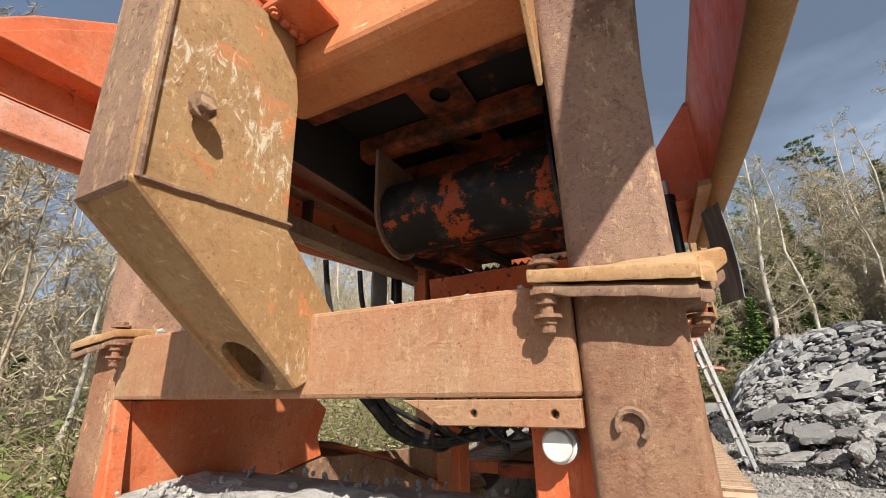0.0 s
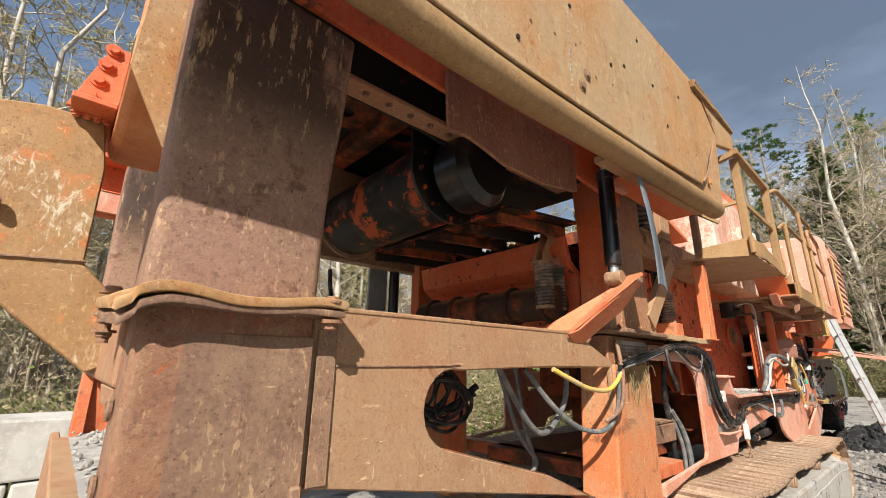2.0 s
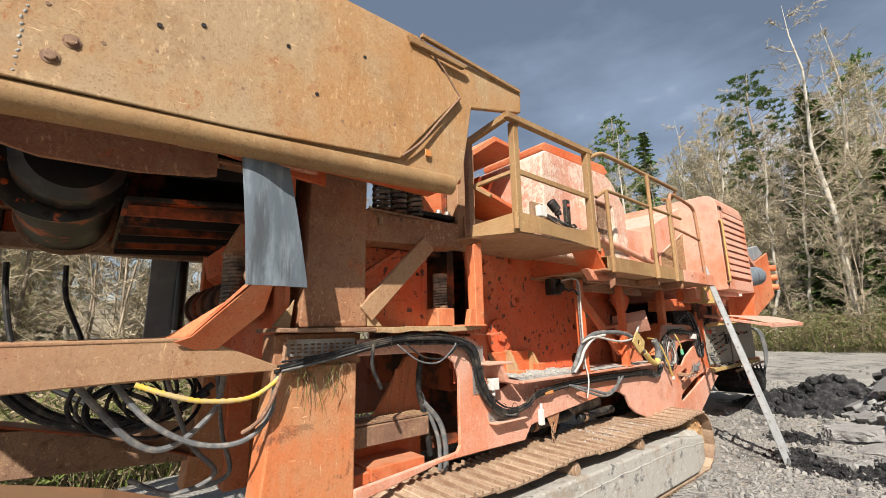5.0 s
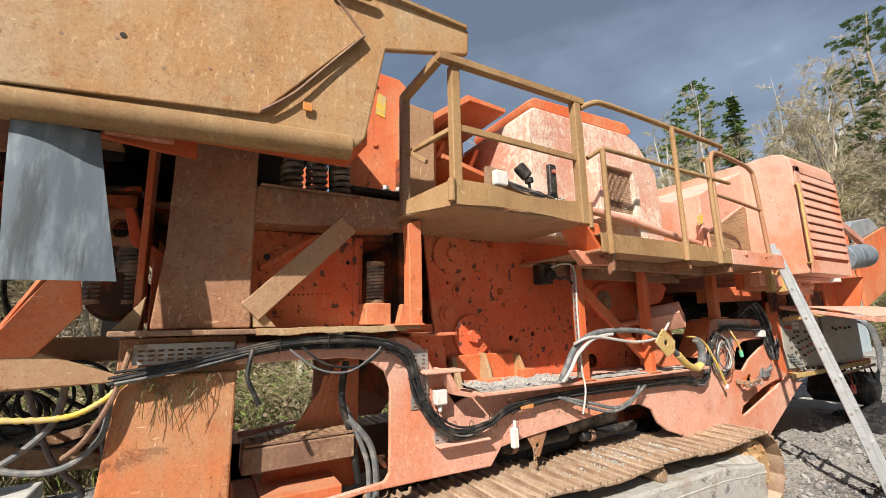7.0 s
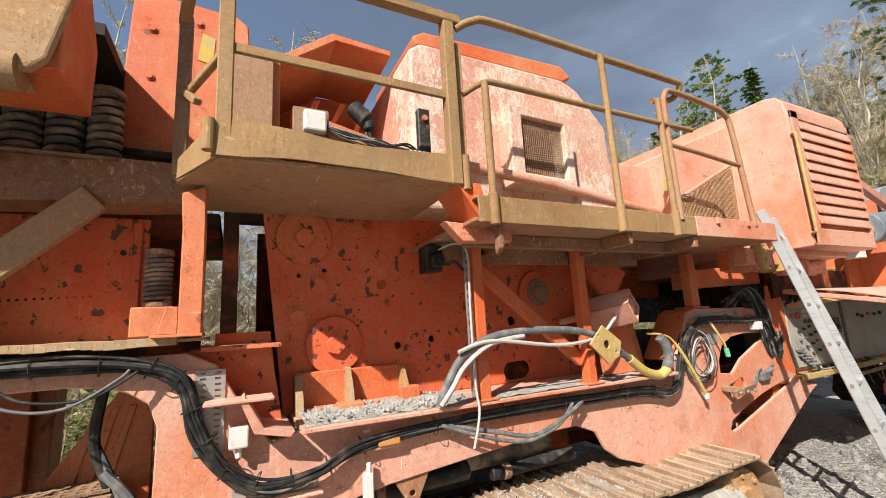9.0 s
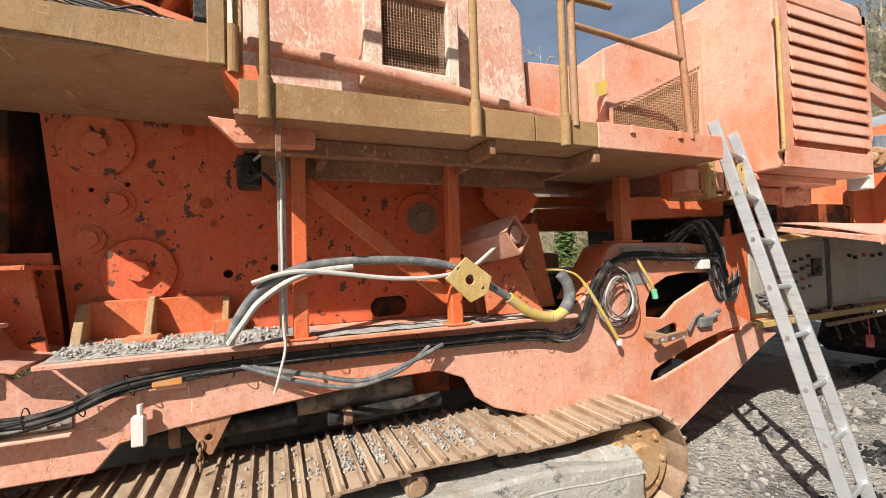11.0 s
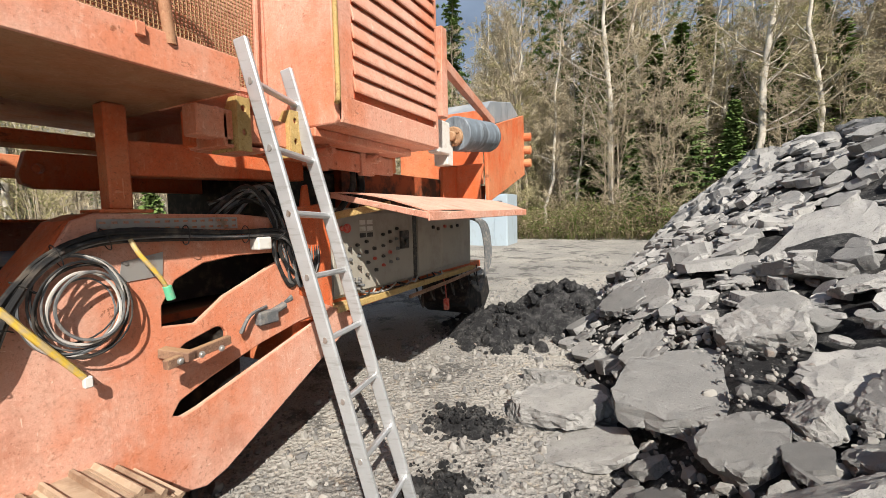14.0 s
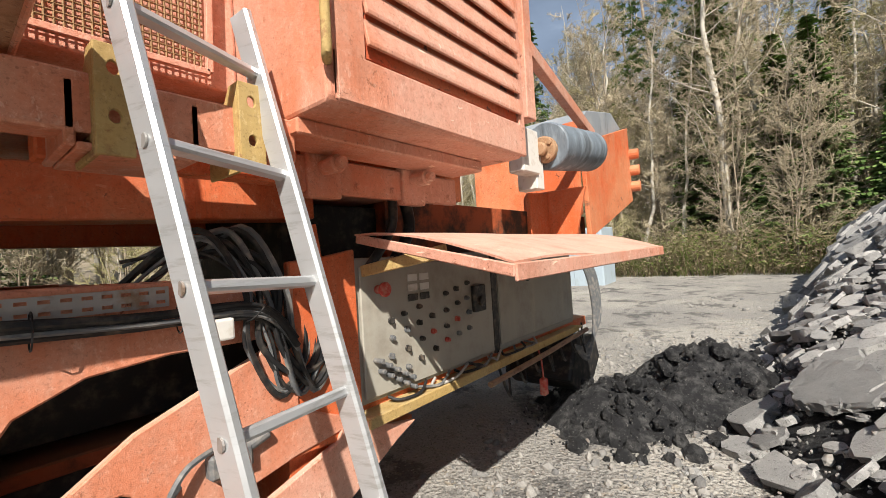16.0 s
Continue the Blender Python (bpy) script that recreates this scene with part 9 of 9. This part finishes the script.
def spruce_tree(seed, height):
    r = random.Random(seed)
    tree = thing("spruce_tree", "dark green spruce with drooping tiered branches", "tree", group="forest trees")
    tv, tf, cv, cf = [], [], [], []
    limb(tv, tf, [Vector((0, 0, -0.3)), Vector((0.02 * height * 0.2, 0, height * 0.5)), Vector((0, 0, height))], [0.012 * height, 0.007 * height, 0.01], 7)
    z = height * 0.10
    while z < height * 0.985:
        f = 1 - z / height
        reach = (0.19 * f ** 0.85 + 0.012) * height
        for b in range(int(9 + 6 * f)):
            a = r.random() * math.tau
            ln = reach * r.uniform(0.6, 1.1)
            d = Vector((math.cos(a), math.sin(a), 0))
            q = [Vector((0, 0, z)), Vector((0, 0, z)) + d * ln * 0.5 + Vector((0, 0, -0.08 * ln)), Vector((0, 0, z)) + d * ln + Vector((0, 0, -0.20 * ln + 0.05 * ln))]
            limb(tv, tf, q, [0.012 + 0.015 * f, 0.008, 0.003], 3)
            sd = Vector((-d.y, d.x, 0))
            steps = max(4, int(ln / 0.14))
            for k in range(steps):
                g = (k + 0.5) / steps
                p = q[0].lerp(q[1], g * 2) if g < 0.5 else q[1].lerp(q[2], g * 2 - 1)
                for sgn in (-1, 1):
                    l2 = (0.12 + 0.30 * (1 - g) * min(1, ln)) * r.uniform(0.6, 1.2)
                    tip = p + (sd * sgn + d * 0.6).normalized() * l2 + Vector((0, 0, -l2 * r.uniform(0.15, 0.7)))
                    wd = 0.045 + 0.05 * l2
                    b0 = len(cv)
                    up_ = Vector((0, 0, 0.02))
                    cv += [tuple(p - d * wd + up_), tuple(p + d * wd), tuple((p + tip) / 2 + d * wd * 1.2 - up_), tuple(tip), tuple((p + tip) / 2 - d * wd * 0.9)]
                    cf.append((b0, b0 + 1, b0 + 2, b0 + 4))
                    cf.append((b0 + 2, b0 + 3, b0 + 4))
        z += height * (0.015 + 0.012 * f)
    for nm, v_, f_, mt in (("trunk", tv, tf, M_bark), ("crown", cv, cf, M_spruce)):
        ob = new(nm, list_mesh(nm, v_, f_, mt))
        ob.parent = tree
    return tree


def pine_tree(seed, height):
    """Bare lower trunk, uneven clumps of needles on bent limbs above."""
    r = random.Random(seed)
    tree = thing("pine_tree", "tall pine with a bare trunk and clumped green crown", "tree", group="forest trees")
    tv, tf, cv, cf = [], [], [], []
    pts = [Vector((0.012 * height * math.sin(i * 1.3), 0.01 * height * math.cos(i * 1.7), height * i / 7 - 0.3 * (i == 0))) for i in range(8)]
    limb(tv, tf, pts, [0.013 * height * (1 - i / 7.6) + 0.01 for i in range(8)], 7)
    for b in range(58):
        f = 0.42 + 0.57 * r.random() ** 0.8
        i = min(int(f * 7), 6)
        p = pts[i].lerp(pts[i + 1], f * 7 - i)
        a = r.random() * math.tau
        ln = height * (0.045 + 0.15 * (1 - f) ** 0.7) * r.uniform(0.5, 1.15)
        d = Vector((math.cos(a), math.sin(a), r.uniform(0.05, 0.55)))
        q = [p, p + d * ln * 0.5, p + d * ln + Vector((0, 0, 0.12 * ln))]
        limb(tv, tf, q, [0.03 * (1 - f) + 0.014, 0.012, 0.005], 4)
        for _ in range(5):
            c0 = q[1].lerp(q[2], r.uniform(0.1, 1.1)) + Vector((r.gauss(0, 0.16), r.gauss(0, 0.16), r.gauss(0.06, 0.10)))
            for _ in range(30):
                d3 = Vector((r.gauss(0, 1), r.gauss(0, 1), r.gauss(0.35, 0.8))).normalized()
                s3 = d3.orthogonal().normalized() * 0.028
                l3 = r.uniform(0.10, 0.26)
                b0 = len(cv)
                cv += [tuple(c0 + d3 * 0.03 - s3), tuple(c0 + d3 * 0.03 + s3), tuple(c0 + d3 * l3)]
                cf.append((b0, b0 + 1, b0 + 2))
    for nm, v_, f_, mt in (("trunk", tv, tf, M_bark), ("crown", cv, cf, M_spruce)):
        ob = new(nm, list_mesh(nm, v_, f_, mt))
        ob.parent = tree
    return tree


kinds = [bare_tree(1, 13.5, True), bare_tree(2, 15.5, True), bare_tree(3, 12.0, False, 3), bare_tree(4, 14.0, False), bare_tree(5, 8.0, False, 5, 0.7), bare_tree(6, 15.0, True, 2), spruce_tree(7, 12.5), spruce_tree(8, 8.0), spruce_tree(9, 4.6), pine_tree(10, 14.5)]
places = []
r = random.Random(404)


def clear(x, y, gap):
    return all(math.hypot(x - a, y - b) > gap for a, b, *_ in places)


def plant(n, xr, yr, gap, weights, keep=lambda x, y: True):
    got = tries = 0
    while got < n and tries < n * 30:
        tries += 1
        x, y = r.uniform(*xr), r.uniform(*yr)
        if keep(x, y) and clear(x, y, gap):
            places.append((x, y, r.choices(range(len(weights)), weights)[0]))
            got += 1


W_mix = (6, 6, 6, 6, 6, 3, 0.8, 1.0, 1.0)
# ahead and on the hill
plant(130, (-18, 24), (26.5, 37), 0.7, W_mix)
plant(150, (-26, 50), (37, 64), 1.1, (5, 5, 5, 5, 2, 3, 1.6, 1.2, 0))
plant(70, (12, 34), (6, 30), 1.0, (5, 5, 6, 6, 5, 3, 0.6, 1, 0.6))
# left of the machine
plant(80, (-19, -8.5), (-12, 27), 0.9, (8, 8, 5, 6, 6, 3, 0.2, 0.5, 2.0), lambda x, y: y > 5 or x < -12.5)
plant(110, (-32, -14), (-20, 38), 1.1, (6, 6, 5, 5, 2, 3, 0.8, 0.8, 0))
plant(70, (-16, 22), (25.6, 31), 0.5, (1, 1, 0, 0, 10, 0, 0, 0, 0.8))
plant(22, (-13, -7.5), (-10, 26), 0.6, (1, 1, 0, 0, 10, 0, 0, 0, 1.2), lambda x, y: y > 5 or x < -10)
# trees that stand out
places += [(-6.4, -0.55, 0), (2.4, 27.5, 8), (5.2, 29.0, 7), (-0.8, 30.5, 6), (3.6, 31.5, 6), (-9.3, 3.6, 0), (-8.4, 5.6, 1), (-13.8, 9.0, 6), (9.0, 30, 8), (-6.9, 12.0, 8), (6.8, 26.8, 8), (4.3, 26.4, 8), (8.2, 27.8, 7), (3.0, 26.6, 7), (1.9, 27.6, 7), (0.2, 29.0, 6), (-0.9, 28.2, 7), (6.2, 28.4, 7), (-2.4, 29.5, 9), (-4.0, 32.0, 9), (-11.0, 27.5, 9), (-9.4, 29.0, 9), (-1.2, 34.0, 9), (1.2, 36.0, 9), (7.0, 36.0, 9), (13.0, 38.0, 9)]
used = set()
for x, y, k in places:
    m = Matrix.Translation((x, y, level(x, y))) @ pose(0, 0, 0, r.uniform(-3, 3), r.uniform(-3, 3), r.random() * 360)
    sc = r.uniform(0.82, 1.15) * (0.72 if x < -5 and 3.5 < y < 25 else 1.0)
    if k not in used:
        used.add(k)
        kinds[k].scale = (sc, sc, sc)
        kinds[k].matrix_basis = m @ Matrix.Diagonal((sc, sc, sc, 1))
    else:
        base = kinds[k].scale.copy()
        kinds[k].scale = (sc, sc, sc)
        copy_thing(kinds[k], m)
        kinds[k].scale = base

# brush along the forest edge: thin stems and dry grass, one mass
vv, ff = [], []
r = random.Random(11)
for k in range(9000):
    zone = k % 5
    if zone < 2:
        x, y = r.uniform(-13, 20), 24.8 + 6 * r.random() ** 1.5
    elif zone < 4:
        x, y = -5.4 - 6 * r.random() ** 1.5, r.uniform(-8, 24)
    else:
        x, y = 10.5 + 8 * r.random(), r.uniform(6, 28)
    p = Vector((x, y, level(x, y) - 0.05))
    hgt = r.uniform(0.2, 0.7) if r.random() < 0.6 else r.uniform(0.7, 2.2)
    for _ in range(5 if hgt < 0.7 else 4):
        lean = Vector((r.uniform(-1, 1), r.uniform(-1, 1), 0)) * 1.1
        a = p + Vector((r.uniform(-.2, .2), r.uniform(-.2, .2), 0))
        b = a + (Vector((0, 0, 1)) + lean * 0.5).normalized() * hgt * 0.55
        c = b + (Vector((0, 0, 0.8)) + lean * 1.6).normalized() * hgt * 0.45
        w0 = 0.004 + 0.004 * hgt
        limb(vv, ff, [a, b, c], [w0, w0 * 0.7, 0.002], 3)
        if hgt > 0.5:
            for _ in range(5):
                s0 = b.lerp(c, r.random())
                limb(vv, ff, [s0, s0 + Vector((r.uniform(-1, 1), r.uniform(-1, 1), r.uniform(-0.4, 0.8))) * hgt * 0.32], [0.005, 0.002], 3)
                for _ in range(2):
                    lf, la, lw = s0 + Vector((r.uniform(-1, 1), r.uniform(-1, 1), r.uniform(-1, 1))) * 0.18 * hgt, Vector((r.uniform(-1, 1), r.uniform(-1, 1), r.uniform(-0.6, 0.6))) * 0.055, Vector((r.uniform(-1, 1), r.uniform(-1, 1), r.uniform(-1, 1))) * 0.03
                    b0 = len(vv)
                    vv += [tuple(lf - la), tuple(lf + lw), tuple(lf + la), tuple(lf - lw)]
                    ff.append((b0, b0 + 1, b0 + 2, b0 + 3))
tagged(new("undergrowth", list_mesh("undergrowth", vv, ff, M_brush)), "dry brown undergrowth with fresh green shoots at the forest edge", "undergrowth", kind="stuff")
